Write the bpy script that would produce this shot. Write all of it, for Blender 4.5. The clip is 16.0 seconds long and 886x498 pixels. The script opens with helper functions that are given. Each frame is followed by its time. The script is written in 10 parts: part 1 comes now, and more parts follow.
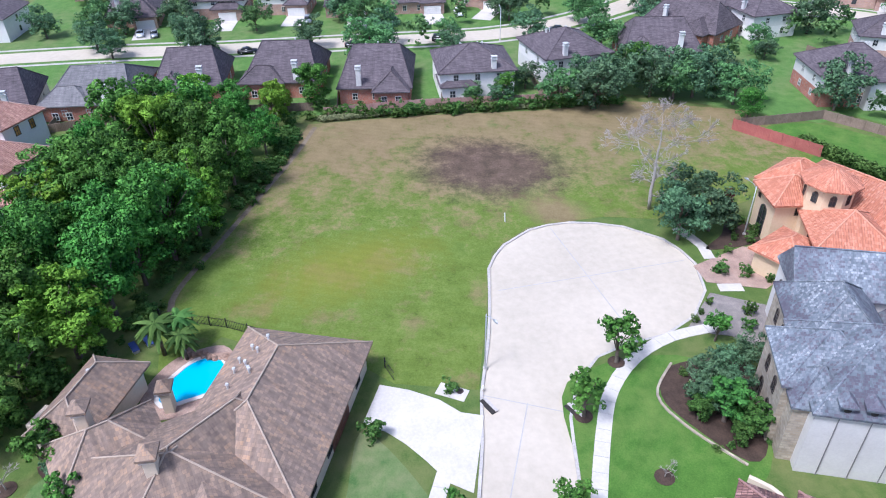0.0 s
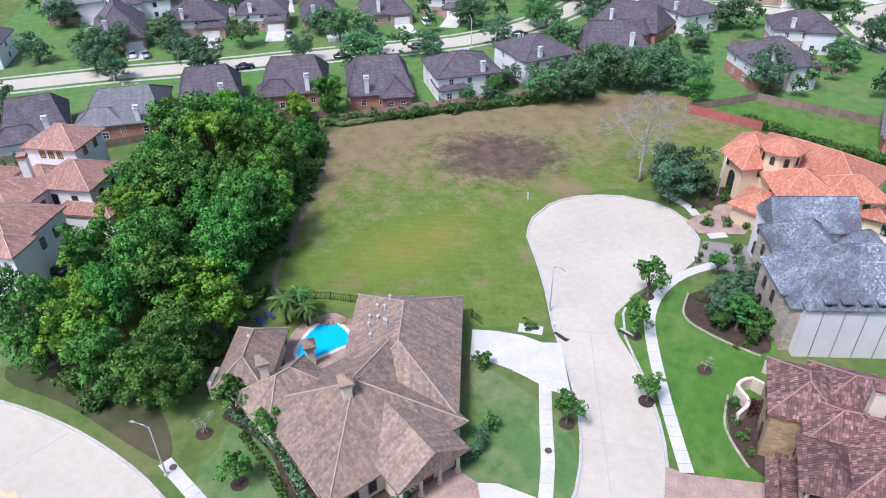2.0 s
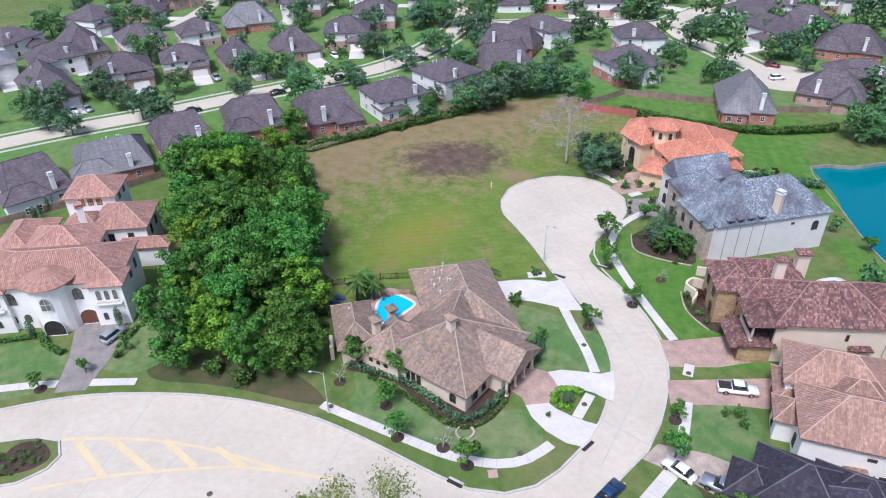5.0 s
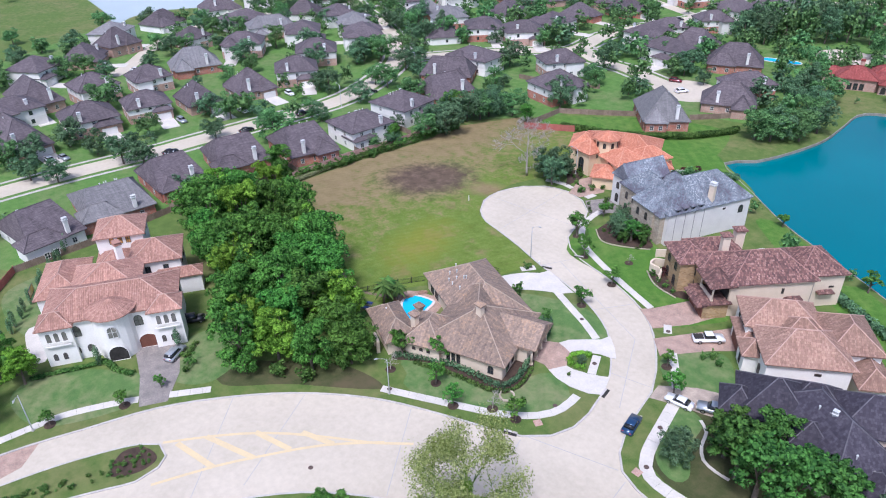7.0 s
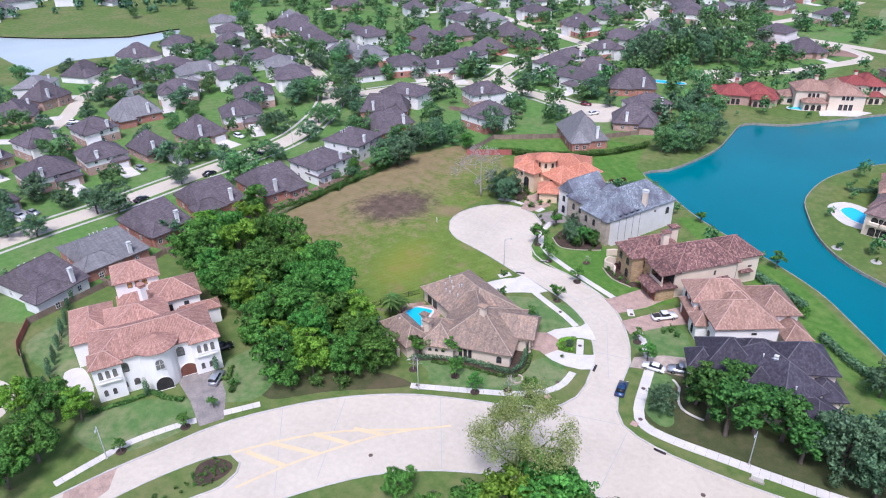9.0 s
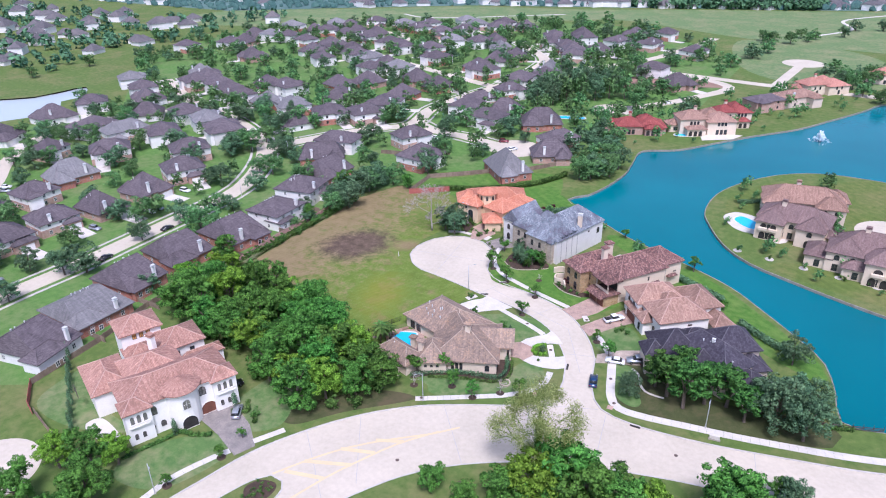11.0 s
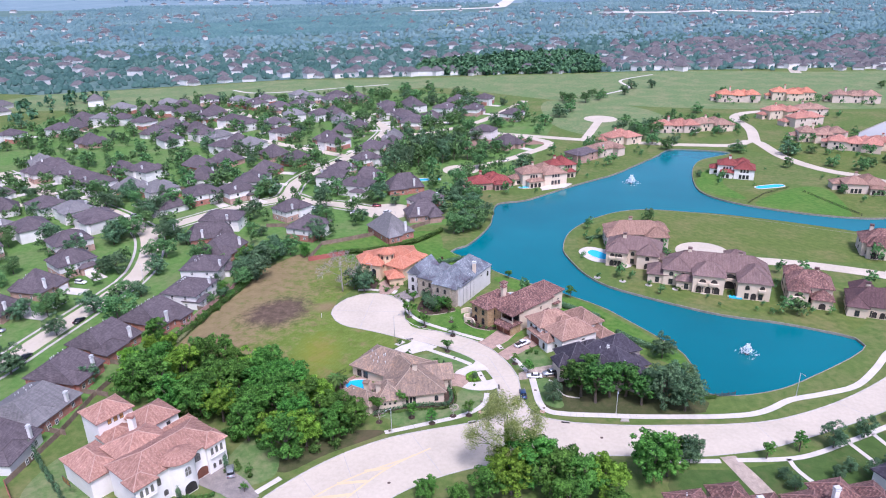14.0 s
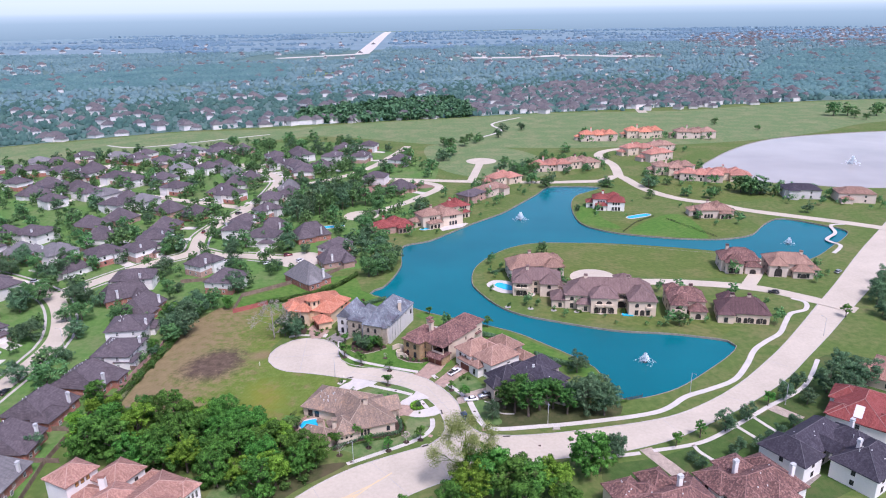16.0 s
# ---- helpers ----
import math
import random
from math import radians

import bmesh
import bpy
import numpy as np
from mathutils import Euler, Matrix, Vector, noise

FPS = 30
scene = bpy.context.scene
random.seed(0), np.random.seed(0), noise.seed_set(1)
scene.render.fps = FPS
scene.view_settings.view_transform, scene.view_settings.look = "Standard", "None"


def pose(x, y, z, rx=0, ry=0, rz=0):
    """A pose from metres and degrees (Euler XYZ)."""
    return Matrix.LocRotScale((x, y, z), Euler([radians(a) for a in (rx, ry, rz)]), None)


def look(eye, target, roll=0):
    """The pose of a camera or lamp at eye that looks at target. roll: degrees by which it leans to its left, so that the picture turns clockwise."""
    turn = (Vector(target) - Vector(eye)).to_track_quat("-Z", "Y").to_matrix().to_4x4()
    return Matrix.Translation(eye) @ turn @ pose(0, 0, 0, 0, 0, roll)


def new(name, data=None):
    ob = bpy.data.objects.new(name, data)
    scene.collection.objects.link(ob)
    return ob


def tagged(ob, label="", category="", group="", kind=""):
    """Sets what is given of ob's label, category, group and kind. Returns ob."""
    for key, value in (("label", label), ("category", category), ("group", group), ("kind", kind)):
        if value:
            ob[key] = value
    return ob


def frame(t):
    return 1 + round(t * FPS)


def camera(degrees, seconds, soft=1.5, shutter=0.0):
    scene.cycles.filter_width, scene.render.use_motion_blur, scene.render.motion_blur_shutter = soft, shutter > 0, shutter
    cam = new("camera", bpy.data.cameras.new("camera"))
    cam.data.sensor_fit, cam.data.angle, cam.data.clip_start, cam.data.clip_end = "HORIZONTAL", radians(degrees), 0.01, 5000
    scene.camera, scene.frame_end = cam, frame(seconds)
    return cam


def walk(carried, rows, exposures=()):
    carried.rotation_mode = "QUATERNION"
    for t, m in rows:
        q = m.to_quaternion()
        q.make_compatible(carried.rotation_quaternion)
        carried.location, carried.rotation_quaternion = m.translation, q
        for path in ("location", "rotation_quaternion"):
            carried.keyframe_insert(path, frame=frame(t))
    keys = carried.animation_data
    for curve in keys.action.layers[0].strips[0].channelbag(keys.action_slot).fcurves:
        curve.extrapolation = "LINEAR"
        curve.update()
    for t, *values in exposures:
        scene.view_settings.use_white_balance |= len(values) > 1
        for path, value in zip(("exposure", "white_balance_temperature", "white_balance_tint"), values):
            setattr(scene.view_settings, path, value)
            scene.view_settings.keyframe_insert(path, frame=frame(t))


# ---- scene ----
cam = camera(65.0, 16.0, soft=1.08)
PATH = [
    (0, (17.30, 206.43, 53.29), (-23.59, 212.58, 25.18), -1.08),
    (0.5, (20.79, 201.12, 55.23), (-19.58, 209.87, 27.07), -1.00),
    (1, (24.26, 195.40, 57.41), (-15.59, 206.17, 29.20), -0.94),
    (1.5, (27.37, 189.35, 59.33), (-12.32, 200.67, 31.12), -0.89),
    (2, (30.39, 183.34, 61.39), (-9.12, 195.31, 33.18), -0.98),
    (2.5, (33.28, 177.15, 63.55), (-5.58, 191.01, 35.31), -0.93),
    (3, (36.01, 171.33, 65.60), (-2.18, 186.91, 37.33), -1.03),
    (3.5, (38.56, 164.80, 67.58), (1.22, 182.30, 39.30), -1.01),
    (4, (40.78, 158.03, 69.76), (4.16, 177.33, 41.71), -0.95),
    (6.5, (47.42, 123.89, 79.76), (14.65, 150.99, 53.47), -1.16),
    (7, (47.64, 116.62, 82.08), (15.93, 145.25, 56.10), -1.10),
    (7.5, (47.76, 109.44, 84.30), (17.15, 139.58, 58.72), -1.12),
    (8, (47.40, 102.21, 86.85), (18.07, 133.86, 61.60), -1.11),
    (8.5, (46.56, 94.87, 89.41), (18.54, 127.93, 64.47), -1.10),
    (11, (38.49, 60.10, 100.94), (17.73, 99.69, 78.54), -1.07),
    (11.5, (36.13, 53.52, 103.12), (17.15, 94.32, 81.32), -1.12),
    (12, (33.33, 47.18, 105.33), (16.20, 89.08, 84.10), -1.07),
    (12.5, (30.43, 40.82, 107.14), (15.19, 83.76, 86.56), -1.06),
    (13, (27.20, 34.54, 109.35), (13.91, 78.41, 89.37), -1.05),
    (13.5, (23.49, 28.51, 111.39), (12.28, 73.22, 92.02), -1.03),
    (14, (19.65, 22.51, 113.59), (10.55, 67.95, 94.81), -0.99),
    (14.5, (15.74, 16.76, 115.53), (8.73, 62.82, 97.39), -0.95),
    (15, (11.45, 11.30, 117.70), (6.68, 57.88, 100.17), -0.97),
    (15.5, (7.22, 5.60, 119.95), (4.80, 52.60, 103.07), -0.97),
    (16, (2.34, 0.41, 121.99), (2.33, 47.71, 105.78), -0.91),
]
walk(cam, [(t, look(eye, target, roll)) for t, eye, target, roll in PATH],
     [(0.0, 1.08, 5440, 17), (4.0, 0.90, 5600, 17), (8.5, 0.95, 5580, 20), (13.0, 1.05, 5560, 27), (16.0, 0.87, 5800, 28)])

# ---- daylight: bright overcast sky, weak wide sun ----
SUN_ELEVATION, SUN_AZIMUTH = radians(60), radians(150)
world = bpy.data.worlds.new("sky")
scene.world = world
world.use_nodes = True
wt = world.node_tree
sky = wt.nodes.new("ShaderNodeTexSky")
sky.sky_type = "NISHITA"
sky.sun_disc = False
sky.sun_elevation = SUN_ELEVATION
sky.sun_rotation = SUN_AZIMUTH
sky.air_density, sky.dust_density, sky.ozone_density = 1.0, 3.0, 1.5
wt.links.new(sky.outputs[0], wt.nodes["Background"].inputs[0])
wt.nodes["Background"].inputs[1].default_value = 0.098
sun_data = bpy.data.lights.new("sun", "SUN")
sun_data.energy, sun_data.angle, sun_data.color = 1.9, radians(14), (1.0, 0.97, 0.93)
sun = new("sun", sun_data)
sun.matrix_world = look((200 * math.sin(SUN_AZIMUTH) * math.cos(SUN_ELEVATION),
                         200 * math.cos(SUN_AZIMUTH) * math.cos(SUN_ELEVATION),
                         200 * math.sin(SUN_ELEVATION)), (0, 0, 0))


# ---- materials ----
def ramp(nt, fac, stops):
    n = nt.nodes.new("ShaderNodeValToRGB")
    while len(n.color_ramp.elements) < len(stops):
        n.color_ramp.elements.new(0.5)
    for e, (p, c) in zip(n.color_ramp.elements, stops):
        e.position, e.color = p, (*c, 1)
    nt.links.new(fac, n.inputs[0])
    return n.outputs[0]


def noise_of(nt, vec, scale, detail=4, rough=0.55):
    n = nt.nodes.new("ShaderNodeTexNoise")
    n.inputs["Scale"].default_value, n.inputs["Detail"].default_value = scale, detail
    n.inputs["Roughness"].default_value = rough
    nt.links.new(vec, n.inputs["Vector"])
    return n.outputs[0]


def mix(nt, fac, a, b, mode="MIX"):
    n = nt.nodes.new("ShaderNodeMix")
    n.data_type, n.blend_type = "RGBA", mode
    for sock, v in ((n.inputs[0], fac), (n.inputs[6], a), (n.inputs[7], b)):
        if isinstance(v, bpy.types.NodeSocket):
            nt.links.new(v, sock)
        elif isinstance(v, (int, float)):
            sock.default_value = v
        else:
            sock.default_value = (*v, 1)
    return n.outputs[2]


def calc(nt, op, a, b=0.0, c=0.0):
    n = nt.nodes.new("ShaderNodeMath")
    n.operation = op
    for sock, v in zip(n.inputs, (a, b, c)):
        if isinstance(v, bpy.types.NodeSocket):
            nt.links.new(v, sock)
        else:
            sock.default_value = v
    return n.outputs[0]


def blank(name, rough=0.8, metal=0.0, spec=0.3):
    m = bpy.data.materials.new(name)
    m.use_nodes = True
    b = m.node_tree.nodes["Principled BSDF"]
    b.inputs["Roughness"].default_value = rough
    b.inputs["Metallic"].default_value = metal
    b.inputs["Specular IOR Level"].default_value = spec
    return m, m.node_tree, b


def add_bump(nt, b, height, strength, dist):
    n = nt.nodes.new("ShaderNodeBump")
    n.inputs["Strength"].default_value, n.inputs["Distance"].default_value = strength, dist
    nt.links.new(height, n.inputs["Height"])
    nt.links.new(n.outputs[0], b.inputs["Normal"])


def place_of(nt):
    return nt.nodes.new("ShaderNodeNewGeometry").outputs["Position"]


def random_of(nt):
    return nt.nodes.new("ShaderNodeObjectInfo").outputs["Random"]


def surface(name, c1, c2, big=0.15, fine=4.0, rough=0.85, bump=0.3, depth=0.02, vary=0.0, metal=0.0, spec=0.3, c3=None):
    """Two-scale mottled surface in world coordinates; vary: shift of brightness from object to object."""
    m, nt, b = blank(name, rough, metal, spec)
    at = place_of(nt)
    n1, n2 = noise_of(nt, at, big, 5, 0.6), noise_of(nt, at, fine, 5, 0.65)
    both = calc(nt, "ADD", calc(nt, "MULTIPLY", n1, 0.55), calc(nt, "MULTIPLY", n2, 0.45))
    stops = [(0.36, c1), (0.64, c2)] if c3 is None else [(0.34, c1), (0.52, c2), (0.68, c3)]
    col = ramp(nt, both, stops)
    if vary:
        v = calc(nt, "MULTIPLY_ADD", random_of(nt), 2 * vary, 1 - vary)
        hs = nt.nodes.new("ShaderNodeHueSaturation")
        nt.links.new(v, hs.inputs["Value"])
        nt.links.new(col, hs.inputs["Color"])
        col = hs.outputs[0]
    nt.links.new(col, b.inputs["Base Color"])
    if bump:
        add_bump(nt, b, n2, bump, depth)
    return m


def bricks(name, c1, c2, mortar, width=0.24, height=0.085, rough=0.9, squash=1.0):
    """Masonry laid out by UV in metres."""
    m, nt, b = blank(name, rough)
    uv = nt.nodes.new("ShaderNodeTexCoord").outputs["UV"]
    t = nt.nodes.new("ShaderNodeTexBrick")
    t.inputs["Scale"].default_value = 1.0
    t.inputs["Brick Width"].default_value, t.inputs["Row Height"].default_value = width, height
    t.inputs["Mortar Size"].default_value, t.inputs["Bias"].default_value = height * 0.11, 0.0
    t.inputs["Color1"].default_value, t.inputs["Color2"].default_value = (*c1, 1), (*c2, 1)
    t.inputs["Mortar"].default_value = (*mortar, 1)
    nt.links.new(uv, t.inputs["Vector"])
    n = noise_of(nt, place_of(nt), 0.6, 5)
    col = mix(nt, 1.0, t.outputs[0], ramp(nt, n, [(0.3, (0.72, 0.72, 0.72)), (0.7, (1.1, 1.08, 1.05))]), "MULTIPLY")
    nt.links.new(col, b.inputs["Base Color"])
    add_bump(nt, b, t.outputs[1], -0.4, 0.02)
    return m


def roofing(name, tones, width, row, rough=0.85, wave=False, streak=0.35, spec=0.3, moss=None, big=0.35, tiles=0.26):
    """Shingles, slates or barrel tiles by UV in metres: u along the eave, v up the slope."""
    m, nt, b = blank(name, rough, 0.0, spec)
    uv = nt.nodes.new("ShaderNodeTexCoord").outputs["UV"]
    t = nt.nodes.new("ShaderNodeTexBrick")
    t.inputs["Scale"].default_value = 1.0
    t.inputs["Brick Width"].default_value, t.inputs["Row Height"].default_value = width, row
    t.inputs["Mortar Size"].default_value = row * 0.06
    t.inputs["Mortar Smooth"].default_value = 0.6
    t.inputs["Color1"].default_value, t.inputs["Color2"].default_value = (0, 0, 0, 1), (1, 1, 1, 1)
    t.inputs["Mortar"].default_value = (0.1, 0.1, 0.1, 1)
    nt.links.new(uv, t.inputs["Vector"])
    at = place_of(nt)
    n1, n2 = noise_of(nt, at, big, 5, 0.6), noise_of(nt, at, 3.0, 4, 0.7)
    fac = calc(nt, "ADD", calc(nt, "MULTIPLY_ADD", t.outputs[0], tiles, 0.21 - tiles / 2),
               calc(nt, "ADD", calc(nt, "MULTIPLY", n1, 0.38), calc(nt, "MULTIPLY", n2, 0.24)))
    col = ramp(nt, fac, tones)
    st = nt.nodes.new("ShaderNodeMapping")
    st.inputs["Scale"].default_value = (1.6, 0.16, 1)
    nt.links.new(uv, st.inputs["Vector"])
    n3 = noise_of(nt, st.outputs[0], 1.0, 5, 0.65)
    col = mix(nt, streak, col, ramp(nt, n3, [(0.35, (0.35, 0.34, 0.35)), (0.65, (1.25, 1.22, 1.2))]), "MULTIPLY")
    if moss:
        n4 = calc(nt, "ADD", calc(nt, "MULTIPLY", noise_of(nt, at, 0.22, 3, 0.55), 0.7), calc(nt, "MULTIPLY", t.outputs[0], 0.16))
        n4 = calc(nt, "ADD", n4, calc(nt, "MULTIPLY", n3, 0.22))
        col = mix(nt, ramp(nt, n4, [(0.555, (0, 0, 0)), (0.61, (0.85, 0.85, 0.85))]), col, moss)
    v = calc(nt, "MULTIPLY_ADD", random_of(nt), 0.3, 0.85)
    hs = nt.nodes.new("ShaderNodeHueSaturation")
    nt.links.new(v, hs.inputs["Value"])
    nt.links.new(col, hs.inputs["Color"])
    nt.links.new(hs.outputs[0], b.inputs["Base Color"])
    height = t.outputs[1]
    if wave:
        w = nt.nodes.new("ShaderNodeTexWave")
        w.bands_direction = "X"
        w.inputs["Scale"].default_value = 1.05
        nt.links.new(uv, w.inputs["Vector"])
        height = calc(nt, "SUBTRACT", w.outputs[1], calc(nt, "MULTIPLY", t.outputs[1], 0.7))
        add_bump(nt, b, height, 0.7, 0.10)
    else:
        add_bump(nt, b, height, -0.5, 0.03)
    return m


def leafage(name, dark, light, through_light=0.25):
    m, nt, b = blank(name, 0.68, 0.0, 0.13)
    g = nt.nodes.new("ShaderNodeNewGeometry")
    fac = calc(nt, "ADD", calc(nt, "MULTIPLY", g.outputs["Random Per Island"], 0.45),
               calc(nt, "MULTIPLY", calc(nt, "SUBTRACT", noise_of(nt, g.outputs["Position"], 0.32, 3), 0.2), 0.95))
    col = ramp(nt, fac, [(0.22, tuple(v * 0.7 for v in dark)), (0.8, tuple(v * 1.08 for v in light))])
    hs = nt.nodes.new("ShaderNodeHueSaturation")
    r = random_of(nt)
    nt.links.new(calc(nt, "MULTIPLY_ADD", r, 0.035, 0.49), hs.inputs["Hue"])
    nt.links.new(calc(nt, "MULTIPLY_ADD", r, 0.36, 0.84), hs.inputs["Value"])
    nt.links.new(col, hs.inputs["Color"])
    nt.links.new(hs.outputs[0], b.inputs["Base Color"])
    tr = nt.nodes.new("ShaderNodeBsdfTranslucent")
    nt.links.new(hs.outputs[0], tr.inputs[0])
    mx = nt.nodes.new("ShaderNodeMixShader")
    mx.inputs[0].default_value = through_light
    nt.links.new(b.outputs[0], mx.inputs[1])
    nt.links.new(tr.outputs[0], mx.inputs[2])
    nt.links.new(mx.outputs[0], nt.nodes["Material Output"].inputs[0])
    return m


def lawn_material(name, dark, light, dry, amount=0.5, stripes=0.0):
    m, nt, b = blank(name, 0.9, 0.0, 0.15)
    at = place_of(nt)
    n1, n2, n3 = noise_of(nt, at, 0.05, 5, 0.6), noise_of(nt, at, 0.4, 5, 0.65), noise_of(nt, at, 6.0, 4, 0.7)
    fac = calc(nt, "ADD", calc(nt, "MULTIPLY", n2, 0.5), calc(nt, "MULTIPLY", n3, 0.5))
    col = ramp(nt, fac, [(0.34, dark), (0.66, light)])
    dryness = ramp(nt, calc(nt, "ADD", calc(nt, "MULTIPLY", n1, 0.7), calc(nt, "MULTIPLY", n2, 0.3)), [(0.46, (0, 0, 0)), (0.64, (amount,) * 3)])
    col = mix(nt, dryness, col, dry)
    if stripes:
        w = nt.nodes.new("ShaderNodeTexWave")
        w.bands_direction = "DIAGONAL"
        w.inputs["Scale"].default_value, w.inputs["Distortion"].default_value = 0.16, 1.5
        nt.links.new(at, w.inputs["Vector"])
        col = mix(nt, stripes, col, ramp(nt, w.outputs[1], [(0.3, (0.75, 0.78, 0.75)), (0.7, (1.15, 1.15, 1.1))]), "MULTIPLY")
    nt.links.new(col, b.inputs["Base Color"])
    add_bump(nt, b, n3, 0.6, 0.08)
    return m


LAWN = lawn_material("mown_lawn", (0.046, 0.118, 0.018), (0.108, 0.218, 0.036), (0.19, 0.21, 0.07), 0.35, 0.2)
TURF = lawn_material("rough_turf", (0.062, 0.108, 0.024), (0.128, 0.182, 0.046), (0.20, 0.175, 0.080), 0.6)
MUTED = lawn_material("pale_mown_lawn", (0.065, 0.132, 0.038), (0.130, 0.212, 0.066), (0.24, 0.225, 0.12), 0.75, 0.15)
# thin grass and soil, darkened to hold the shade of the trees
OLIVE = lawn_material("thin_grass_painted_shade", (0.042, 0.050, 0.020), (0.085, 0.098, 0.036), (0.11, 0.085, 0.050), 0.8)
FRONT_LAWN = lawn_material("clipped_front_lawn", (0.040, 0.080, 0.020), (0.082, 0.140, 0.034), (0.11, 0.095, 0.045), 0.6)
GARDEN = lawn_material("garden_grass", (0.060, 0.136, 0.030), (0.134, 0.246, 0.060), (0.19, 0.18, 0.095), 0.5)
MEADOW = lawn_material("levee_grass", (0.092, 0.150, 0.058), (0.165, 0.232, 0.092), (0.25, 0.235, 0.125), 0.7)
CONCRETE = surface("road_concrete", (0.440, 0.384, 0.300), (0.55, 0.482, 0.382), 0.07, 0.9, 0.9, 0.15, 0.01)
PALE = surface("pale_concrete", (0.48, 0.445, 0.395), (0.615, 0.57, 0.51), 0.3, 3.0, 0.9, 0.1, 0.01)
KERB = surface("kerb_concrete", (0.36, 0.33, 0.30), (0.54, 0.50, 0.46), 0.5, 4.0, 0.9, 0.2, 0.01)
PAVER = bricks("rose_pavers", (0.38, 0.25, 0.20), (0.48, 0.335, 0.27), (0.32, 0.25, 0.20), 0.24, 0.12)
GREY_PAVER = bricks("grey_pavers", (0.25, 0.22, 0.20), (0.31, 0.275, 0.25), (0.19, 0.175, 0.165), 0.24, 0.12)
PALE_PAVER = bricks("buff_pavers", (0.40, 0.32, 0.26), (0.50, 0.41, 0.33), (0.34, 0.29, 0.24), 0.24, 0.12)
CAP_BROWN = surface("brown_ridge_tile", (0.33, 0.255, 0.195), (0.45, 0.36, 0.28), 0.6, 4.0, 0.9, 0.3, 0.02)
CAP_GREY = surface("grey_ridge_tile", (0.09, 0.083, 0.095), (0.16, 0.15, 0.165), 0.6, 4.0, 0.9, 0.3, 0.02)
CAP_ROSE = surface("rose_ridge_tile", (0.42, 0.27, 0.22), (0.56, 0.38, 0.31), 0.6, 4.0, 0.9, 0.3, 0.02)
CAP_RUST = surface("rust_ridge_tile", (0.26, 0.14, 0.125), (0.42, 0.25, 0.21), 0.6, 4.0, 0.9, 0.3, 0.02)
CAP_ORANGE = surface("orange_ridge_tile", (0.54, 0.24, 0.15), (0.70, 0.37, 0.25), 0.6, 4.0, 0.9, 0.3, 0.02)
SOIL = surface("mulch_soil", (0.036, 0.025, 0.018), (0.09, 0.058, 0.042), 0.8, 8.0, 0.95, 0.6, 0.05)
YELLOW = surface("yellow_paint", (0.54, 0.43, 0.27), (0.64, 0.51, 0.29), 0.35, 5.0, 0.7, 0.1, 0.005)
WHITE = surface("white_render", (0.75, 0.715, 0.66), (0.85, 0.815, 0.76), 0.3, 4.0, 0.85, 0.1, 0.01)
CREAM = surface("cream_render", (0.60, 0.49, 0.37), (0.70, 0.58, 0.45), 0.3, 4.0, 0.85, 0.1, 0.01)
OCHRE = surface("ochre_render", (0.66, 0.49, 0.31), (0.75, 0.58, 0.39), 0.3, 4.0, 0.85, 0.1, 0.01)
TAN = surface("tan_render", (0.56, 0.46, 0.38), (0.66, 0.55, 0.46), 0.3, 4.0, 0.85, 0.1, 0.01)
GREIGE = surface("greige_render", (0.58, 0.55, 0.52), (0.68, 0.65, 0.61), 0.3, 4.0, 0.85, 0.1, 0.01)
SIDING = surface("pale_siding", (0.66, 0.63, 0.60), (0.78, 0.75, 0.72), 0.3, 4.0, 0.7, 0.1, 0.01, 0.12)
STONE = bricks("rough_limestone", (0.34, 0.28, 0.21), (0.50, 0.43, 0.34), (0.38, 0.34, 0.28), 0.55, 0.3)
GOLD_STONE = bricks("golden_stone", (0.32, 0.20, 0.10), (0.50, 0.34, 0.18), (0.40, 0.31, 0.20), 0.5, 0.28)
RED_BRICK = bricks("red_brick", (0.40, 0.135, 0.095), (0.50, 0.19, 0.135), (0.40, 0.31, 0.27))
PINK_BRICK = bricks("rose_brick", (0.42, 0.24, 0.19), (0.52, 0.32, 0.26), (0.48, 0.40, 0.35))
SHINGLE = roofing("dark_shingles", [(0.3, (0.060, 0.049, 0.054)), (0.5, (0.106, 0.087, 0.094)), (0.75, (0.168, 0.140, 0.146))], 0.9, 0.16)
GREY_SHINGLE = roofing("grey_shingles", [(0.3, (0.13, 0.125, 0.128)), (0.5, (0.185, 0.178, 0.178)), (0.75, (0.25, 0.24, 0.238))], 0.9, 0.16)
BROWN_TILE = roofing("brown_flat_tile", [(0.25, (0.130, 0.096, 0.076)), (0.47, (0.225, 0.168, 0.132)), (0.60, (0.320, 0.225, 0.158)), (0.78, (0.47, 0.275, 0.150))], 0.36, 0.36, tiles=0.2, streak=0.45)
RUST_TILE = roofing("rust_barrel_tile", [(0.25, (0.095, 0.055, 0.055)), (0.5, (0.20, 0.105, 0.088)), (0.62, (0.29, 0.155, 0.125)), (0.8, (0.42, 0.26, 0.22))], 0.33, 0.45, wave=True, tiles=0.42)
ROSE_TILE = roofing("rose_barrel_tile", [(0.25, (0.26, 0.135, 0.10)), (0.5, (0.40, 0.22, 0.165)), (0.65, (0.50, 0.29, 0.22)), (0.82, (0.60, 0.40, 0.31))], 0.33, 0.45, wave=True)
ORANGE_TILE = roofing("orange_barrel_tile", [(0.25, (0.38, 0.13, 0.075)), (0.5, (0.54, 0.21, 0.125)), (0.65, (0.62, 0.28, 0.18)), (0.82, (0.70, 0.40, 0.29))], 0.33, 0.45, wave=True, streak=0.2)
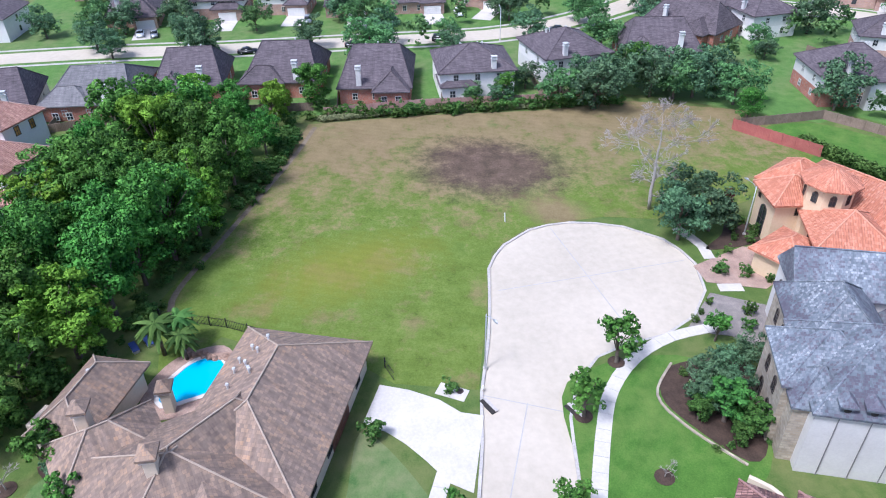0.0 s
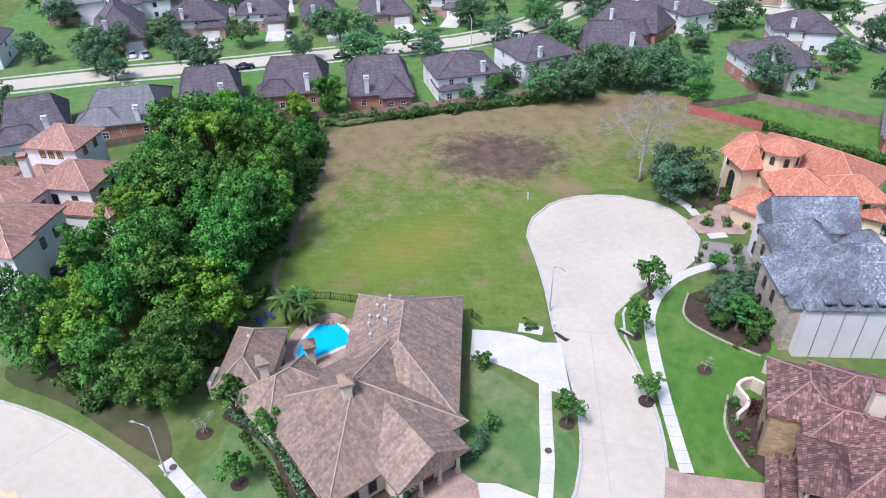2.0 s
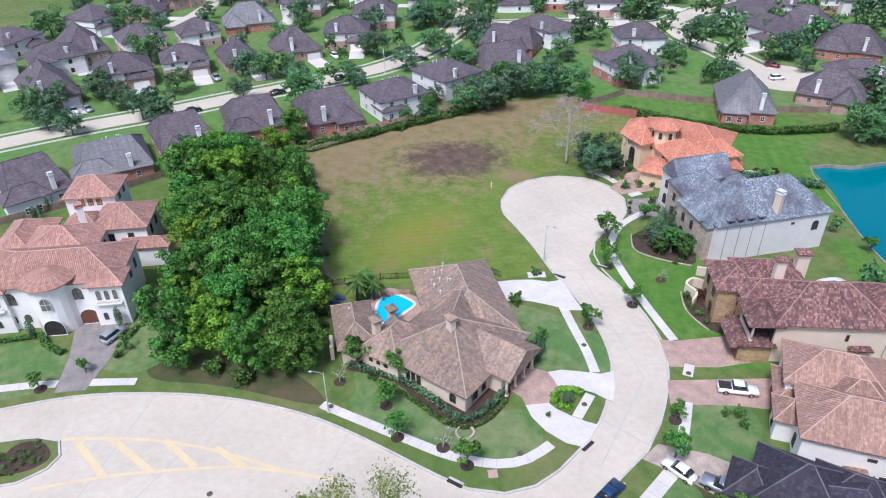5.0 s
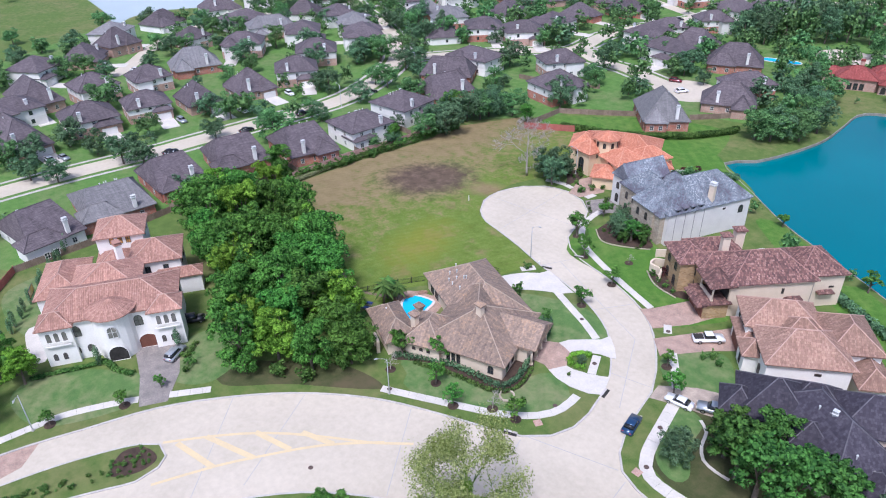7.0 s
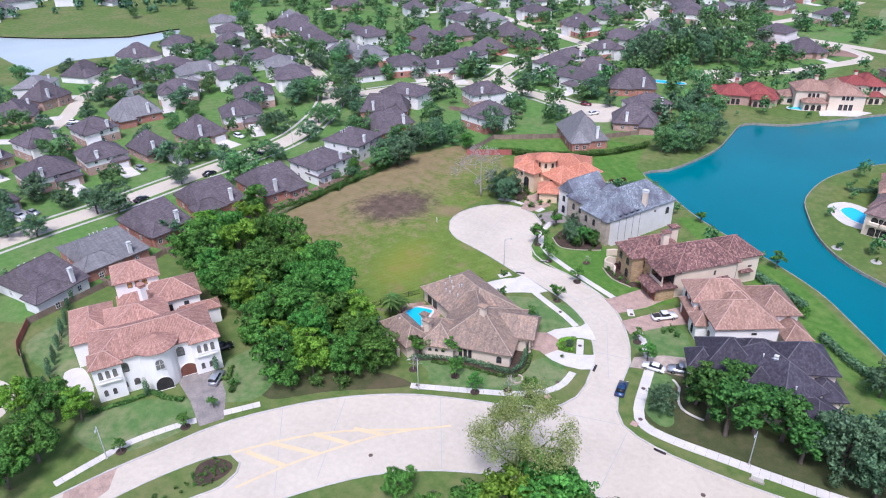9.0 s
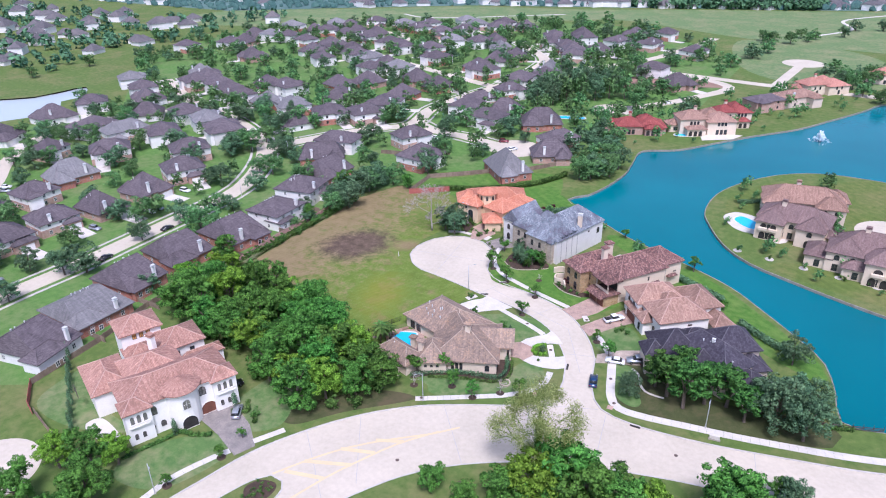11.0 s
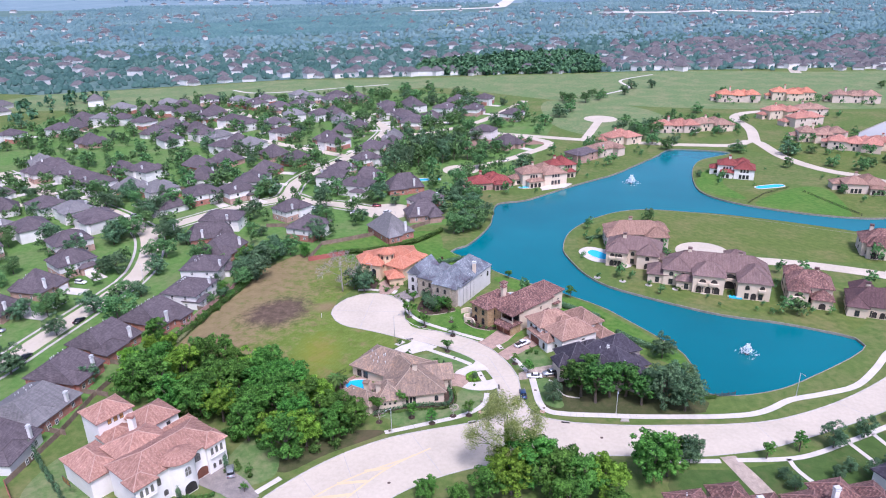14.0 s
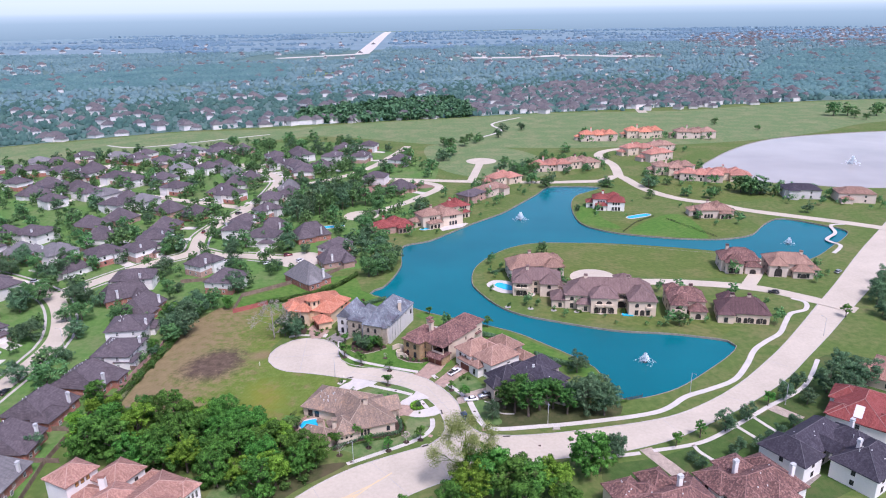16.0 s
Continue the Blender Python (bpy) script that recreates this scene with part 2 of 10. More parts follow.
DUSTY_TILE = roofing("dusty_rose_tile", [(0.25, (0.21, 0.125, 0.090)), (0.5, (0.33, 0.20, 0.148)), (0.65, (0.42, 0.265, 0.195)), (0.82, (0.53, 0.36, 0.275))], 0.33, 0.45, wave=True)
RED_TILE = roofing("crimson_tile", [(0.25, (0.19, 0.042, 0.036)), (0.5, (0.29, 0.072, 0.062)), (0.8, (0.38, 0.13, 0.11))], 0.33, 0.45, wave=True)
SLATE = roofing("weathered_slate", [(0.25, (0.098, 0.112, 0.128)), (0.45, (0.180, 0.206, 0.232)), (0.60, (0.245, 0.270, 0.295)), (0.74, (0.50, 0.52, 0.53))], 0.30, 0.26, streak=0.4, moss=(0.085, 0.072, 0.095), big=0.8, tiles=0.36)
NAVY_TILE = roofing("charcoal_flat_tile", [(0.25, (0.026, 0.023, 0.032)), (0.5, (0.050, 0.044, 0.058)), (0.8, (0.095, 0.085, 0.100))], 0.42, 0.42)
FENCE_WOOD = surface("weathered_cedar", (0.16, 0.115, 0.085), (0.28, 0.21, 0.16), 0.7, 6.0, 0.9, 0.4, 0.01, 0.15)
RED_FENCE = surface("red_stained_wood", (0.34, 0.10, 0.085), (0.44, 0.15, 0.12), 0.7, 6.0, 0.85, 0.3, 0.01, 0.1)
FADED_FENCE = surface("faded_pink_fence", (0.36, 0.20, 0.17), (0.52, 0.34, 0.30), 0.7, 5.0, 0.9, 0.3, 0.01, 0.1)
BARK = surface("grey_bark", (0.085, 0.065, 0.05), (0.18, 0.145, 0.115), 1.5, 9.0, 0.95, 0.8, 0.04)
BLEACHED = surface("bleached_dead_wood", (0.30, 0.262, 0.235), (0.46, 0.415, 0.38), 1.5, 9.0, 0.9, 0.5, 0.03)
IVY_BARK = surface("ivy_covered_bark", (0.09, 0.16, 0.02), (0.22, 0.32, 0.06), 1.5, 6.0, 0.95, 0.9, 0.08)
DARK_WOOD = surface("stained_door_wood", (0.12, 0.045, 0.03), (0.20, 0.08, 0.05), 0.8, 7.0, 0.6, 0.2, 0.01)
METAL = surface("galvanised_steel", (0.42, 0.43, 0.44), (0.54, 0.55, 0.56), 1.0, 8.0, 0.45, 0.05, 0.005, 0, 0.7)
IRON = surface("black_iron", (0.012, 0.012, 0.013), (0.03, 0.03, 0.03), 1.0, 8.0, 0.5, 0.05, 0.005)
LEAD = surface("lead_vent", (0.45, 0.45, 0.44), (0.62, 0.62, 0.60), 1.0, 8.0, 0.5, 0.05, 0.005)
RUBBER = surface("tyre_rubber", (0.012, 0.012, 0.012), (0.025, 0.025, 0.025), 1.0, 8.0, 0.8, 0.1, 0.005)
ALLOY = surface("alloy_rim", (0.4, 0.4, 0.41), (0.55, 0.55, 0.56), 1.0, 8.0, 0.3, 0.0, 0.005, 0, 0.9)
# near-black: painted shade in openings; also truck bed and fountain float
SHADE_AND_DARK = surface("painted_shade_and_dark_parts", (0.02, 0.018, 0.016), (0.05, 0.045, 0.04), 1.0, 5.0, 0.9, 0.0)
BANK = surface("timber_bulkhead", (0.17, 0.16, 0.13), (0.33, 0.31, 0.26), 0.6, 5.0, 0.9, 0.4, 0.03)
TILE_BLUE = surface("pool_coping", (0.55, 0.50, 0.45), (0.68, 0.62, 0.56), 0.8, 6.0, 0.7, 0.2, 0.01)
FABRIC = surface("blue_canvas", (0.03, 0.05, 0.16), (0.05, 0.08, 0.22), 1.0, 8.0, 0.9, 0.1, 0.005)
FLOWER = surface("red_bedding_flowers", (0.25, 0.02, 0.03), (0.45, 0.06, 0.08), 2.0, 12.0, 0.8, 0.6, 0.05)

LEAF = leafage("broad_leaves", (0.030, 0.092, 0.018), (0.152, 0.335, 0.056), 0.2)
LEAF_LIGHT = leafage("fresh_leaves", (0.085, 0.190, 0.018), (0.265, 0.455, 0.052), 0.24)
LEAF_DEEP = leafage("deep_leaves", (0.024, 0.072, 0.018), (0.118, 0.250, 0.050), 0.2)
WEEDS = leafage("dry_weeds", (0.115, 0.140, 0.055), (0.285, 0.290, 0.145), 0.2)
LEAF_MID = leafage("garden_leaves", (0.052, 0.128, 0.050), (0.200, 0.365, 0.125), 0.25)
LEAF_DARK = leafage("dark_oak_leaves", (0.050, 0.110, 0.056), (0.170, 0.285, 0.140), 0.22)
LEAF_PALE = leafage("sparse_pale_leaves", (0.25, 0.34, 0.075), (0.50, 0.57, 0.22), 0.4)
LEAF_SHRUB = leafage("shrub_leaves", (0.04, 0.105, 0.022), (0.15, 0.26, 0.06))
LEAF_PLUM = leafage("plum_leaves", (0.05, 0.015, 0.02), (0.13, 0.04, 0.05))


def glass_material(name, tint, rough=0.08):
    m, nt, b = blank(name, rough, 0.0, 0.8)
    n = noise_of(nt, place_of(nt), 0.7, 3)
    nt.links.new(ramp(nt, n, [(0.3, tint), (0.7, tuple(v * 2.2 for v in tint))]), b.inputs["Base Color"])
    return m


GLASS = glass_material("window_glass", (0.018, 0.022, 0.026))
CAR_GLASS = glass_material("car_glass", (0.008, 0.009, 0.010), 0.04)
CURTAIN_GLASS = glass_material("curtained_glass", (0.10, 0.095, 0.085))
# amber tint painted in as the glow of lit rooms, no lamp behind
WARM_GLASS = glass_material("painted_room_glow_glass", (0.30, 0.16, 0.05))


def paint(name, c, metal=0.3):
    m, nt, b = blank(name, 0.28, metal, 0.5)
    n = noise_of(nt, place_of(nt), 1.5, 3)
    nt.links.new(ramp(nt, n, [(0.3, tuple(v * 0.85 for v in c)), (0.7, c)]), b.inputs["Base Color"])
    b.inputs["Coat Weight"].default_value = 0.6
    return m


CAR_WHITE, CAR_BLUE = paint("white_paint", (0.8, 0.8, 0.8), 0), paint("blue_paint", (0.02, 0.06, 0.14))
CAR_SILVER, CAR_BLACK = paint("silver_paint", (0.42, 0.44, 0.46), 0.5), paint("black_paint", (0.012, 0.012, 0.014))
CAR_RED = paint("maroon_paint", (0.16, 0.012, 0.02))


def water_material(name, deep, shallow, ripple, rough):
    m, nt, b = blank(name, rough, 0.0, 0.3)
    at = place_of(nt)
    n1 = noise_of(nt, at, 0.012, 3)
    nt.links.new(ramp(nt, n1, [(0.35, deep), (0.65, shallow)]), b.inputs["Base Color"])
    mp = nt.nodes.new("ShaderNodeMapping")
    mp.inputs["Scale"].default_value = (1.0, 0.45, 1.0)
    nt.links.new(at, mp.inputs["Vector"])
    add_bump(nt, b, noise_of(nt, mp.outputs[0], 0.9, 4, 0.6), ripple, 0.06)
    return m


LAKE_WATER = water_material("dyed_lake_water", (0.0, 0.116, 0.138), (0.001, 0.148, 0.174), 0.3, 0.16)
GREY_WATER = water_material("silty_lake_water", (0.36, 0.325, 0.285), (0.44, 0.40, 0.345), 0.25, 0.15)
POND_WATER = water_material("pond_water", (0.34, 0.38, 0.36), (0.42, 0.46, 0.44), 0.2, 0.15)
POOL_WATER = water_material("pool_water", (0.02, 0.42, 0.66), (0.06, 0.55, 0.78), 0.25, 0.08)
SPRAY = surface("white_spray", (0.75, 0.82, 0.85), (0.9, 0.94, 0.95), 1.0, 4.0, 0.4, 0.0)


# ---- building blocks ----
def spline(pts, step=3.0, closed=True):
    """Catmull-Rom through control points."""
    n, res = len(pts), []
    for i in range(n if closed else n - 1):
        if closed:
            p = [Vector(pts[(i + k) % n]) for k in (-1, 0, 1, 2)]
        else:
            p = [Vector(pts[min(max(i + k, 0), n - 1)]) for k in (-1, 0, 1, 2)]
        k = max(1, int((p[2] - p[1]).length / step))
        for j in range(k):
            t = j / k
            res.append(0.5 * (2 * p[1] + (p[2] - p[0]) * t + (2 * p[0] - 5 * p[1] + 4 * p[2] - p[3]) * t * t
                              + (3 * p[1] - p[0] - 3 * p[2] + p[3]) * t ** 3))
    if not closed:
        res.append(Vector(pts[-1]))
    return [v.to_2d() for v in res]


def pairs(*numbers):
    return [tuple(numbers[i:i + 2]) for i in range(0, len(numbers), 2)]


def mesh_of(name, verts, faces, mat, smooth=False, uvs=None):
    me = bpy.data.meshes.new(name)
    me.from_pydata(verts, [], faces)
    me.materials.append(mat)
    if uvs is not None:
        lay = me.uv_layers.new(name="UVMap")
        lay.data.foreach_set("uv", np.asarray(uvs, dtype=np.float32).ravel())
    if smooth:
        me.shade_smooth()
    me.update()
    return me


def bm_mesh(name, bm, mat, smooth=False):
    me = bpy.data.meshes.new(name)
    bm.to_mesh(me)
    bm.free()
    me.materials.append(mat)
    if smooth:
        me.shade_smooth()
    return me


def put(name, me, parent=None, m=None, label="", kind=""):
    ob = new(name, me)
    if parent is not None:
        ob.parent = parent
    if m is not None:
        ob.matrix_basis = m
    return tagged(ob, label, "", "", kind)


def thing(name, label, category, m, group="", kind=""):
    ob = new(name)
    ob.empty_display_size = 0.3
    ob.matrix_basis = m
    return tagged(ob, label, category, group, kind)


def box_uv(bm, per=1.0):
    """UV in metres by the dominant axis of each face."""
    lay = bm.loops.layers.uv.verify()
    for f in bm.faces:
        n = f.normal
        for lp in f.loops:
            c = lp.vert.co
            if abs(n.z) > 0.8:
                lp[lay].uv = (c.x, c.y)
            else:
                t = Vector((-n.y, n.x, 0)).normalized() if (n.x or n.y) else Vector((1, 0, 0))
                lp[lay].uv = (c.dot(t), c.z)


def box_bm(sx, sy, sz, at=(0, 0, 0), bevel=0.0, bm=None, turn=None):
    """Box with its base centre at `at`."""
    bm = bm or bmesh.new()
    made = bmesh.ops.create_cube(bm, size=1.0)["verts"]
    for v in made:
        v.co = Vector((v.co.x * sx, v.co.y * sy, (v.co.z + 0.5) * sz))
        if turn:
            v.co = turn @ v.co
        v.co += Vector(at)
    if bevel:
        es = list({e for v in made for e in v.link_edges})
        bmesh.ops.bevel(bm, geom=es, offset=bevel, segments=1, affect="EDGES")
    return bm


CACHE = {}


def cached(key, make):
    if key not in CACHE:
        CACHE[key] = make()
    return CACHE[key]


def slab(name, pts, z, thick, mat, label="", category="", kind="structure", smooth=True, parent=None, step=2.5):
    """Flat slab with an outline through control points."""
    around = sum(math.hypot(a[0] - b[0], a[1] - b[1]) for a, b in zip(pts, pts[1:] + pts[:1]))
    ring = spline(pts, min(step, max(around / 40, 0.3))) if smooth else [Vector(p) for p in pts]
    bm = bmesh.new()
    top = [bm.verts.new((p.x, p.y, z)) for p in ring]
    f = bm.faces.new(top)
    if f.normal.z < 0 or f.calc_area() and sum(a.x * b.y - b.x * a.y for a, b in zip(ring, ring[1:] + ring[:1])) < 0:
        f.normal_flip()
    low = [bm.verts.new((p.x, p.y, z - thick)) for p in ring]
    for i in range(len(ring)):
        bm.faces.new((top[i], low[i], low[i - 1], top[i - 1]))
    bmesh.ops.triangulate(bm, faces=[f])
    bm.normal_update()
    bmesh.ops.recalc_face_normals(bm, faces=bm.faces)
    box_uv(bm)
    ob = put(name, bm_mesh(name, bm, mat), parent)
    return tagged(ob, label, category, "", kind)


def ribbon(name, line, width, z, thick, mat, label="", category="", kind="structure", step=3.0, closed=False, parent=None, shift=0.0, joints=None):
    """Band of constant width along a line, with depth; joints: cut into slabs of that length with open gaps."""
    c = spline(line, step, closed)
    n = len(c)
    left, right = [], []
    for i in range(n):
        a, b = (c[i - 1], c[(i + 1) % n]) if closed else (c[max(i - 1, 0)], c[min(i + 1, n - 1)])
        d = (b - a).normalized()
        nrm = Vector((-d.y, d.x))
        left.append(c[i] + nrm * (shift + width / 2))
        right.append(c[i] + nrm * (shift - width / 2))
    vs, fs, uv = [], [], []
    run = 0.0
    last = n if closed else n - 1
    for i in range(last):
        j = (i + 1) % n
        seg = (c[j] - c[i]).length
        g = min(0.02 / max(seg, 0.01), 0.2) if joints else 0.0
        q = [left[i].lerp(left[j], g), left[i].lerp(left[j], 1 - g), right[i].lerp(right[j], 1 - g), right[i].lerp(right[j], g)]
        k = len(vs)
        vs += [(p.x, p.y, z) for p in q] + [(p.x, p.y, z - thick) for p in q]
        fs += [(k, k + 3, k + 2, k + 1), (k, k + 1, k + 5, k + 4), (k + 2, k + 3, k + 7, k + 6), (k + 3, k, k + 4, k + 7), (k + 1, k + 2, k + 6, k + 5)]
        base = [(run, width), (run, 0), (run + seg, 0), (run + seg, width)]
        uv += base + [(run, 0), (run + seg, 0), (run + seg, thick), (run, thick)] * 4
        run += seg
    me = mesh_of(name, vs, fs, mat, False, uv)
    if not joints:
        bm = bmesh.new()
        bm.from_mesh(me)
        bmesh.ops.remove_doubles(bm, verts=bm.verts, dist=0.0005)
        bm.to_mesh(me)
        bm.free()
    ob = put(name, me, parent)
    return tagged(ob, label, category, "", kind)


def tube(line, radii, sides=7):
    """Tapered tube along 3D points: verts and faces."""
    vs, fs = [], []
    for i, (p, r) in enumerate(zip(line, radii)):
        a, b = Vector(line[max(i - 1, 0)]), Vector(line[min(i + 1, len(line) - 1)])
        d = (b - a).normalized()
        e = d.orthogonal().normalized()
        g = d.cross(e)
        for k in range(sides):
            w = 2 * math.pi * k / sides
            vs.append(tuple(Vector(p) + (e * math.cos(w) + g * math.sin(w)) * r))
    for i in range(len(line) - 1):
        for k in range(sides):
            a, b = i * sides + k, i * sides + (k + 1) % sides
            fs.append((a, b, b + sides, a + sides))
    fs.append(tuple(range(sides))[::-1])
    fs.append(tuple(range((len(line) - 1) * sides, len(line) * sides)))
    return vs, fs


def join_shapes(shapes):
    vs, fs = [], []
    for v, f in shapes:
        k = len(vs)
        vs += list(v)
        fs += [tuple(i + k for i in q) for q in f]
    return vs, fs


# ---- trees ----
def leaf_cloud(rng, centres, radii, count, size, flat=0.75, droop=0.0, tufts=0):
    """Small folded leaf sprays on the skins of many lobes; tufts: smaller clumps standing out of every lobe."""
    c, r = np.array(centres, float), np.array(radii, float)
    out = np.zeros_like(c)
    if tufts:
        k = np.repeat(np.arange(len(c)), tufts)
        out = rng.normal(size=(len(k), 3))
        out[:, 2] += 0.55
        out /= np.linalg.norm(out, axis=1)[:, None]
        c = c[k] + out * (r[k] * rng.uniform(0.62, 0.98, len(k)))[:, None] * np.array([1, 1, flat])
        r = r[k] * rng.uniform(0.24, 0.46, len(k))
    w = r ** 2 / (r ** 2).sum()
    pick = rng.choice(len(c), count, p=w)
    d = rng.normal(size=(count, 3))
    d[:, 2] += 0.45 if tufts else 0.35
    d /= np.linalg.norm(d, axis=1)[:, None]
    rad = r[pick] * rng.uniform(0.72, 1.1, count) * (1 + 0.12 * np.sin(5 * d[:, 0]) * np.cos(4 * d[:, 1]))
    p = c[pick] + d * rad[:, None] * np.array([1, 1, flat])
    n = d + rng.normal(scale=0.55, size=(count, 3))
    n[:, 2] += 0.25 - droop
    n /= np.linalg.norm(n, axis=1)[:, None]
    a = np.cross(n, rng.normal(size=(count, 3)))
    a /= np.linalg.norm(a, axis=1)[:, None]
    b = np.cross(n, a)
    s = size * rng.uniform(0.6, 1.4, count)[:, None]
    v = np.empty((count, 4, 3))
    v[:, 0], v[:, 2] = p - a * s, p + a * s
    v[:, 1], v[:, 3] = p + b * s * 0.62 + n * s * 0.2, p - b * s * 0.62 + n * s * 0.2
    k = np.arange(count)[:, None] * 4
    tri = np.concatenate([k + [0, 2, 1], k + [0, 3, 2]], 1).reshape(-1, 3)
    soft = d * 0.75 + n * 0.4 + out[pick] * 0.45
    soft /= np.linalg.norm(soft, axis=1)[:, None]
    return v.reshape(-1, 3), tri, np.repeat(soft, 4, 0)


def cloud_mesh(name, v, tri, mat, normals=None):
    me = bpy.data.meshes.new(name)
    me.vertices.add(len(v))
    me.vertices.foreach_set("co", np.asarray(v, np.float32).ravel())
    me.loops.add(tri.size)
    me.loops.foreach_set("vertex_index", tri.astype(np.int32).ravel())
    me.polygons.add(len(tri))
    me.polygons.foreach_set("loop_start", np.arange(0, tri.size, 3, dtype=np.int32))
    me.materials.append(mat)
    me.update(calc_edges=True)
    if normals is None:
        me.shade_flat()
    else:
        me.shade_smooth()
        me.normals_split_custom_set_from_vertices([tuple(q) for q in normals])
    return me


def broad_tree(seed, height, spread, leaves, size, mat, bark, lobes=16, low=0.28, lift=0.62, flat=0.8, lobe=(0.22, 0.42), tufts=9):
    """Meshes of a broadleaf tree: tapered trunk with limbs, and a lobed leafy crown."""
    rng = np.random.default_rng(seed)
    centres, radii = [], []
    for i in range(lobes):
        a = i * 2.4 + rng.uniform(-0.4, 0.4)
        h = rng.uniform(low + 0.1, 0.9)
        reach = spread * math.sqrt(max(0.08, 1 - ((h - 0.52) / 0.5) ** 2)) * rng.uniform(0.35, 0.78)
        centres.append((reach * math.cos(a), reach * math.sin(a), h * height))
        radii.append(spread * rng.uniform(*lobe))
    centres.append((0, 0, height * lift))
    radii.append(spread * 0.55)
    shapes = []
    bend = rng.uniform(-0.04, 0.04, 2) * height
    top = (bend[0], bend[1], height * 0.68)
    shapes.append(tube([(0, 0, -0.3), (0, 0, 0.25), (bend[0] * 0.3, bend[1] * 0.3, height * 0.25), (bend[0] * 0.7, bend[1] * 0.7, height * 0.45), top],
                       [height * 0.034, height * 0.027, height * 0.021, height * 0.015, height * 0.006], 8))
    for i in range(min(lobes, 9)):
        x, y, z = centres[i]
        z0 = min(height * rng.uniform(0.22, 0.45), z * 0.8)
        mid = (x * 0.45, y * 0.45, z0 + (z - z0) * 0.6)
        shapes.append(tube([(bend[0] * 0.3, bend[1] * 0.3, z0), mid, (x * 0.9, y * 0.9, z)], [height * 0.011, height * 0.007, height * 0.002], 5))
    vs, fs = join_shapes(shapes)
    v, tri, nm = leaf_cloud(rng, centres, radii, leaves, size, flat, 0.0, tufts)
    return mesh_of("trunk", vs, fs, bark, True), cloud_mesh("crown", v, tri, mat, nm)


def bare_tree(seed, height, bark, twigs=4, depth=4, stout=0.022, taper=0.55):
    rng = random.Random(seed)
    shapes, tips = [], []

    def grow(p, d, length, r, level):
        q = p + d * length
        mid = p + d * length * 0.5 + Vector((rng.uniform(-1, 1), rng.uniform(-1, 1), 0)) * length * 0.08
        shapes.append(tube([tuple(p), tuple(mid), tuple(q)], [r, r * 0.85, r * 0.66], 6 if level < 2 else 4))
        tips.append(q)
        if level < depth:
            for _ in range(twigs if level else twigs + 1):
                nd = (d + Vector((rng.gauss(0, 0.6), rng.gauss(0, 0.6), rng.gauss(0.12, 0.35)))).normalized()
                grow(q if rng.random() < 0.6 else mid.lerp(q, rng.random()), nd, length * rng.uniform(0.5, 0.8), max(r * taper, 0.022), level + 1)

    grow(Vector((0, 0, -0.3)), Vector((0.05, 0.02, 1)).normalized(), height * 0.34, height * stout, 0)
    vs, fs = join_shapes(shapes)
    return mesh_of("trunk", vs, fs, bark, True), tips


TREE_KINDS = {}


def tree_kind(key, *args, **kw):
    TREE_KINDS[key] = broad_tree(*args, **kw)


for k in range(5):
    tree_kind(("oak", k), 10 + k, 12.0, 5.4, 9500, 0.20, LEAF, BARK, lobes=20 + k, low=0.1, lobe=(0.22, 0.42))
for k in range(3):
    tree_kind(("bright", k), 30 + k, 12.0, 5.0, 9000, 0.195, LEAF_LIGHT, BARK, lobes=19, low=0.12, lobe=(0.22, 0.42))
    tree_kind(("dark", k), 40 + k, 9.0, 4.5, 5200, 0.185, LEAF_DARK, BARK, lobes=19, low=0.12, lift=0.55)
    tree_kind(("street", k), 50 + k, 6.0, 2.0, 1200, 0.17, LEAF, BARK, lobes=11, low=0.33)
    tree_kind(("mid", k), 60 + k, 8.5, 4.6, 4400, 0.195, LEAF_MID if k else LEAF_DARK, BARK, lobes=18, low=0.1, lift=0.55)
    tree_kind(("shrub", k), 70 + k, 2.4, 1.3, 480, 0.15, LEAF_SHRUB, BARK, lobes=8, low=-0.05, lift=0.4)
    tree_kind(("far", k), 80 + k, 9.0, 4.8, 620, 0.5, LEAF_MID if k else LEAF_DARK, BARK, lobes=13, low=0.1, lift=0.55)
for k in range(3):
    tree_kind(("near", k), 100 + k, 12.0, 4.8, 8500, 0.205, LEAF if k else LEAF_LIGHT, BARK, lobes=22, low=0.14)
    tree_kind(("slim", k), 110 + k, 12.0, 3.2, 4600, 0.2, LEAF_DEEP, BARK, lobes=20, low=0.22)
tree_kind(("plum", 0), 90, 3.0, 1.6, 500, 0.16, LEAF_PLUM, BARK, lobes=8, low=0.1)
tree_kind(("plum", 1), 91, 3.0, 1.6, 500, 0.16, LEAF_PLUM, BARK, lobes=8, low=0.1)
tree_kind(("plum", 2), 92, 3.0, 1.6, 500, 0.16, LEAF_PLUM, BARK, lobes=8, low=0.1)
NATIVE = {"oak": 12.0, "bright": 12.0, "dark": 9.0, "street": 6.0, "mid": 8.5, "shrub": 2.4, "far": 9.0, "plum": 3.0, "near": 12.0, "slim": 12.0}
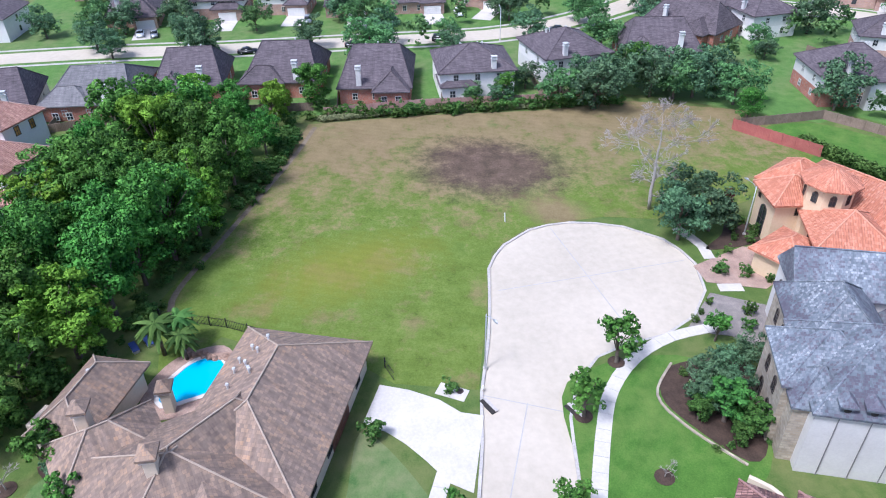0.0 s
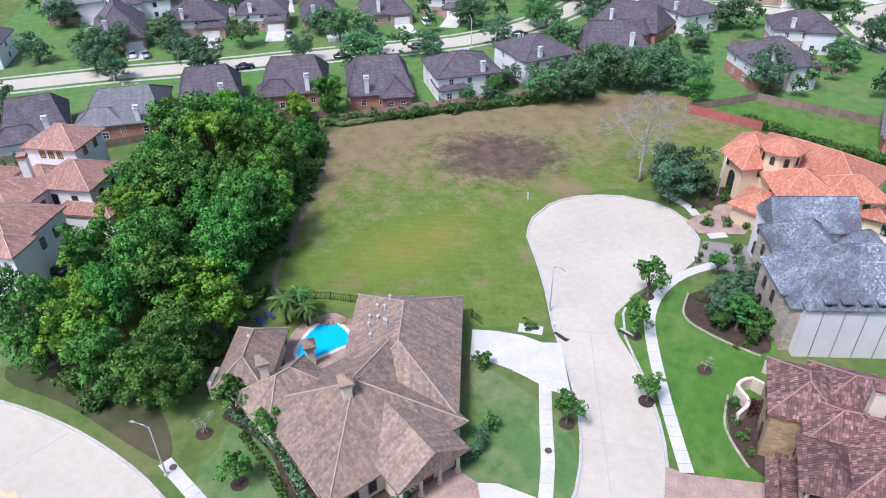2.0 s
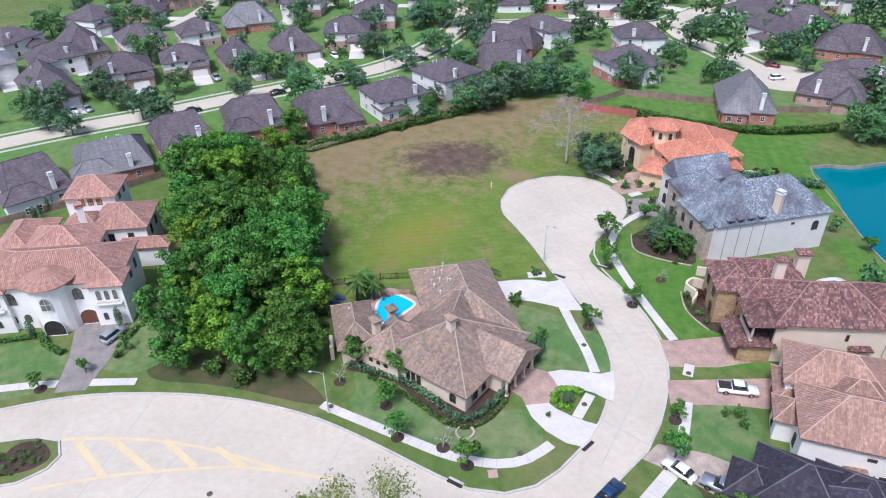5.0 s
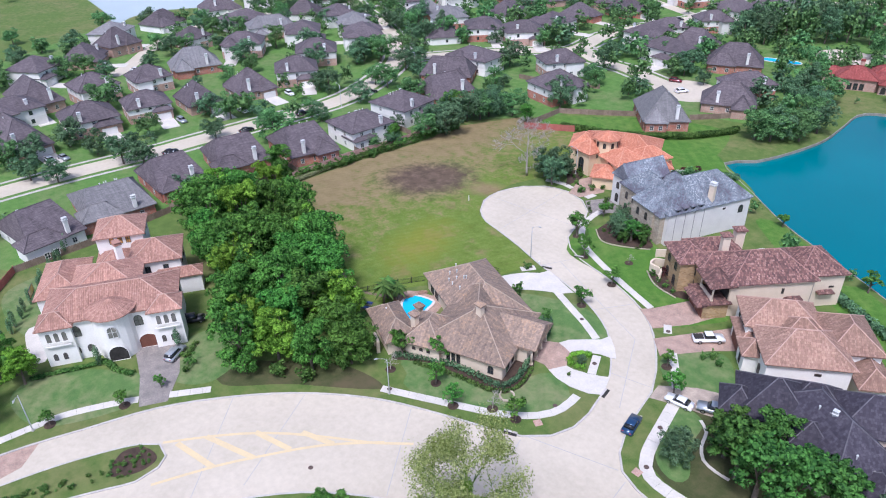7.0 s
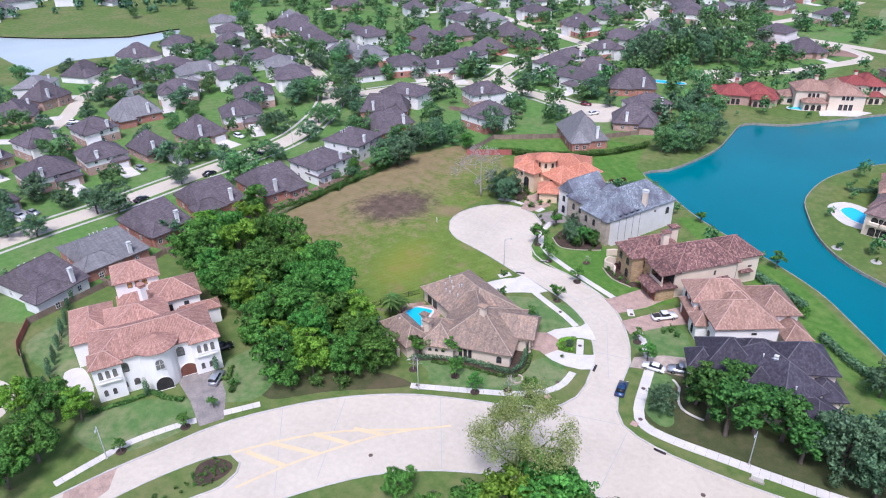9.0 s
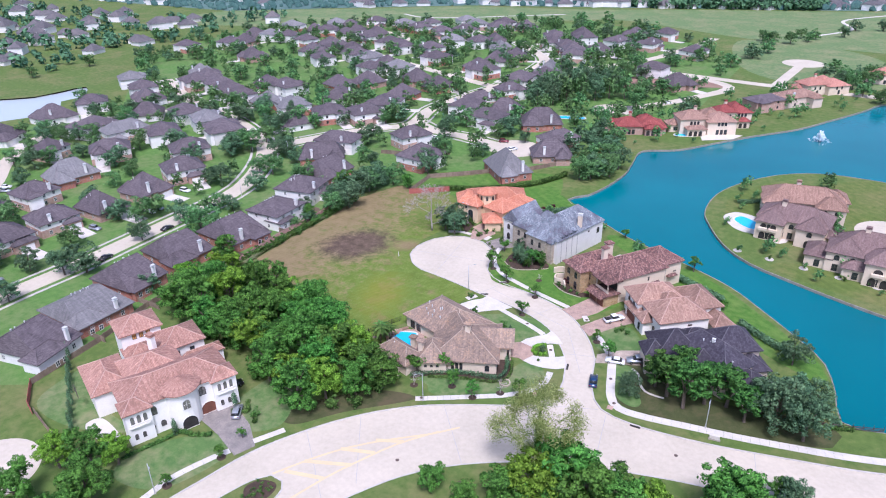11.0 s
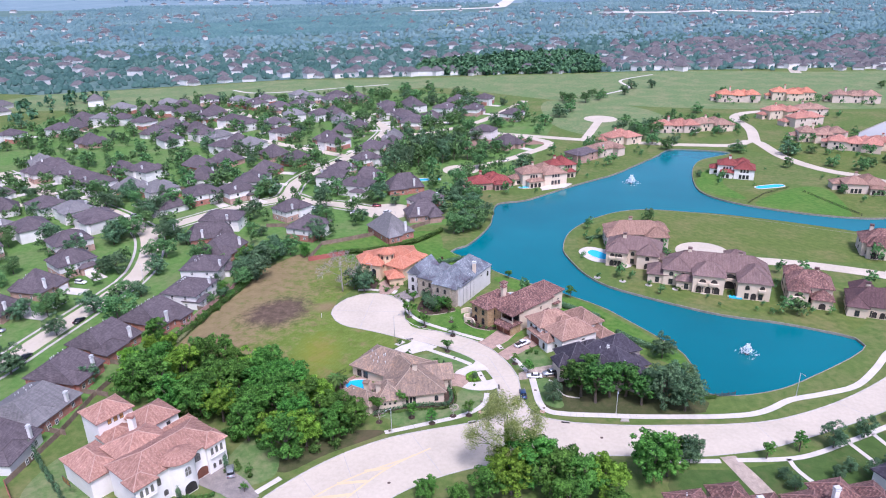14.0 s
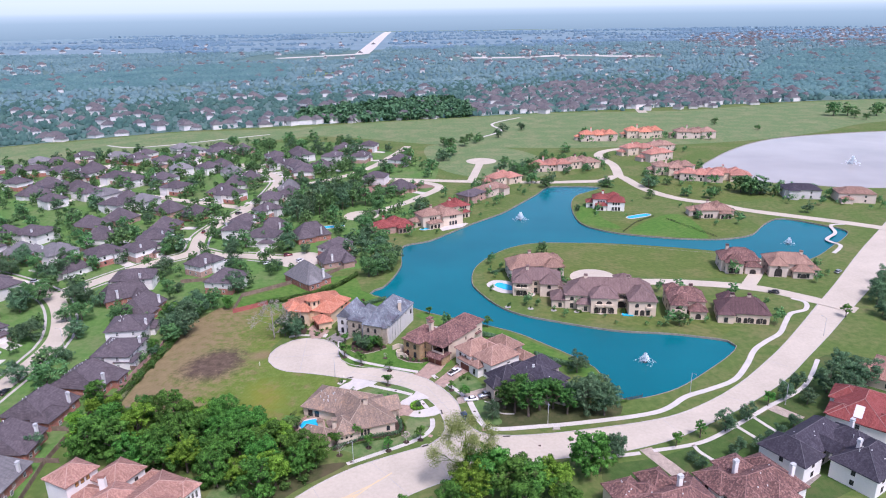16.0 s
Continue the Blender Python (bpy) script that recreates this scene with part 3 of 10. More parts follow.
TREE_WORDS = {"oak": ("tree", "tall broadleaf tree with a dense mid-green crown", "tree", "woodland trees"),
              "bright": ("tree", "tall tree with fresh yellow-green leaves", "tree", "woodland trees"),
              "dark": ("oak_tree", "rounded live oak with a dark green crown", "tree", "garden oaks"),
              "street": ("street_tree", "young street tree with a small green crown in a lawn", "tree", "street trees"),
              "mid": ("garden_tree", "dark green broadleaf tree in a house garden", "tree", "garden trees"),
              "shrub": ("shrub", "rounded green garden shrub in a planting bed", "shrub", "garden shrubs"),
              "far": ("garden_tree", "dark green tree among the neighbourhood houses", "tree", "neighbourhood trees"),
              "near": ("tree", "leafy broad tree beside the boulevard", "tree", "boulevard trees"),
              "slim": ("tree", "slender garden tree with an open green crown", "tree", "garden trees"),
              "plum": ("shrub", "plum-coloured ornamental shrub in a bed", "shrub", "garden shrubs")}
tree_rng = random.Random(5)


def plant(kind, x, y, height, widen=1.0, z=0.0, label=""):
    name, words, category, group = TREE_WORDS[kind]
    ks = [k for k in TREE_KINDS if k[0] == kind]
    trunk, crown = TREE_KINDS[tree_rng.choice(ks)]
    s = height / NATIVE[kind]
    at = Matrix.LocRotScale((x, y, z), Euler((0, 0, tree_rng.uniform(0, 6.28))), (s * widen, s * widen, s))
    if category != "tree":
        return tagged(put(name, crown, None, at), label or words, category, group)
    t = thing(name, label or words, category, at, group)
    put("trunk", trunk, t)
    put("crown", crown, t)
    return t


# ---- houses ----
def roof_mesh(w, d, rise, over, mat, style="hip", inset=None):
    """Closed roof over a w x d block, eave edge at z = 0: UV u along the eave, v up the slope; inset: ridge along x with hips of that length."""
    W, D = w / 2 + over, d / 2 + over
    rise = rise * min(W, D) / (min(w, d) / 2) if inset is None else rise
    if style == "gable":
        ridge = [(-W, 0, rise), (W, 0, rise)]
    elif inset is not None:
        ridge = [(-(W - inset), 0, rise), (W - inset, 0, rise)]
    elif W >= D:
        ridge = [(-(W - D), 0, rise), (W - D, 0, rise)]
    else:
        ridge = [(0, -(D - W), rise), (0, D - W, rise)]
    e = [(-W, -D, 0), (W, -D, 0), (W, D, 0), (-W, D, 0)]
    low = [(x, y, -0.22) for x, y, _ in e]
    vs = e + ridge + low
    if style == "gable" or inset is not None or W >= D:
        slopes = [(0, 1, 5, 4), (1, 2, 5), (2, 3, 4, 5), (3, 0, 4)]
    else:
        slopes = [(0, 1, 4), (1, 2, 5, 4), (2, 3, 5), (3, 0, 4, 5)]
    fs = slopes + [(0, 6, 7, 1), (1, 7, 8, 2), (2, 8, 9, 3), (3, 9, 6, 0), (9, 8, 7, 6)]
    uv = []
    for f in fs:
        p = [Vector(vs[i]) for i in f]
        u = (p[1] - p[0]).normalized()
        n = (p[1] - p[0]).cross(p[2] - p[0]).normalized()
        v = n.cross(u)
        uv += [((q - p[0]).dot(u) + W * 2, (q - p[0]).dot(v)) for q in p]
    caps = [(Vector(vs[4]), Vector(vs[5]))] if style == "gable" else [(Vector(vs[4]), Vector(vs[5]))] + [
        (Vector(e[i]), Vector(min(ridge, key=lambda r: (Vector(r) - Vector(e[i])).length))) for i in range(4)]
    return mesh_of("roof", vs, fs, mat, False, uv), [c for c in caps if (c[1] - c[0]).length > 0.4]


def cap_mesh(caps, mat, r=0.09):
    shapes = [tube([tuple(a + Vector((0, 0, 0.05))), tuple(b + Vector((0, 0, 0.05)))], [r, r], 6) for a, b in caps]
    vs, fs = join_shapes(shapes)
    return mesh_of("ridge_tiles", vs, fs, mat, False, [(vs[i][0] + vs[i][2], vs[i][1]) for f in fs for i in f])


def wall_mesh(w, d, z0, z1, mat, name="wall"):
    """Four walls with thickness, open at top and bottom."""
    bm = bmesh.new()
    t = 0.25
    rings = [[bm.verts.new((sx * (w / 2 - i), sy * (d / 2 - i), z)) for sx, sy in ((-1, -1), (1, -1), (1, 1), (-1, 1))] for i, z in ((0, z0), (0, z1), (t, z1), (t, z0))]
    for a, b in zip(rings, rings[1:] + rings[:1]):
        for i in range(4):
            bm.faces.new((a[i], a[(i + 1) % 4], b[(i + 1) % 4], b[i]))
    bm.normal_update()
    box_uv(bm)
    return bm_mesh(name, bm, mat)


def window_meshes(w, h, arch, bars=True):
    """Frame with a mullion and a recessed pane, in the x-z plane with the outside towards -y."""
    def outline(W, H, n=8):
        pts = [(-W / 2, 0), (W / 2, 0)]
        if arch:
            r = W / 2
            pts += [(r * math.cos(math.pi * k / n), H - r + r * math.sin(math.pi * k / n)) for k in range(n + 1)]
        else:
            pts += [(W / 2, H), (-W / 2, H)]
        return pts
    out, inn = outline(w, h), outline(w - 0.18, h - 0.18)
    inn = [(x, z + 0.09) for x, z in inn]
    n = len(out)
    vs = [(x, -0.09, z) for x, z in out] + [(x, -0.09, z) for x, z in inn] + [(x, 0.02, z) for x, z in out] + [(x, 0.0, z) for x, z in inn]
    fs = []
    for i in range(n):
        j = (i + 1) % n
        fs += [(i, j, n + j, n + i), (j, i, 2 * n + i, 2 * n + j), (n + i, n + j, 3 * n + j, 3 * n + i)]
    bar = box_bm(0.06, 0.05, h - 0.2, (0, -0.06, 0.1))
    box_bm(w - 0.2, 0.05, 0.06, (0, -0.06, h * 0.5), 0, bar)
    bvs = [tuple(v.co) for v in bar.verts]
    bfs = [tuple(v.index for v in f.verts) for f in bar.faces]
    bar.verts.index_update()
    bfs = [tuple(v.index for v in f.verts) for f in bar.faces]
    bar.free()
    fv, ff = join_shapes([(vs, fs), (bvs, bfs)] if bars else [(vs, fs)])
    return fv, ff, [(x, -0.02, z) for x, z in inn], [tuple(range(n))]


def window_pair(w, h, arch, frame_mat, glass, bars=True):
    def make():
        fv, ff, pv, pf = window_meshes(w, h, arch, bars)
        return mesh_of("window", fv, ff, frame_mat), mesh_of("pane", pv, pf, glass)
    return cached(("win", w, h, arch, frame_mat.name, glass.name, bars), make)


FRAME_WHITE = surface("window_frame_paint", (0.55, 0.53, 0.5), (0.68, 0.66, 0.63), 1.0, 6.0, 0.6, 0.0)
FRAME_DARK = surface("bronze_window_frame", (0.05, 0.04, 0.035), (0.09, 0.07, 0.06), 1.0, 6.0, 0.5, 0.0)


def side_pose(w, d, side, off, z):
    """Pose of something on a wall of a w x d block; side 0 is -y, then counter-clockwise."""
    if side == 0:
        return pose(off, -d / 2, z)
    if side == 1:
        return pose(w / 2, off, z, 0, 0, 90)
    if side == 2:
        return pose(-off, d / 2, z, 0, 0, 180)
    return pose(-w / 2, -off, z, 0, 0, 270)


def garage_mesh(w, h, mat):
    def make():
        bm = bmesh.new()
        n = max(2, int(w / 0.8))
        grid = [[bm.verts.new((-w / 2 + w / n * j, -0.05, h / 4 * k)) for j in range(n + 1)] for k in range(5)]
        cells = [bm.faces.new((grid[k][j], grid[k][j + 1], grid[k + 1][j + 1], grid[k + 1][j])) for k in range(4) for j in range(n)]
        rim = [v for v in grid[0]] + [grid[k][n] for k in range(1, 5)] + grid[4][n - 1::-1] + [grid[k][0] for k in range(3, 0, -1)]
        back = [bm.verts.new((v.co.x, 0.05, v.co.z)) for v in rim]
        for i in range(len(rim)):
            bm.faces.new((rim[i - 1], back[i - 1], back[i], rim[i]))
        bm.faces.new(back)
        bmesh.ops.recalc_face_normals(bm, faces=bm.faces)
        bmesh.ops.inset_individual(bm, faces=cells, thickness=0.06, depth=0.03)
        return bm_mesh("garage_door", bm, mat)
    return cached(("garage", w, h, mat.name), make)


def chimney_on(parent, x, y, z0, z1, sx, sy, mat, cap_mat, base_mat=None):
    bm = box_bm(sx, sy, z1 - z0, (0, 0, 0), 0.03)
    bm.normal_update()
    box_uv(bm)
    ch = put("chimney", bm_mesh("chimney", bm, mat), parent, pose(x, y, z0))
    capb = box_bm(sx + 0.3, sy + 0.3, 0.16, (0, 0, z1 - z0), 0.02)
    box_bm(sx - 0.1, sy - 0.1, 0.4, (0, 0, z1 - z0 + 0.16), 0, capb)
    box_bm(sx + 0.2, sy + 0.2, 0.1, (0, 0, z1 - z0 + 0.56), 0, capb)
    put("chimney_cap", bm_mesh("chimney_cap", capb, cap_mat), ch)
    return ch


def hat_on(chimney, sx, sy, z, roof):
    """Little tiled hip roof on a chimney stack, above open slots."""
    me, _ = roof_mesh(sx + 0.35, sy + 0.35, 0.55, 0.15, roof)
    put("chimney_hat", me, chimney, pose(0, 0, z))


def vents_on(parent, pts, mat=None):
    def make():
        v, f = tube([(0, 0, -0.2), (0, 0, 0.6)], [0.11, 0.10], 6)
        v2, f2 = tube([(0, 0, 0.55), (0, 0, 0.72)], [0.2, 0.15], 6)
        return mesh_of("roof_vent", *join_shapes([(v, f), (v2, f2)]), mat or LEAD)
    me = cached("vent", make)
    for x, y, z in pts:
        put("roof_vent", me, parent, pose(x, y, z))


def block(house, cx, cy, turn, w, d, eave, rise, wall, roof, lower=None, z0=0.0, over=0.5, style="hip", caps=None, wins=(), frame_mat=None, glass=None, plain=False, inset=None):
    """One rectangular wing of a house: walls, roof, ridge tiles, windows. wins: (side, offset, sill height, width, height, arched)."""
    m = pose(cx, cy, 0, 0, 0, turn)
    if lower:
        mid = min(2.9, eave - 0.3)
        put("wall", wall_mesh(w, d, z0, mid, lower), house, m, "masonry ground-floor wall")
        put("wall", wall_mesh(w - 0.04, d - 0.04, mid, eave, wall), house, m)
    else:
        put("wall", wall_mesh(w, d, z0, eave, wall), house, m)
    me, ridges = roof_mesh(w, d, rise, over, roof, style, inset)
    if style == "gable":
        for s in (-1, 1):
            g = bmesh.new()
            a = [g.verts.new((s * w / 2, y, z)) for y, z in ((-d / 2, 0), (d / 2, 0), (0, rise * 0.97))]
            b = [g.verts.new((s * (w / 2 - 0.2), y, z)) for y, z in ((-d / 2, 0), (d / 2, 0), (0, rise * 0.97))]
            g.faces.new(a), g.faces.new(b[::-1])
            for i in range(3):
                g.faces.new((a[i], b[i], b[(i + 1) % 3], a[(i + 1) % 3]))
            bmesh.ops.recalc_face_normals(g, faces=g.faces)
            box_uv(g)
            put("gable", bm_mesh("gable", g, wall), house, m @ pose(0, 0, eave))
    r = put("roof", me, house, m @ pose(0, 0, eave + 0.2))
    if caps:
        put("ridge_tiles", cap_mesh(ridges, caps), r)
    for side, off, z, ww, wh, arch in wins:
        if plain:
            put("window", cached(("plain", ww, wh), lambda: bm_mesh("window", box_bm(ww, 0.08, wh, (0, 0, 0), 0.02), GLASS)), house, m @ side_pose(w, d, side, off, z))
            continue
        f, p = window_pair(ww, wh, arch, frame_mat or FRAME_WHITE, glass or GLASS)
        wo = put("window", f, house, m @ side_pose(w, d, side, off, z))
        put("pane", p, wo)
    return m


def row_of(side, length, n, z, w, h, arch=False):
    return [(side, (k + 0.5) / n * length - length / 2, z, w, h, arch) for k in range(n)]


# ---- ground, water and roads ----
ROAD_WEST = pairs(-61, 88, -57.5, 106, -54.3, 120, -51.9, 127.5, -49.5, 135.3, -47.1, 140.8, -43.4, 146.9, -38, 154.2, -31.5, 160.9, -23.9, 166.8,
                  -15.2, 171.4, -6.5, 175.4, -2.4, 177.6)
STREET_WEST = pairs(0.8, 181.1, 2.1, 185.1, 1.9, 189.2, 0.7, 194.2, -1.2, 199.2, -4.8, 204.6, -8.9, 209.1, -14.6, 212.6, -20.8, 215, -26.5, 216.5,
                    -33.1, 217.8, -41.3, 220.3, -49.4, 222.2, -54.6, 223.2, -59.7, 226.4, -62.8, 230.8, -63.7, 237.1, -61.2, 244.2, -57.2, 248.4)
STREET_EAST = pairs(-50.9, 250.1, -45.3, 248.7, -40.9, 245.1, -38.4, 240.5, -37.6, 235.5, -36.2, 231.5, -32.8, 228.1, -28.3, 225.9, -21.6, 224.5,
                    -14.4, 222.4, -8.5, 219.7, -4.5, 216.7, -0.3, 212, 3.7, 206, 6.1, 200.9, 7.1, 195.6, 8.1, 190.8, 10.2, 185.9, 12.6, 183.2)
ROAD_EAST = pairs(16, 181.9, 21.2, 181.2, 34.9, 182.1, 50.7, 184.8, 64.6, 187.7, 75.9, 191.5, 89.7, 199.6, 103.2, 210.1, 116.6, 222.9, 130.4, 237.2,
                  147.5, 256.7, 165.1, 277.4, 184.5, 299.8, 218.2, 340.4, 255.8, 383.3, 330, 468)
ROAD_SOUTH = pairs(350, 462, 270, 372, 216.7, 314.7, 192.8, 289.1, 170.6, 265.3, 153.9, 247.1, 135.4, 227.9, 119.6, 211.9, 101.9, 197.8, 84.8, 186.5,
                   71.7, 178.8, 61.1, 174.6, 50, 171.6, 30, 168.6, 10, 163.5, -4.8, 156.4, -14.6, 148.9, -21.1, 140.9, -28, 129, -33, 117, -37, 104, -40, 86)
ROAD = ROAD_WEST + STREET_WEST + STREET_EAST + ROAD_EAST + ROAD_SOUTH
LAKE = (pairs(59.6, 201.5, 68, 201.6, 81.1, 207.3, 94.8, 218.5, 107.3, 230, 113.1, 237.6, 111.7, 242.4, 102.6, 246.1, 90.4, 249.6, 73.1, 252.3, 60.5, 256.9,
              47.7, 262.8, 34.4, 270.1, 25.6, 280, 19, 294.4, 15.9, 306.3, 17.9, 325.2, 26.1, 342.4, 39.4, 357.3, 55.9, 364.2, 82.1, 361.9, 105.5, 355.9, 127.5, 348.2)
        + pairs(147.7, 341.8, 161.7, 335, 176.3, 329.1, 189.8, 332.5, 208.2, 349, 232, 375.6, 223.6, 390.4, 212.3, 401.5, 203.6, 403.2, 190.7, 391, 177.6, 374.2,
                167, 368.6, 153.9, 366.2, 136.2, 368.1, 119, 373.1, 104.6, 379.1, 93.4, 387.3, 85.8, 399, 84.6, 418.6, 87.7, 445.2, 94.8, 465.5, 107, 477.4)
        + pairs(116.2, 488.4, 91.8, 493.4, 78.3, 490.9, 68.4, 471.9, 53.8, 447.3, 40.7, 426.2, 21.7, 404.9, 7.7, 387.4, -5.3, 371.3, -19.2, 363.1, -19.6, 346.4,
                -19.1, 331.8, -21.9, 316.1, -26.1, 303.1, -31.7, 295.2, -17, 282.9, -4.5, 273, 7.4, 266.2, 19, 259.8, 31.1, 251.9, 39.8, 242.9, 50.4, 230.8, 56, 222.6, 58.3, 212))
BIG_LAKE = pairs(209.6, 547.4, 228.8, 577, 258.8, 614.7, 294, 650, 332, 675, 378, 690, 453, 704, 560, 712, 620, 600, 540, 485, 400, 468, 313.9, 473,
                 287.8, 476.3, 268, 484, 243.7, 493, 226, 510, 216.8, 528)
POND = pairs(-470, 256, -428, 274, -398, 291, -369, 315, -366, 329, -362, 345, -342, 327, -344, 314, -328, 301, -329, 285, -340, 265, -335, 247,
             -327, 239, -314, 231, -318, 229, -335, 237, -356, 242, -418, 249, -470, 250)


def ground_sheet():
    """One sheet to the horizon, with openings for water and road."""
    bm = bmesh.new()
    rings = [[Vector(p) for p in ((-4900, -2500), (4900, -2500), (4900, 4900), (-4900, 4900))]]
    rings += [spline(LAKE, 4.0), spline(BIG_LAKE, 10.0), spline(POND, 8.0), spline(ROAD, 3.0)]
    edges = []
    for ring in rings:
        vs = [bm.verts.new((p.x, p.y, 0)) for p in ring]
        edges += [bm.edges.new((vs[i - 1], vs[i])) for i in range(len(vs))]
    bmesh.ops.triangle_fill(bm, use_beauty=True, use_dissolve=False, edges=edges)
    for f in bm.faces:
        if f.normal.z < 0:
            f.normal_flip()
    return bm


tagged(put("ground", bm_mesh("ground", ground_sheet(), TURF)), "green turf ground reaching to the horizon", "ground", "", "structure")


def flat_sheet(name, ring, z, mat, label, category):
    bm = bmesh.new()
    f = bm.faces.new([bm.verts.new((p.x, p.y, z)) for p in ring])
    bm.normal_update()
    if f.normal.z < 0:
        f.normal_flip()
    bmesh.ops.triangulate(bm, faces=[f])
    return tagged(put(name, bm_mesh(name, bm, mat)), label, category, "", "structure")


def grown(ring, by):
    n, res = len(ring), []
    area = sum(ring[i - 1].x * ring[i].y - ring[i].x * ring[i - 1].y for i in range(n))
    s = 1 if area > 0 else -1
    for i in range(n):
        d = (ring[(i + 1) % n] - ring[i - 1]).normalized()
        res.append(ring[i] + Vector((d.y, -d.x)) * by * s)
    return res


flat_sheet("water", grown(spline(LAKE, 4.0), 0.15), -0.75, LAKE_WATER, "calm teal-dyed lake water with soft ripples", "lake")
flat_sheet("water", grown(spline(BIG_LAKE, 10.0), 0.15), -0.25, GREY_WATER, "pale grey silty lake water", "lake")
flat_sheet("water", grown(spline(POND, 8.0), 0.15), -0.75, POND_WATER, "pale green pond water", "pond")
ribbon("bank", LAKE, 0.26, 0.06, 1.2, BANK, "timber and stone bulkhead along the lake shore", "bank", step=4.0, closed=True)
ribbon("bank", BIG_LAKE, 0.5, 0.05, 1.2, BANK, "earth bank round the grey lake", "bank", step=10.0, closed=True)
road = flat_sheet("road", grown(spline(ROAD, 3.0), 0.1), -0.13, CONCRETE, "pale concrete roadway with a cul-de-sac", "road")
ribbon("kerb", ROAD, 0.32, 0.03, 0.2, KERB, "worn concrete kerb along the roadway", "kerb", step=3.0, closed=True)

# joints sawn across the concrete, a little sunk into dark seams
SEAM = surface("joint_seam", (0.36, 0.34, 0.32), (0.44, 0.42, 0.40), 0.8, 6.0, 0.95, 0.1)
SEAM_LINES = [((-33, 217.6), (-29.0, 226.0)), ((-15, 212.8), (-10.5, 220.4)), ((-1.5, 200), (5.6, 202.0)), ((-62.8, 234), (-38, 237)), ((-50, 223.5), (-52, 249)),
              ((-34, 158), (-24, 141)), ((-19, 169), (-8, 155)), ((-2, 177), (3, 161)), ((14, 182), (16, 166)), ((44, 183.6), (46, 171)), ((70, 189.5), (74, 180)),
              ((94, 203), (101, 197.5)), ((120, 226), (127, 219)), ((146, 255), (154, 247.5)), ((-2.4, 178), (12, 183)), ((-31, 222.2), (-4, 211)), ((-4, 211), (4.5, 194)),
              ((-42, 149), (-27, 134))]
for a, b in SEAM_LINES:
    ribbon("joint", [a, b], 0.13, -0.127, 0.01, SEAM, parent=road, step=50)

# island in the boulevard: kerbed bed with stone edging
MEDIAN = pairs(-37.3, 135.0, -35.9, 133.2, -35.6, 129.6, -38.4, 123.3, -42.8, 112, -46.5, 96, -50.5, 96, -49.8, 108, -47.4, 120, -44.6, 128.4, -42.4, 133.0, -40.2, 135.3)
slab("median", MEDIAN, 0.0, 0.16, TURF, "grassy planted island in the boulevard", "median", step=2)
ribbon("kerb", MEDIAN, 0.3, 0.03, 0.2, KERB, "concrete kerb round the planted island", "kerb", step=2, closed=True)
slab("bed", pairs(-38.2, 134.0, -37.0, 132.4, -37.4, 129.5, -39.5, 127.2, -42.6, 130.2, -41.4, 133.2), 0.03, 0.1, SOIL, "dark mulched bed at the nose of the island", "planting bed")
slab("apron", pairs(-55.8, 113, -49.8, 108.5, -50.4, 118, -53.8, 121.5), -0.12, 0.05, PAVER, "rose brick paver band across the roadway", "paving", smooth=False)

# yellow hatching in front of the island
HATCH = [[(-40.3, 135.8), (-36.0, 142.4), (-31.0, 148.6), (-24.9, 154.1), (-17.0, 160.2), (-12.9, 164.3)], [(-33.5, 131.0), (-30.3, 139.4), (-27.2, 145.6), (-22.4, 153.9), (-16.3, 161.2)],
         [(-38.6, 137.4), (-30.2, 139.3)], [(-36.8, 141.4), (-27.6, 144.7)], [(-32.2, 147.6), (-25.2, 149.7)], [(-27.0, 153.0), (-21.5, 155.2)]]
for k, line in enumerate(HATCH):
    ribbon("marking", line, 0.5 if len(line) > 2 else 0.95, -0.114 + 0.005 * k, 0.004, YELLOW, "faded yellow painted road marking", "road marking")

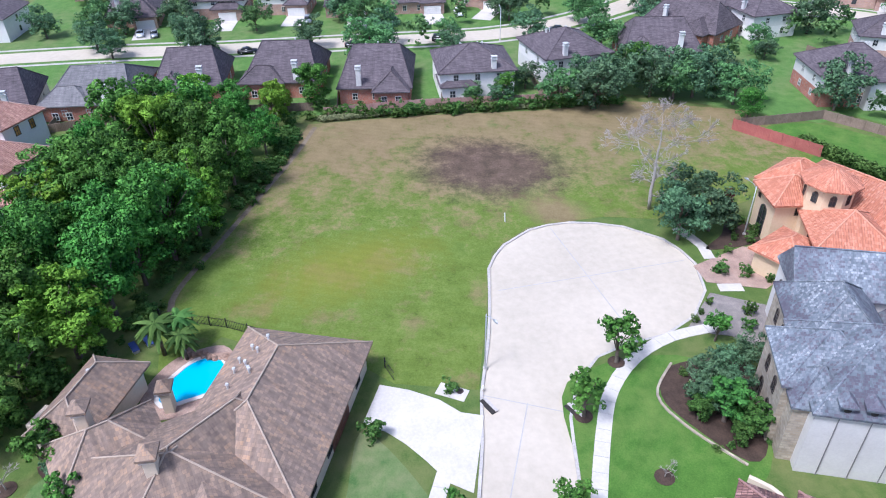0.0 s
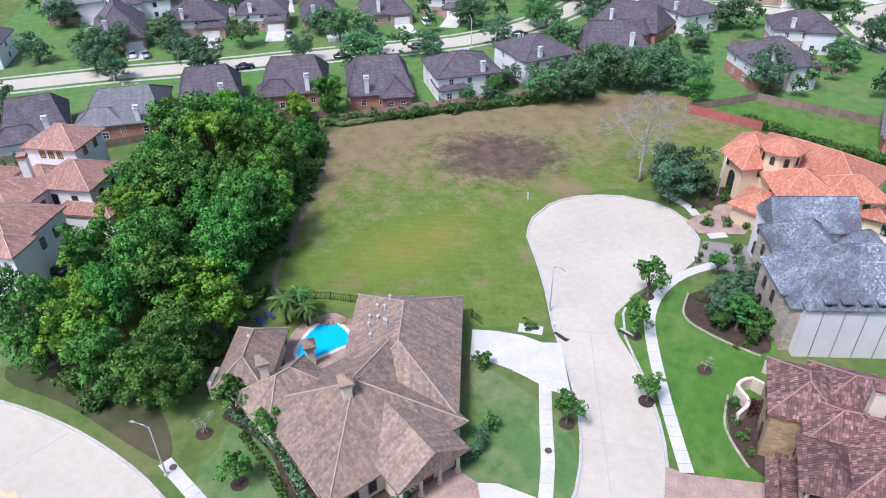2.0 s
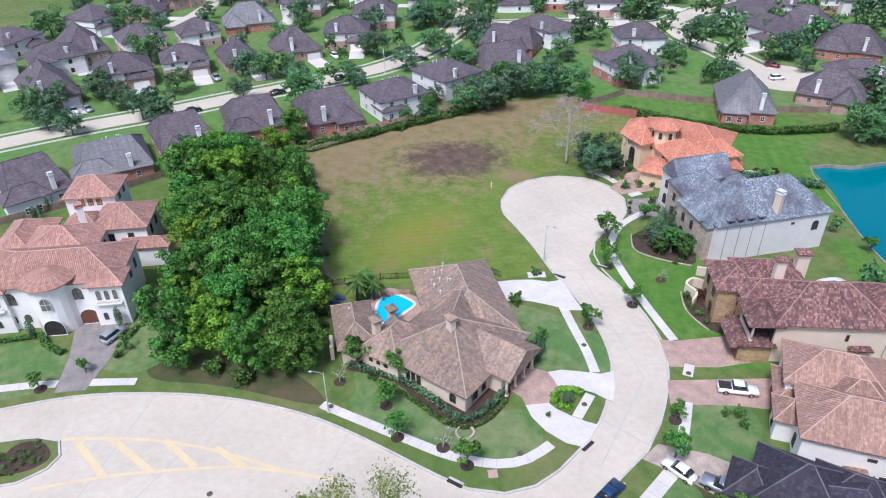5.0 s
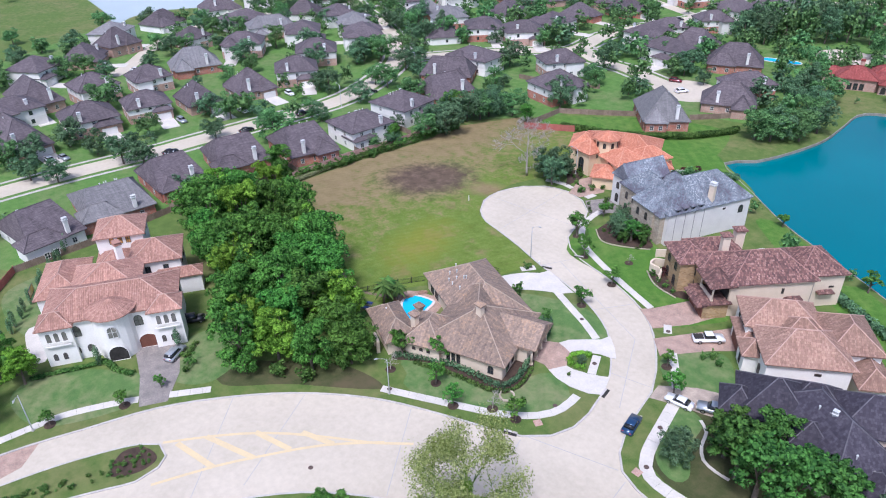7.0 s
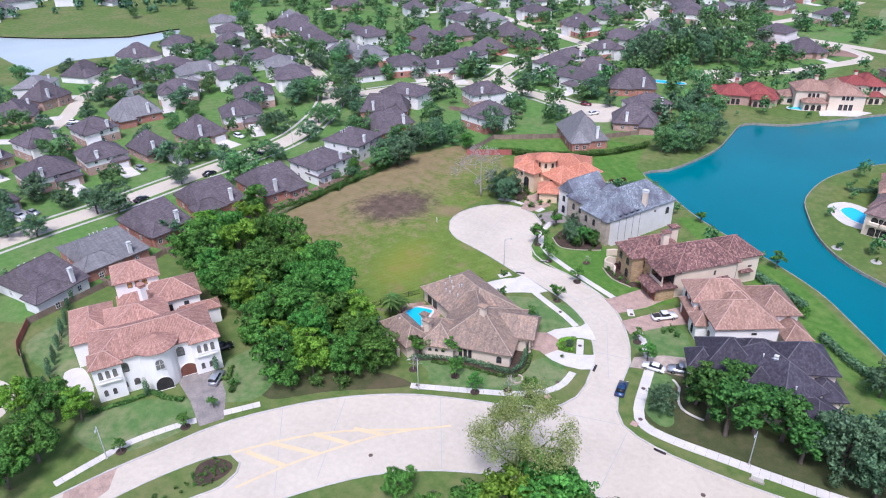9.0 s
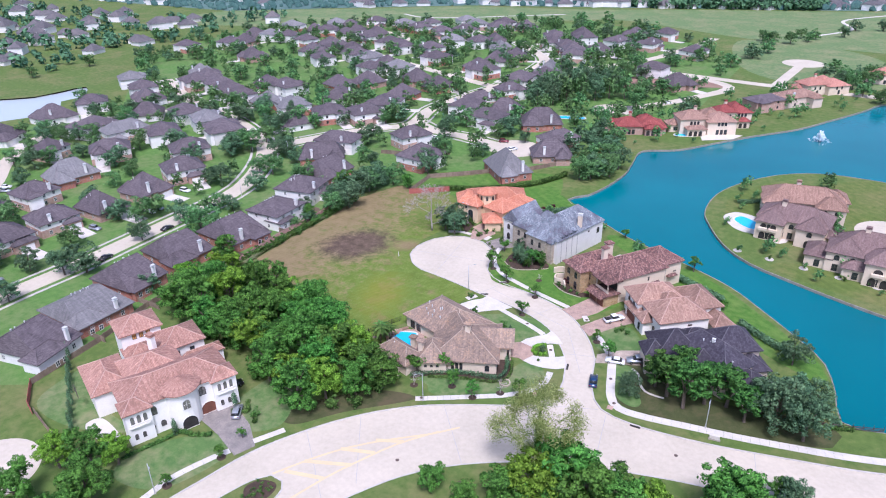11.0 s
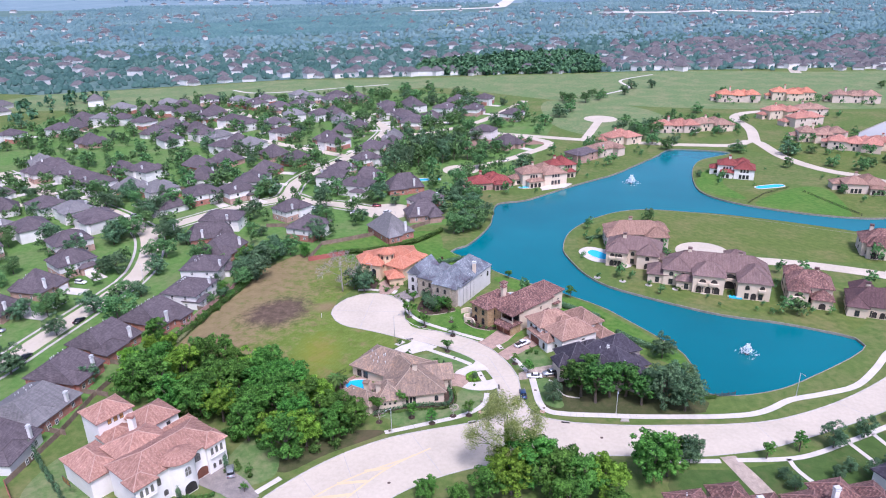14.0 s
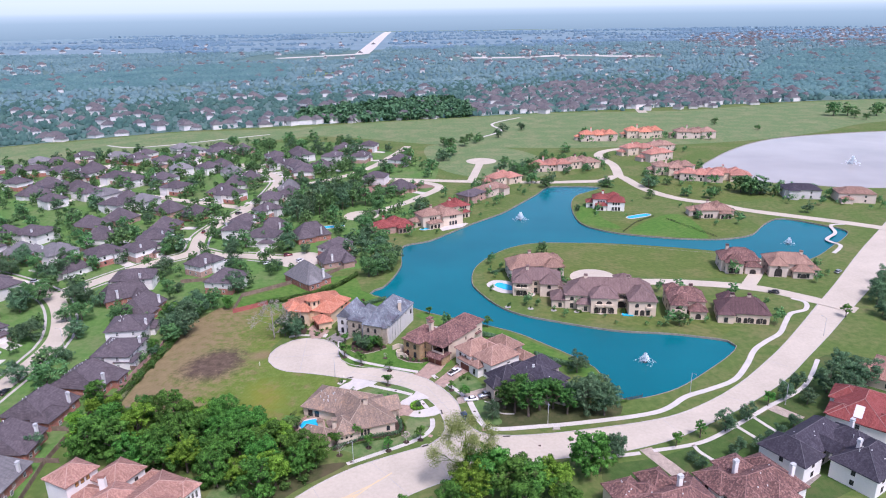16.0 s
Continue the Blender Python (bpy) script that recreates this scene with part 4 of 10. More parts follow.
# vacant lot: rough mown grass with bare and burnt soil
def field_material():
    m, nt, b = blank("vacant_lot", 0.95, 0.0, 0.1)
    at = place_of(nt)
    n1, n2, n3 = noise_of(nt, at, 0.07, 5, 0.6), noise_of(nt, at, 0.3, 9, 0.78), noise_of(nt, at, 3.5, 5, 0.75)
    fac = calc(nt, "ADD", calc(nt, "MULTIPLY", n2, 0.6), calc(nt, "MULTIPLY", n3, 0.4))
    green = ramp(nt, fac, [(0.33, (0.070, 0.088, 0.022)), (0.46, (0.110, 0.160, 0.028)), (0.57, (0.150, 0.205, 0.044)), (0.70, (0.215, 0.195, 0.075))])
    straw = ramp(nt, fac, [(0.3, (0.145, 0.105, 0.052)), (0.7, (0.29, 0.215, 0.120))])
    sep = nt.nodes.new("ShaderNodeSeparateXYZ")
    nt.links.new(at, sep.inputs[0])
    wob = calc(nt, "MULTIPLY", calc(nt, "SUBTRACT", n1, 0.5), 26.0)
    far = calc(nt, "SUBTRACT", calc(nt, "MULTIPLY", sep.outputs[0], -1.0), calc(nt, "SUBTRACT", 71.0, calc(nt, "MULTIPLY", wob, 1.6)))
    dry = calc(nt, "MULTIPLY", far, 0.036)
    dry2 = calc(nt, "ADD", dry, calc(nt, "MULTIPLY", calc(nt, "SUBTRACT", n2, 0.48), 4.6))
    dry3 = calc(nt, "MINIMUM", calc(nt, "MAXIMUM", dry2, 0.0), 0.92)
    col = mix(nt, dry3, green, straw)

    n5 = noise_of(nt, at, 0.13, 7, 0.68)
    col = mix(nt, ramp(nt, n5, [(0.52, (0, 0, 0)), (0.63, (0.62, 0.62, 0.62))]), col, straw)
    col = mix(nt, ramp(nt, n5, [(0.30, (0.5, 0.5, 0.5)), (0.42, (0, 0, 0))]), col, (0.085, 0.15, 0.03))

    def spot(cx, cy, rx, ry, turn):
        mp = nt.nodes.new("ShaderNodeMapping")
        mp.vector_type = "TEXTURE"
        mp.inputs["Location"].default_value = (cx, cy, 0)
        mp.inputs["Rotation"].default_value = (0, 0, radians(turn))
        mp.inputs["Scale"].default_value = (rx, ry, 1000)
        nt.links.new(at, mp.inputs["Vector"])
        ln = nt.nodes.new("ShaderNodeVectorMath")
        ln.operation = "LENGTH"
        nt.links.new(mp.outputs[0], ln.inputs[0])
        r = calc(nt, "ADD", ln.outputs["Value"], calc(nt, "MULTIPLY", calc(nt, "SUBTRACT", n2, 0.5), 1.7))
        return r
    burn = ramp(nt, spot(-82.5, 229.5, 15.5, 12.5, 60), [(0.5, (0.95, 0.95, 0.95)), (1.1, (0, 0, 0))])
    soil = ramp(nt, fac, [(0.34, (0.045, 0.032, 0.024)), (0.5, (0.105, 0.072, 0.054)), (0.66, (0.20, 0.14, 0.105))])
    col = mix(nt, burn, col, soil)
    bare = ramp(nt, spot(-67, 236, 7, 5, 40), [(0.35, (0.9, 0.9, 0.9)), (1.0, (0, 0, 0))])
    col = mix(nt, bare, col, straw)
    yel = ramp(nt, spot(-58, 205, 9, 16, 20), [(0.3, (0.6, 0.6, 0.6)), (1.2, (0, 0, 0))])
    col = mix(nt, yel, col, (0.20, 0.20, 0.03))
    w = nt.nodes.new("ShaderNodeTexWave")
    w.inputs["Scale"].default_value, w.inputs["Distortion"].default_value = 0.22, 2.0
    mp = nt.nodes.new("ShaderNodeMapping")
    mp.inputs["Rotation"].default_value = (0, 0, radians(25))
    nt.links.new(at, mp.inputs["Vector"])
    nt.links.new(mp.outputs[0], w.inputs["Vector"])
    col = mix(nt, 0.1, col, ramp(nt, w.outputs[1], [(0.2, (0.75, 0.78, 0.75)), (0.8, (1.2, 1.2, 1.15))]), "MULTIPLY")
    nt.links.new(col, b.inputs["Base Color"])
    add_bump(nt, b, n3, 0.7, 0.1)
    return m


FIELD = pairs(-40, 184, -55.6, 181.9, -69.1, 187.5, -90.8, 195.7, -105.5, 200.0, -105.5, 221.4, -103.5, 244, -104.5, 262.5, -96.3, 281.2, -78.4, 285.4, -68.5, 276.3,
              -60.9, 254.3, -64.2, 242.4, -63.5, 230.7, -58.3, 224.4, -43.7, 220.4, -33.6, 217.6, -36, 209, -41, 204, -44, 195, -47, 190)
slab("field", FIELD, 0.02, 0.05, field_material(), "vacant lot of patchy dry grass with a burnt soil patch", "field", smooth=False)
ribbon("verge", pairs(-47, 186, -55, 183.2, -69.5, 188.6, -91, 197.0, -104, 201.2), 0.8, 0.035, 0.03, surface("leaf_litter", (0.13, 0.10, 0.065), (0.26, 0.205, 0.145), 0.4, 3.0, 0.95, 0.6, 0.05),
       "strip of dry earth and litter at the wood edge", "ground", step=2.0)
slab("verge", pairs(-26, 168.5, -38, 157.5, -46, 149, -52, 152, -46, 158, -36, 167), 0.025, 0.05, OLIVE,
     "bare earth under the trees, darkened for their shade", "ground")

# lawns, brighter and striped, each a sheet of its own
LAWNS = [pairs(-33, 227, -20, 224.5, -8, 221.5, -3, 231, -12, 233, -19, 242, -28, 246, -35, 240),
         pairs(-37, 257, -30, 272, -16, 281, -29, 293, -41, 300, -60, 290, -76, 283, -66, 280, -55, 285, -40, 278),
         pairs(-30, 205.5, -16.5, 212, -7, 206.5, -13, 199, -18, 200, -22, 203),
         pairs(-26, 174, -21.5, 171.5, -4, 182, -2.5, 190, -9, 192, -13, 183, -22, 180, -30, 176),
         pairs(2.5, 209.5, 9.5, 203.5, 17, 206.5, 12, 217, 7.5, 217.5), pairs(-2, 217.5, 5, 228, 2.5, 229, -1, 221.5),
         pairs(10, 201, 13.5, 190, 18, 186, 40, 187.8, 58, 192, 57, 200, 40, 197, 25, 199, 17, 203),
         pairs(14, 251, 22, 243, 34, 229, 41, 222, 56, 214, 55, 222, 49, 230, 38, 242, 30, 250, 18, 258), pairs(-10, 270, 0, 260, 8, 252, 14, 256, 6, 265, -5, 272),
         pairs(-62, 148, -54, 143, -48, 148, -52, 158, -60, 162), pairs(-57, 123, -52, 136, -59, 139.5, -70, 128.5, -68, 121),
         pairs(-76, 132, -90, 127, -104, 130, -104, 146, -92, 136), pairs(82, 363, 150, 344, 158, 322, 134, 308, 92, 313, 62, 318, 55, 350),
         pairs(28, 300, 22, 320, 36, 346, 50, 344, 46, 318), pairs(40, 270, 54, 263, 90, 252, 110, 246, 122, 262, 110, 268, 80, 266, 50, 276),
         pairs(90, 400, 110, 384, 140, 372, 164, 372, 176, 392, 150, 408, 112, 404), pairs(120, 520, 160, 460, 200, 444, 236, 470, 205, 490)]
SHORE_LAWN = lawn_material("shore_lawn", (0.070, 0.110, 0.024), (0.135, 0.178, 0.042), (0.20, 0.175, 0.075), 0.6, 0.2)
for ring in LAWNS:
    if ring is LAWNS[6]:
        slab("lawn", ring, 0.028, 0.05, OLIVE, "thin olive grass and bare soil with tree shade in its colour", "lawn", step=3)
        continue
    slab("lawn", ring, 0.028, 0.05, SHORE_LAWN if ring in LAWNS[12:] else (LAWN if ring in (LAWNS[0], LAWNS[1], LAWNS[5], LAWNS[7], LAWNS[8]) else MUTED), "green mown lawn with faint mowing stripes", "lawn", step=3)
slab("lawn", pairs(-87, 279.5, -88, 291, -79, 299, -70, 307, -62, 316, -55, 316, -46, 318, -40, 314, -36, 300, -36, 291, -48, 296, -62, 290, -76, 285), 0.032, 0.05, LAWN, "vivid green garden lawn behind a tall hedge", "lawn", step=3)
slab("lawn", pairs(46, 164.5, 62, 169, 76, 175, 92, 184.5, 108, 195, 126, 210, 142, 229, 160, 222, 150, 190, 120, 160, 80, 142, 50, 150), 0.022, 0.04, FRONT_LAWN, "green front lawns of the boulevard houses", "lawn", step=4)
slab("lawn", pairs(10.4, 200.5, 13.8, 190, 18, 187, 20, 189, 17, 195, 15.5, 201), 0.034, 0.05, MUTED, "green mown strip beside a sidewalk", "lawn", step=2)

SUBURB = pairs(-420, 560, -330, 620, -250, 660, -130, 700, -60, 660, 0, 560, -10, 420, -40, 380, -34, 330, -60, 322, -90, 300, -88, 292, -106, 268, -110, 258, -107.5, 244, -109.5, 222, -109, 203, -113.5, 186, -113.5, 170, -111, 152, -110.5, 133,
               -140, 118, -260, 120, -320, 220, -310, 330, -400, 420)
slab("lawn", SUBURB, 0.012, 0.04, GARDEN, "green garden grass between the neighbourhood houses", "lawn", smooth=False)
MEADOW_RING = pairs(-520, 640, -435, 687, -367, 719, -295, 761, -175, 780, -83, 812, 43, 844, 156, 870, 298, 874, 507, 938, 720, 950, 720, 800, 490, 765, 384, 702, 293, 662, 168, 640,
                    65, 645, -15, 672, -129, 725, -206, 668, -264, 636, -318, 598, -374, 584, -520, 560)
slab("meadow", MEADOW_RING, 0.02, 0.05, MEADOW, "long pale green levee grassland", "grassland", step=20)
slab("meadow", pairs(0, 560, 40, 520, 84, 530, 90, 590, 60, 645, -10, 660), 0.025, 0.05, MEADOW, "open green lot beside a cul-de-sac", "grassland", step=10)
slab("bare_lot", pairs(-52, 470, -20, 490, 0, 500, -25, 520, -60, 500), 0.03, 0.05, surface("bare_lot_soil", (0.20, 0.12, 0.09), (0.30, 0.19, 0.14), 0.1, 1.0, 0.95, 0.3, 0.03), "bare reddish building lot", "ground", step=10)

# sidewalks of separate slabs and their driveways
def sidewalk(*numbers, width=1.5):
    ribbon("sidewalk", pairs(*numbers), width, 0.06, 0.12, PALE, "pale concrete sidewalk slabs beside a lawn", "sidewalk", step=1.6, joints=1)


sidewalk(-38.6, 247, -37.9, 240.9, -35.4, 235.6, -31.2, 231.3, -26.2, 228.6, -18.1, 225.2, -11.9, 222.9, -7.3, 221.3)
sidewalk(-2.1, 218.9, -0.6, 216.6)
sidewalk(3.0, 212.4, 6.0, 208.3, 8.6, 204.4)
sidewalk(-23.8, 212.4, -18.0, 209.9, -13.1, 207.9, -8.9, 205.7)
sidewalk(-5.9, 201.9, -3.6, 197.2)
sidewalk(-34.6, 213.4, -32.9, 216.2, width=1.7)
sidewalk(-26.1, 168.4, -21.7, 170.8, -13.3, 175.5, -7.8, 178.8, -3.4, 183, -1.8, 187, -2.0, 191.1)
sidewalk(-58.8, 113, -58.1, 120.6, -57.3, 126.4, -54.3, 133.5, -52.4, 136.9)
sidewalk(-49.9, 141.2, -46.2, 147.0)
sidewalk(10.1, 201.8, 11.3, 196.4, 13.3, 188.6, 16, 185.2, 21.8, 184.8, 31.1, 185.8, 39.5, 186.7, 50.2, 188.4, 61.3, 190.5, 70, 193, 75.7, 196.5, 82.1, 201.9, 92.3, 206.7, 102.3, 212.5,
         111, 223.1, 118.3, 233.9, 125.5, 240.7, 134.2, 247.8, 141.3, 258, 147.5, 266.2, 155.3, 269.9, 159.1, 277.6, 155.1, 282.2, width=2.0)
sidewalk(46, 169.2, 58.5, 171.4, width=1.5)
sidewalk(62.5, 172.4, 78, 176.2, 92, 185, 105, 194.2, 123.6, 207.2, 138, 226, width=1.5)
sidewalk(75, 175.0, 75.6, 172, 77.5, 168.5, 80.5, 164.5, width=1.2)
sidewalk(91.6, 184.1, 94.4, 178.7, 96.5, 174.5, width=1.2)
sidewalk(98.7, 189.3, 101.7, 182.3, 104.5, 177, width=1.2)
sidewalk(205, 340, 215, 352, 213, 362, 224, 374, 229, 388, 238, 390, width=2.0)
sidewalk(-59.5, 251.3, -57, 252.2, -54.5, 252.8, -51.5, 252.4)
sidewalk(-45.5, 250.5, -45.0, 253.5)


def drive(mat, label, *numbers, smooth=False):
    slab("driveway", pairs(*numbers), 0.05 if mat is PALE else 0.056, 0.1, mat, label, "driveway", smooth=smooth, step=1.5)


drive(PALE, "pale concrete driveway", -36.1, 207.4, -34.8, 210.4, -32.9, 213.3, -30.8, 215.2, -30.0, 217.4, -26.2, 216.2, -21.2, 214.6, -22.6, 212.7, -25.6, 210.8, -27.8, 209.2, -29.7, 207.4, -30.8, 205.2)
drive(PALE, "pale concrete half-circle driveway", -13.0, 199.8, -12.2, 201.9, -10.0, 204.3, -8.2, 206.2, -7.6, 208.2, -5.0, 206.0, -3.0, 203.6, -4.1, 203.1, -5.8, 202.6, -7.3, 201.6, -8.7, 200.1, -9.3, 198.9)
drive(PALE, "pale concrete half-circle driveway", -9.5, 192.7, -8.0, 195.8, -6.5, 195.9, -4.2, 196.8, -2.2, 197.9, -0.9, 198.8, 0.9, 194.4, -1.0, 192.9, -4.1, 192.0, -7.2, 192.0)
drive(PAVER, "rose brick paver forecourt", -13.4, 192.7, -15.8, 196.8, -15.0, 198.5, -13.0, 199.8, -10.9, 199.4, -9.3, 198.9, -8.7, 196.9, -8.0, 195.8, -9.5, 192.7, -10.9, 193.2)
drive(PAVER, "rose brick paver driveway", -8.7, 219.6, -7.1, 221.3, -2.3, 231, 3.4, 228.4, 0.8, 222, -3.4, 216.0)
drive(PAVER, "mauve brick paver driveway", -1.6, 213.4, 2.5, 219.9, 6.8, 226.6, 11.2, 221.6, 7.4, 217.6, 1.9, 210.0)
drive(PALE_PAVER, "buff paver driveway", 6.0, 203.0, 10.9, 207.2, 16.8, 210, 21, 211.2, 22.7, 206.6, 17.4, 203.2, 10.8, 201.2, 6.6, 199.4)
drive(GREY_PAVER, "grey paver driveway", -68.5, 142.5, -62.0, 148.8, -54.2, 145, -48.6, 140.3, -50.6, 136.2, -58, 139.4)
drive(PALE_PAVER, "buff paver driveway", 58.6, 172.9, 62.4, 174.1, 66.6, 166.5, 70.8, 157.5, 67.0, 155.0, 63.0, 163.5)
drive(PALE_PAVER, "buff paver driveway", 104.2, 194.6, 107.6, 197.0, 110.5, 193.5, 114.6, 188.6, 111.2, 185.8, 107.6, 190.2)
drive(PAVER, "rose brick paver forecourt", -50.4, 249.6, -53.4, 258, -52, 262, -47, 261.4, -44.2, 256.2, -46.8, 249.6)
drive(GREY_PAVER, "grey paver driveway", -44.7, 249.0, -41.1, 254.7, -34.2, 250.1, -36.8, 247.6, -38.6, 243.0)


# neighbourhood streets with rounded ends
slab("lawn", pairs(109.5, 381.5, 136, 412, 152, 411.5, 151, 370, 140, 369.5, 128, 373), 0.03, 0.04, LAWN, "bright mown lawn between the lakeside houses", "lawn", step=4)
slab("lawn", pairs(88, 427, 101, 452, 106, 440, 100, 415, 107, 389, 96, 392, 86, 402), 0.03, 0.04, LAWN, "bright mown lawn beside the red-roofed house", "lawn", step=4)
STREETS = []


def street(width, *numbers):
    STREETS.append(numbers)
    ribbon("road", pairs(*numbers), width - 0.8, 0.034 + 0.005 * len(STREETS), 0.1, CONCRETE, "pale concrete neighbourhood street", "road", step=6)


def disc(x, y, r):
    slab("road", [(x + r * math.cos(a * math.pi / 8), y + r * math.sin(a * math.pi / 8)) for a in range(16)], 0.04, 0.1, CONCRETE, "pale concrete turning circle", "road", step=4)


street(8.5, -157, 110, -157, 140, -156, 160, -154, 178, -153.5, 194, -152.5, 217, -151.5, 236, -153, 253, -163, 276, -177, 296, -195, 310, -225, 327, -270, 345, -330, 380)
street(8.5, -177, 296, -160, 326, -147, 343, -134, 357, -138, 383, -137, 401, -133, 419, -126, 445, -122, 474, -122, 507, -125, 530, -138, 552, -170, 590)
street(8.0, -134, 362, -118, 352, -102, 350, -85, 345, -72, 343)
disc(-72, 343, 12)
street(7.5, -240, 202, -250, 214, -272, 234, -290, 262, -290, 300, -255, 338)
street(7.5, -126, 445, -180, 470, -240, 500, -310, 530, -380, 545)
street(7.5, -122, 507, -90, 520, -60, 560, -40, 620, -30, 660)
street(7.5, -200, 590, -240, 560, -290, 590, -340, 570)
disc(-49, 424, 11)
street(7.5, -49, 424, -36, 437, -25, 450, -14, 467, 0, 500, -33, 523)
street(8.5, -60, 528, -33, 523, 23, 512, 77, 506, 102, 506, 122, 508, 138, 522, 146, 481, 161, 453, 179, 440, 194, 423, 221, 405, 241, 392, 262, 376)
street(8.5, 138, 522, 143, 563, 139, 600, 150, 622, 168, 632)
disc(36, 586, 13)
street(7, 36, 586, 24, 512)
disc(74, 311, 11)
street(8.0, 74, 311, 90, 305, 112, 303, 141, 296, 157, 286, 176, 268)
street(7.0, 143, 298, 155, 316, 163, 332)
disc(-92, 111, 9.5)
street(8.0, -92, 108, -115, 92, -157, 110)
street(12, 250, 860, 330, 1500, 300, 2600)

# sidewalks along the nearest neighbourhood streets
for numbers in STREETS[:3]:
    for side in (-6.0, 6.0):
        ribbon("sidewalk", pairs(*numbers), 1.1, 0.033, 0.08, KERB, "pale concrete sidewalk along a neighbourhood street", "sidewalk", step=6, shift=side)


# ---- the large houses of the cul-de-sac ----
def pool_house():
    """Low brown-tiled house: garage wing, front body, small wing, porch."""
    h = thing("house", "low cream house under a sprawling brown tile roof", "house", pose(-26, 188, 0))
    kw = dict(wall=CREAM, roof=BROWN_TILE, caps=CAP_BROWN, over=0.7, frame_mat=FRAME_DARK)
    W = lambda x, y: (x + 26, y - 188)
    g1 = block(h, *W(-31.5, 196.8), -20, 20.0, 12.8, 3.3, 4.2, wins=[(1, 3.6, 0.9, 1.4, 1.5, False)] + row_of(2, 18, 4, 0.9, 1.4, 1.4) + row_of(3, 9, 2, 0.3, 1.6, 2.2) + [(0, -7.5, 0.3, 1.6, 2.2, False), (0, -5.2, 0.3, 1.6, 2.2, False)], **kw)
    block(h, *W(-23.3, 189.6), 20, 15.6, 16.0, 3.3, 4.3, wins=[(0, -2.6, 0.7, 0.75, 2.0, False), (0, -1.6, 0.7, 0.75, 2.0, False), (0, -0.6, 0.7, 0.75, 2.0, False), (0, 5.6, 0.7, 1.1, 1.7, True),
                                                             (1, -5.5, 0.7, 1.0, 1.8, True), (1, -3.4, 0.7, 1.0, 1.8, False)], **kw)
    block(h, *W(-26.2, 192.0), -48, 16.0, 9.2, 3.3, 4.1, **kw)
    block(h, *W(-36.0, 179.0), -20, 10.0, 5.2, 3.1, 2.0, wins=[(0, -2.6, 0.9, 0.8, 1.3, False), (3, 0, 0.9, 1.2, 1.4, False)], **kw)
    block(h, *W(-28.9, 182.4), 25, 6.6, 8.4, 3.2, 2.7, wins=[(0, -1.6, 1.7, 0.7, 0.7, True), (0, -0.2, 1.7, 0.7, 0.7, True), (0, 1.2, 1.7, 0.7, 0.7, True)], **kw)
    m = block(h, *W(-17.0, 193.8), 20, 5.2, 7.6, 3.5, 1.0, wins=[], **kw)
    col = cached("column", lambda: mesh_of("column", *join_shapes([tube([(0, 0, 0), (0, 0, 3.8)], [0.24, 0.19], 10), tube([(0, 0, 0), (0, 0, 0.35)], [0.36, 0.36], 8), tube([(0, 0, 3.55), (0, 0, 3.85)], [0.22, 0.36], 8)]), CREAM, True))
    for k in range(4):
        put("column", col, h, m @ pose(3.4, -3.6 + 2.4 * k, 0))
    porch, _ = roof_mesh(11.0, 8.4, 2.5, 0.3, BROWN_TILE, "gable")
    put("porch_roof", porch, h, m @ pose(-1.4, 0, 3.95))
    face = bmesh.new()
    tri = [[face.verts.new((x, y, z)) for y, z in ((-4.2, 0), (4.2, 0), (0, 2.45))] for x in (3.75, 3.95)]
    face.faces.new(tri[0][::-1]), face.faces.new(tri[1])
    for i in range(3):
        face.faces.new((tri[0][i], tri[0][(i + 1) % 3], tri[1][(i + 1) % 3], tri[1][i]))
    put("gable", bm_mesh("gable", face, CREAM), h, m @ pose(0, 0, 3.8))
    put("front_door", bm_mesh("front_door", box_bm(0.12, 1.8, 2.7, (0, 0, 0), 0.02), DARK_WOOD), h, m @ pose(2.66, 0, 0.05))
    for x, y, z0, z1 in ((-22.4, 188.5, 5.4, 9.0), (-31.0, 180.4, 3.6, 6.5), (-36.4, 186.0, 0.0, 2.7)):
        hat_on(chimney_on(h, *W(x, y), z0, z1, 1.25, 1.0, CREAM, TAN), 1.25, 1.0, z1 - z0 + 0.68, BROWN_TILE)
    for k, (a, b) in enumerate(((-9, 2.6), (-8, 1.5), (-6.5, 2.2), (-7.5, 3.4), (-5.2, 1.2), (-3.6, 2.8), (-9.6, 1.0), (-6.0, 3.3), (-4.8, 0.9))):
        v = pose(*W(-31.5, 196.8), 0, 0, 0, -20) @ Vector((a + 4.0, -b - 1.0, 0))
        vents_on(h, [(v.x, v.y, 3.5 + 4.65 * (1 - (b + 1.0) / 7.1))])
    v = pose(*W(-35.8, 179.6), 0, 0, 0, -24) @ Vector((-1.5, -1.2, 0))
    vents_on(h, [(v.x, v.y, 4.9)])
    door = put("garage_door", garage_mesh(4.9, 2.3, DARK_WOOD), h, g1 @ side_pose(20.0, 12.8, 2, 1.0, 0.05))
    # arched garden gate beside the small wing
    gate = bmesh.new()
    box_bm(0.5, 0.6, 2.2, (-1.1, 0, 0), 0.03, gate), box_bm(0.5, 0.6, 2.2, (1.1, 0, 0), 0.03, gate), box_bm(2.8, 0.6, 0.7, (0, 0, 2.2), 0.1, gate)
    put("garden_gate", bm_mesh("garden_gate", gate, CREAM), h, pose(*W(-35.0, 174.4), 0, 0, 0, -24))
    put("gate_leaf", bm_mesh("gate_leaf", box_bm(1.7, 0.1, 2.1, (0, 0, 0), 0.02), DARK_WOOD), h, pose(*W(-35.0, 174.4), 0.02, 0, 0, -24))


pool_house()


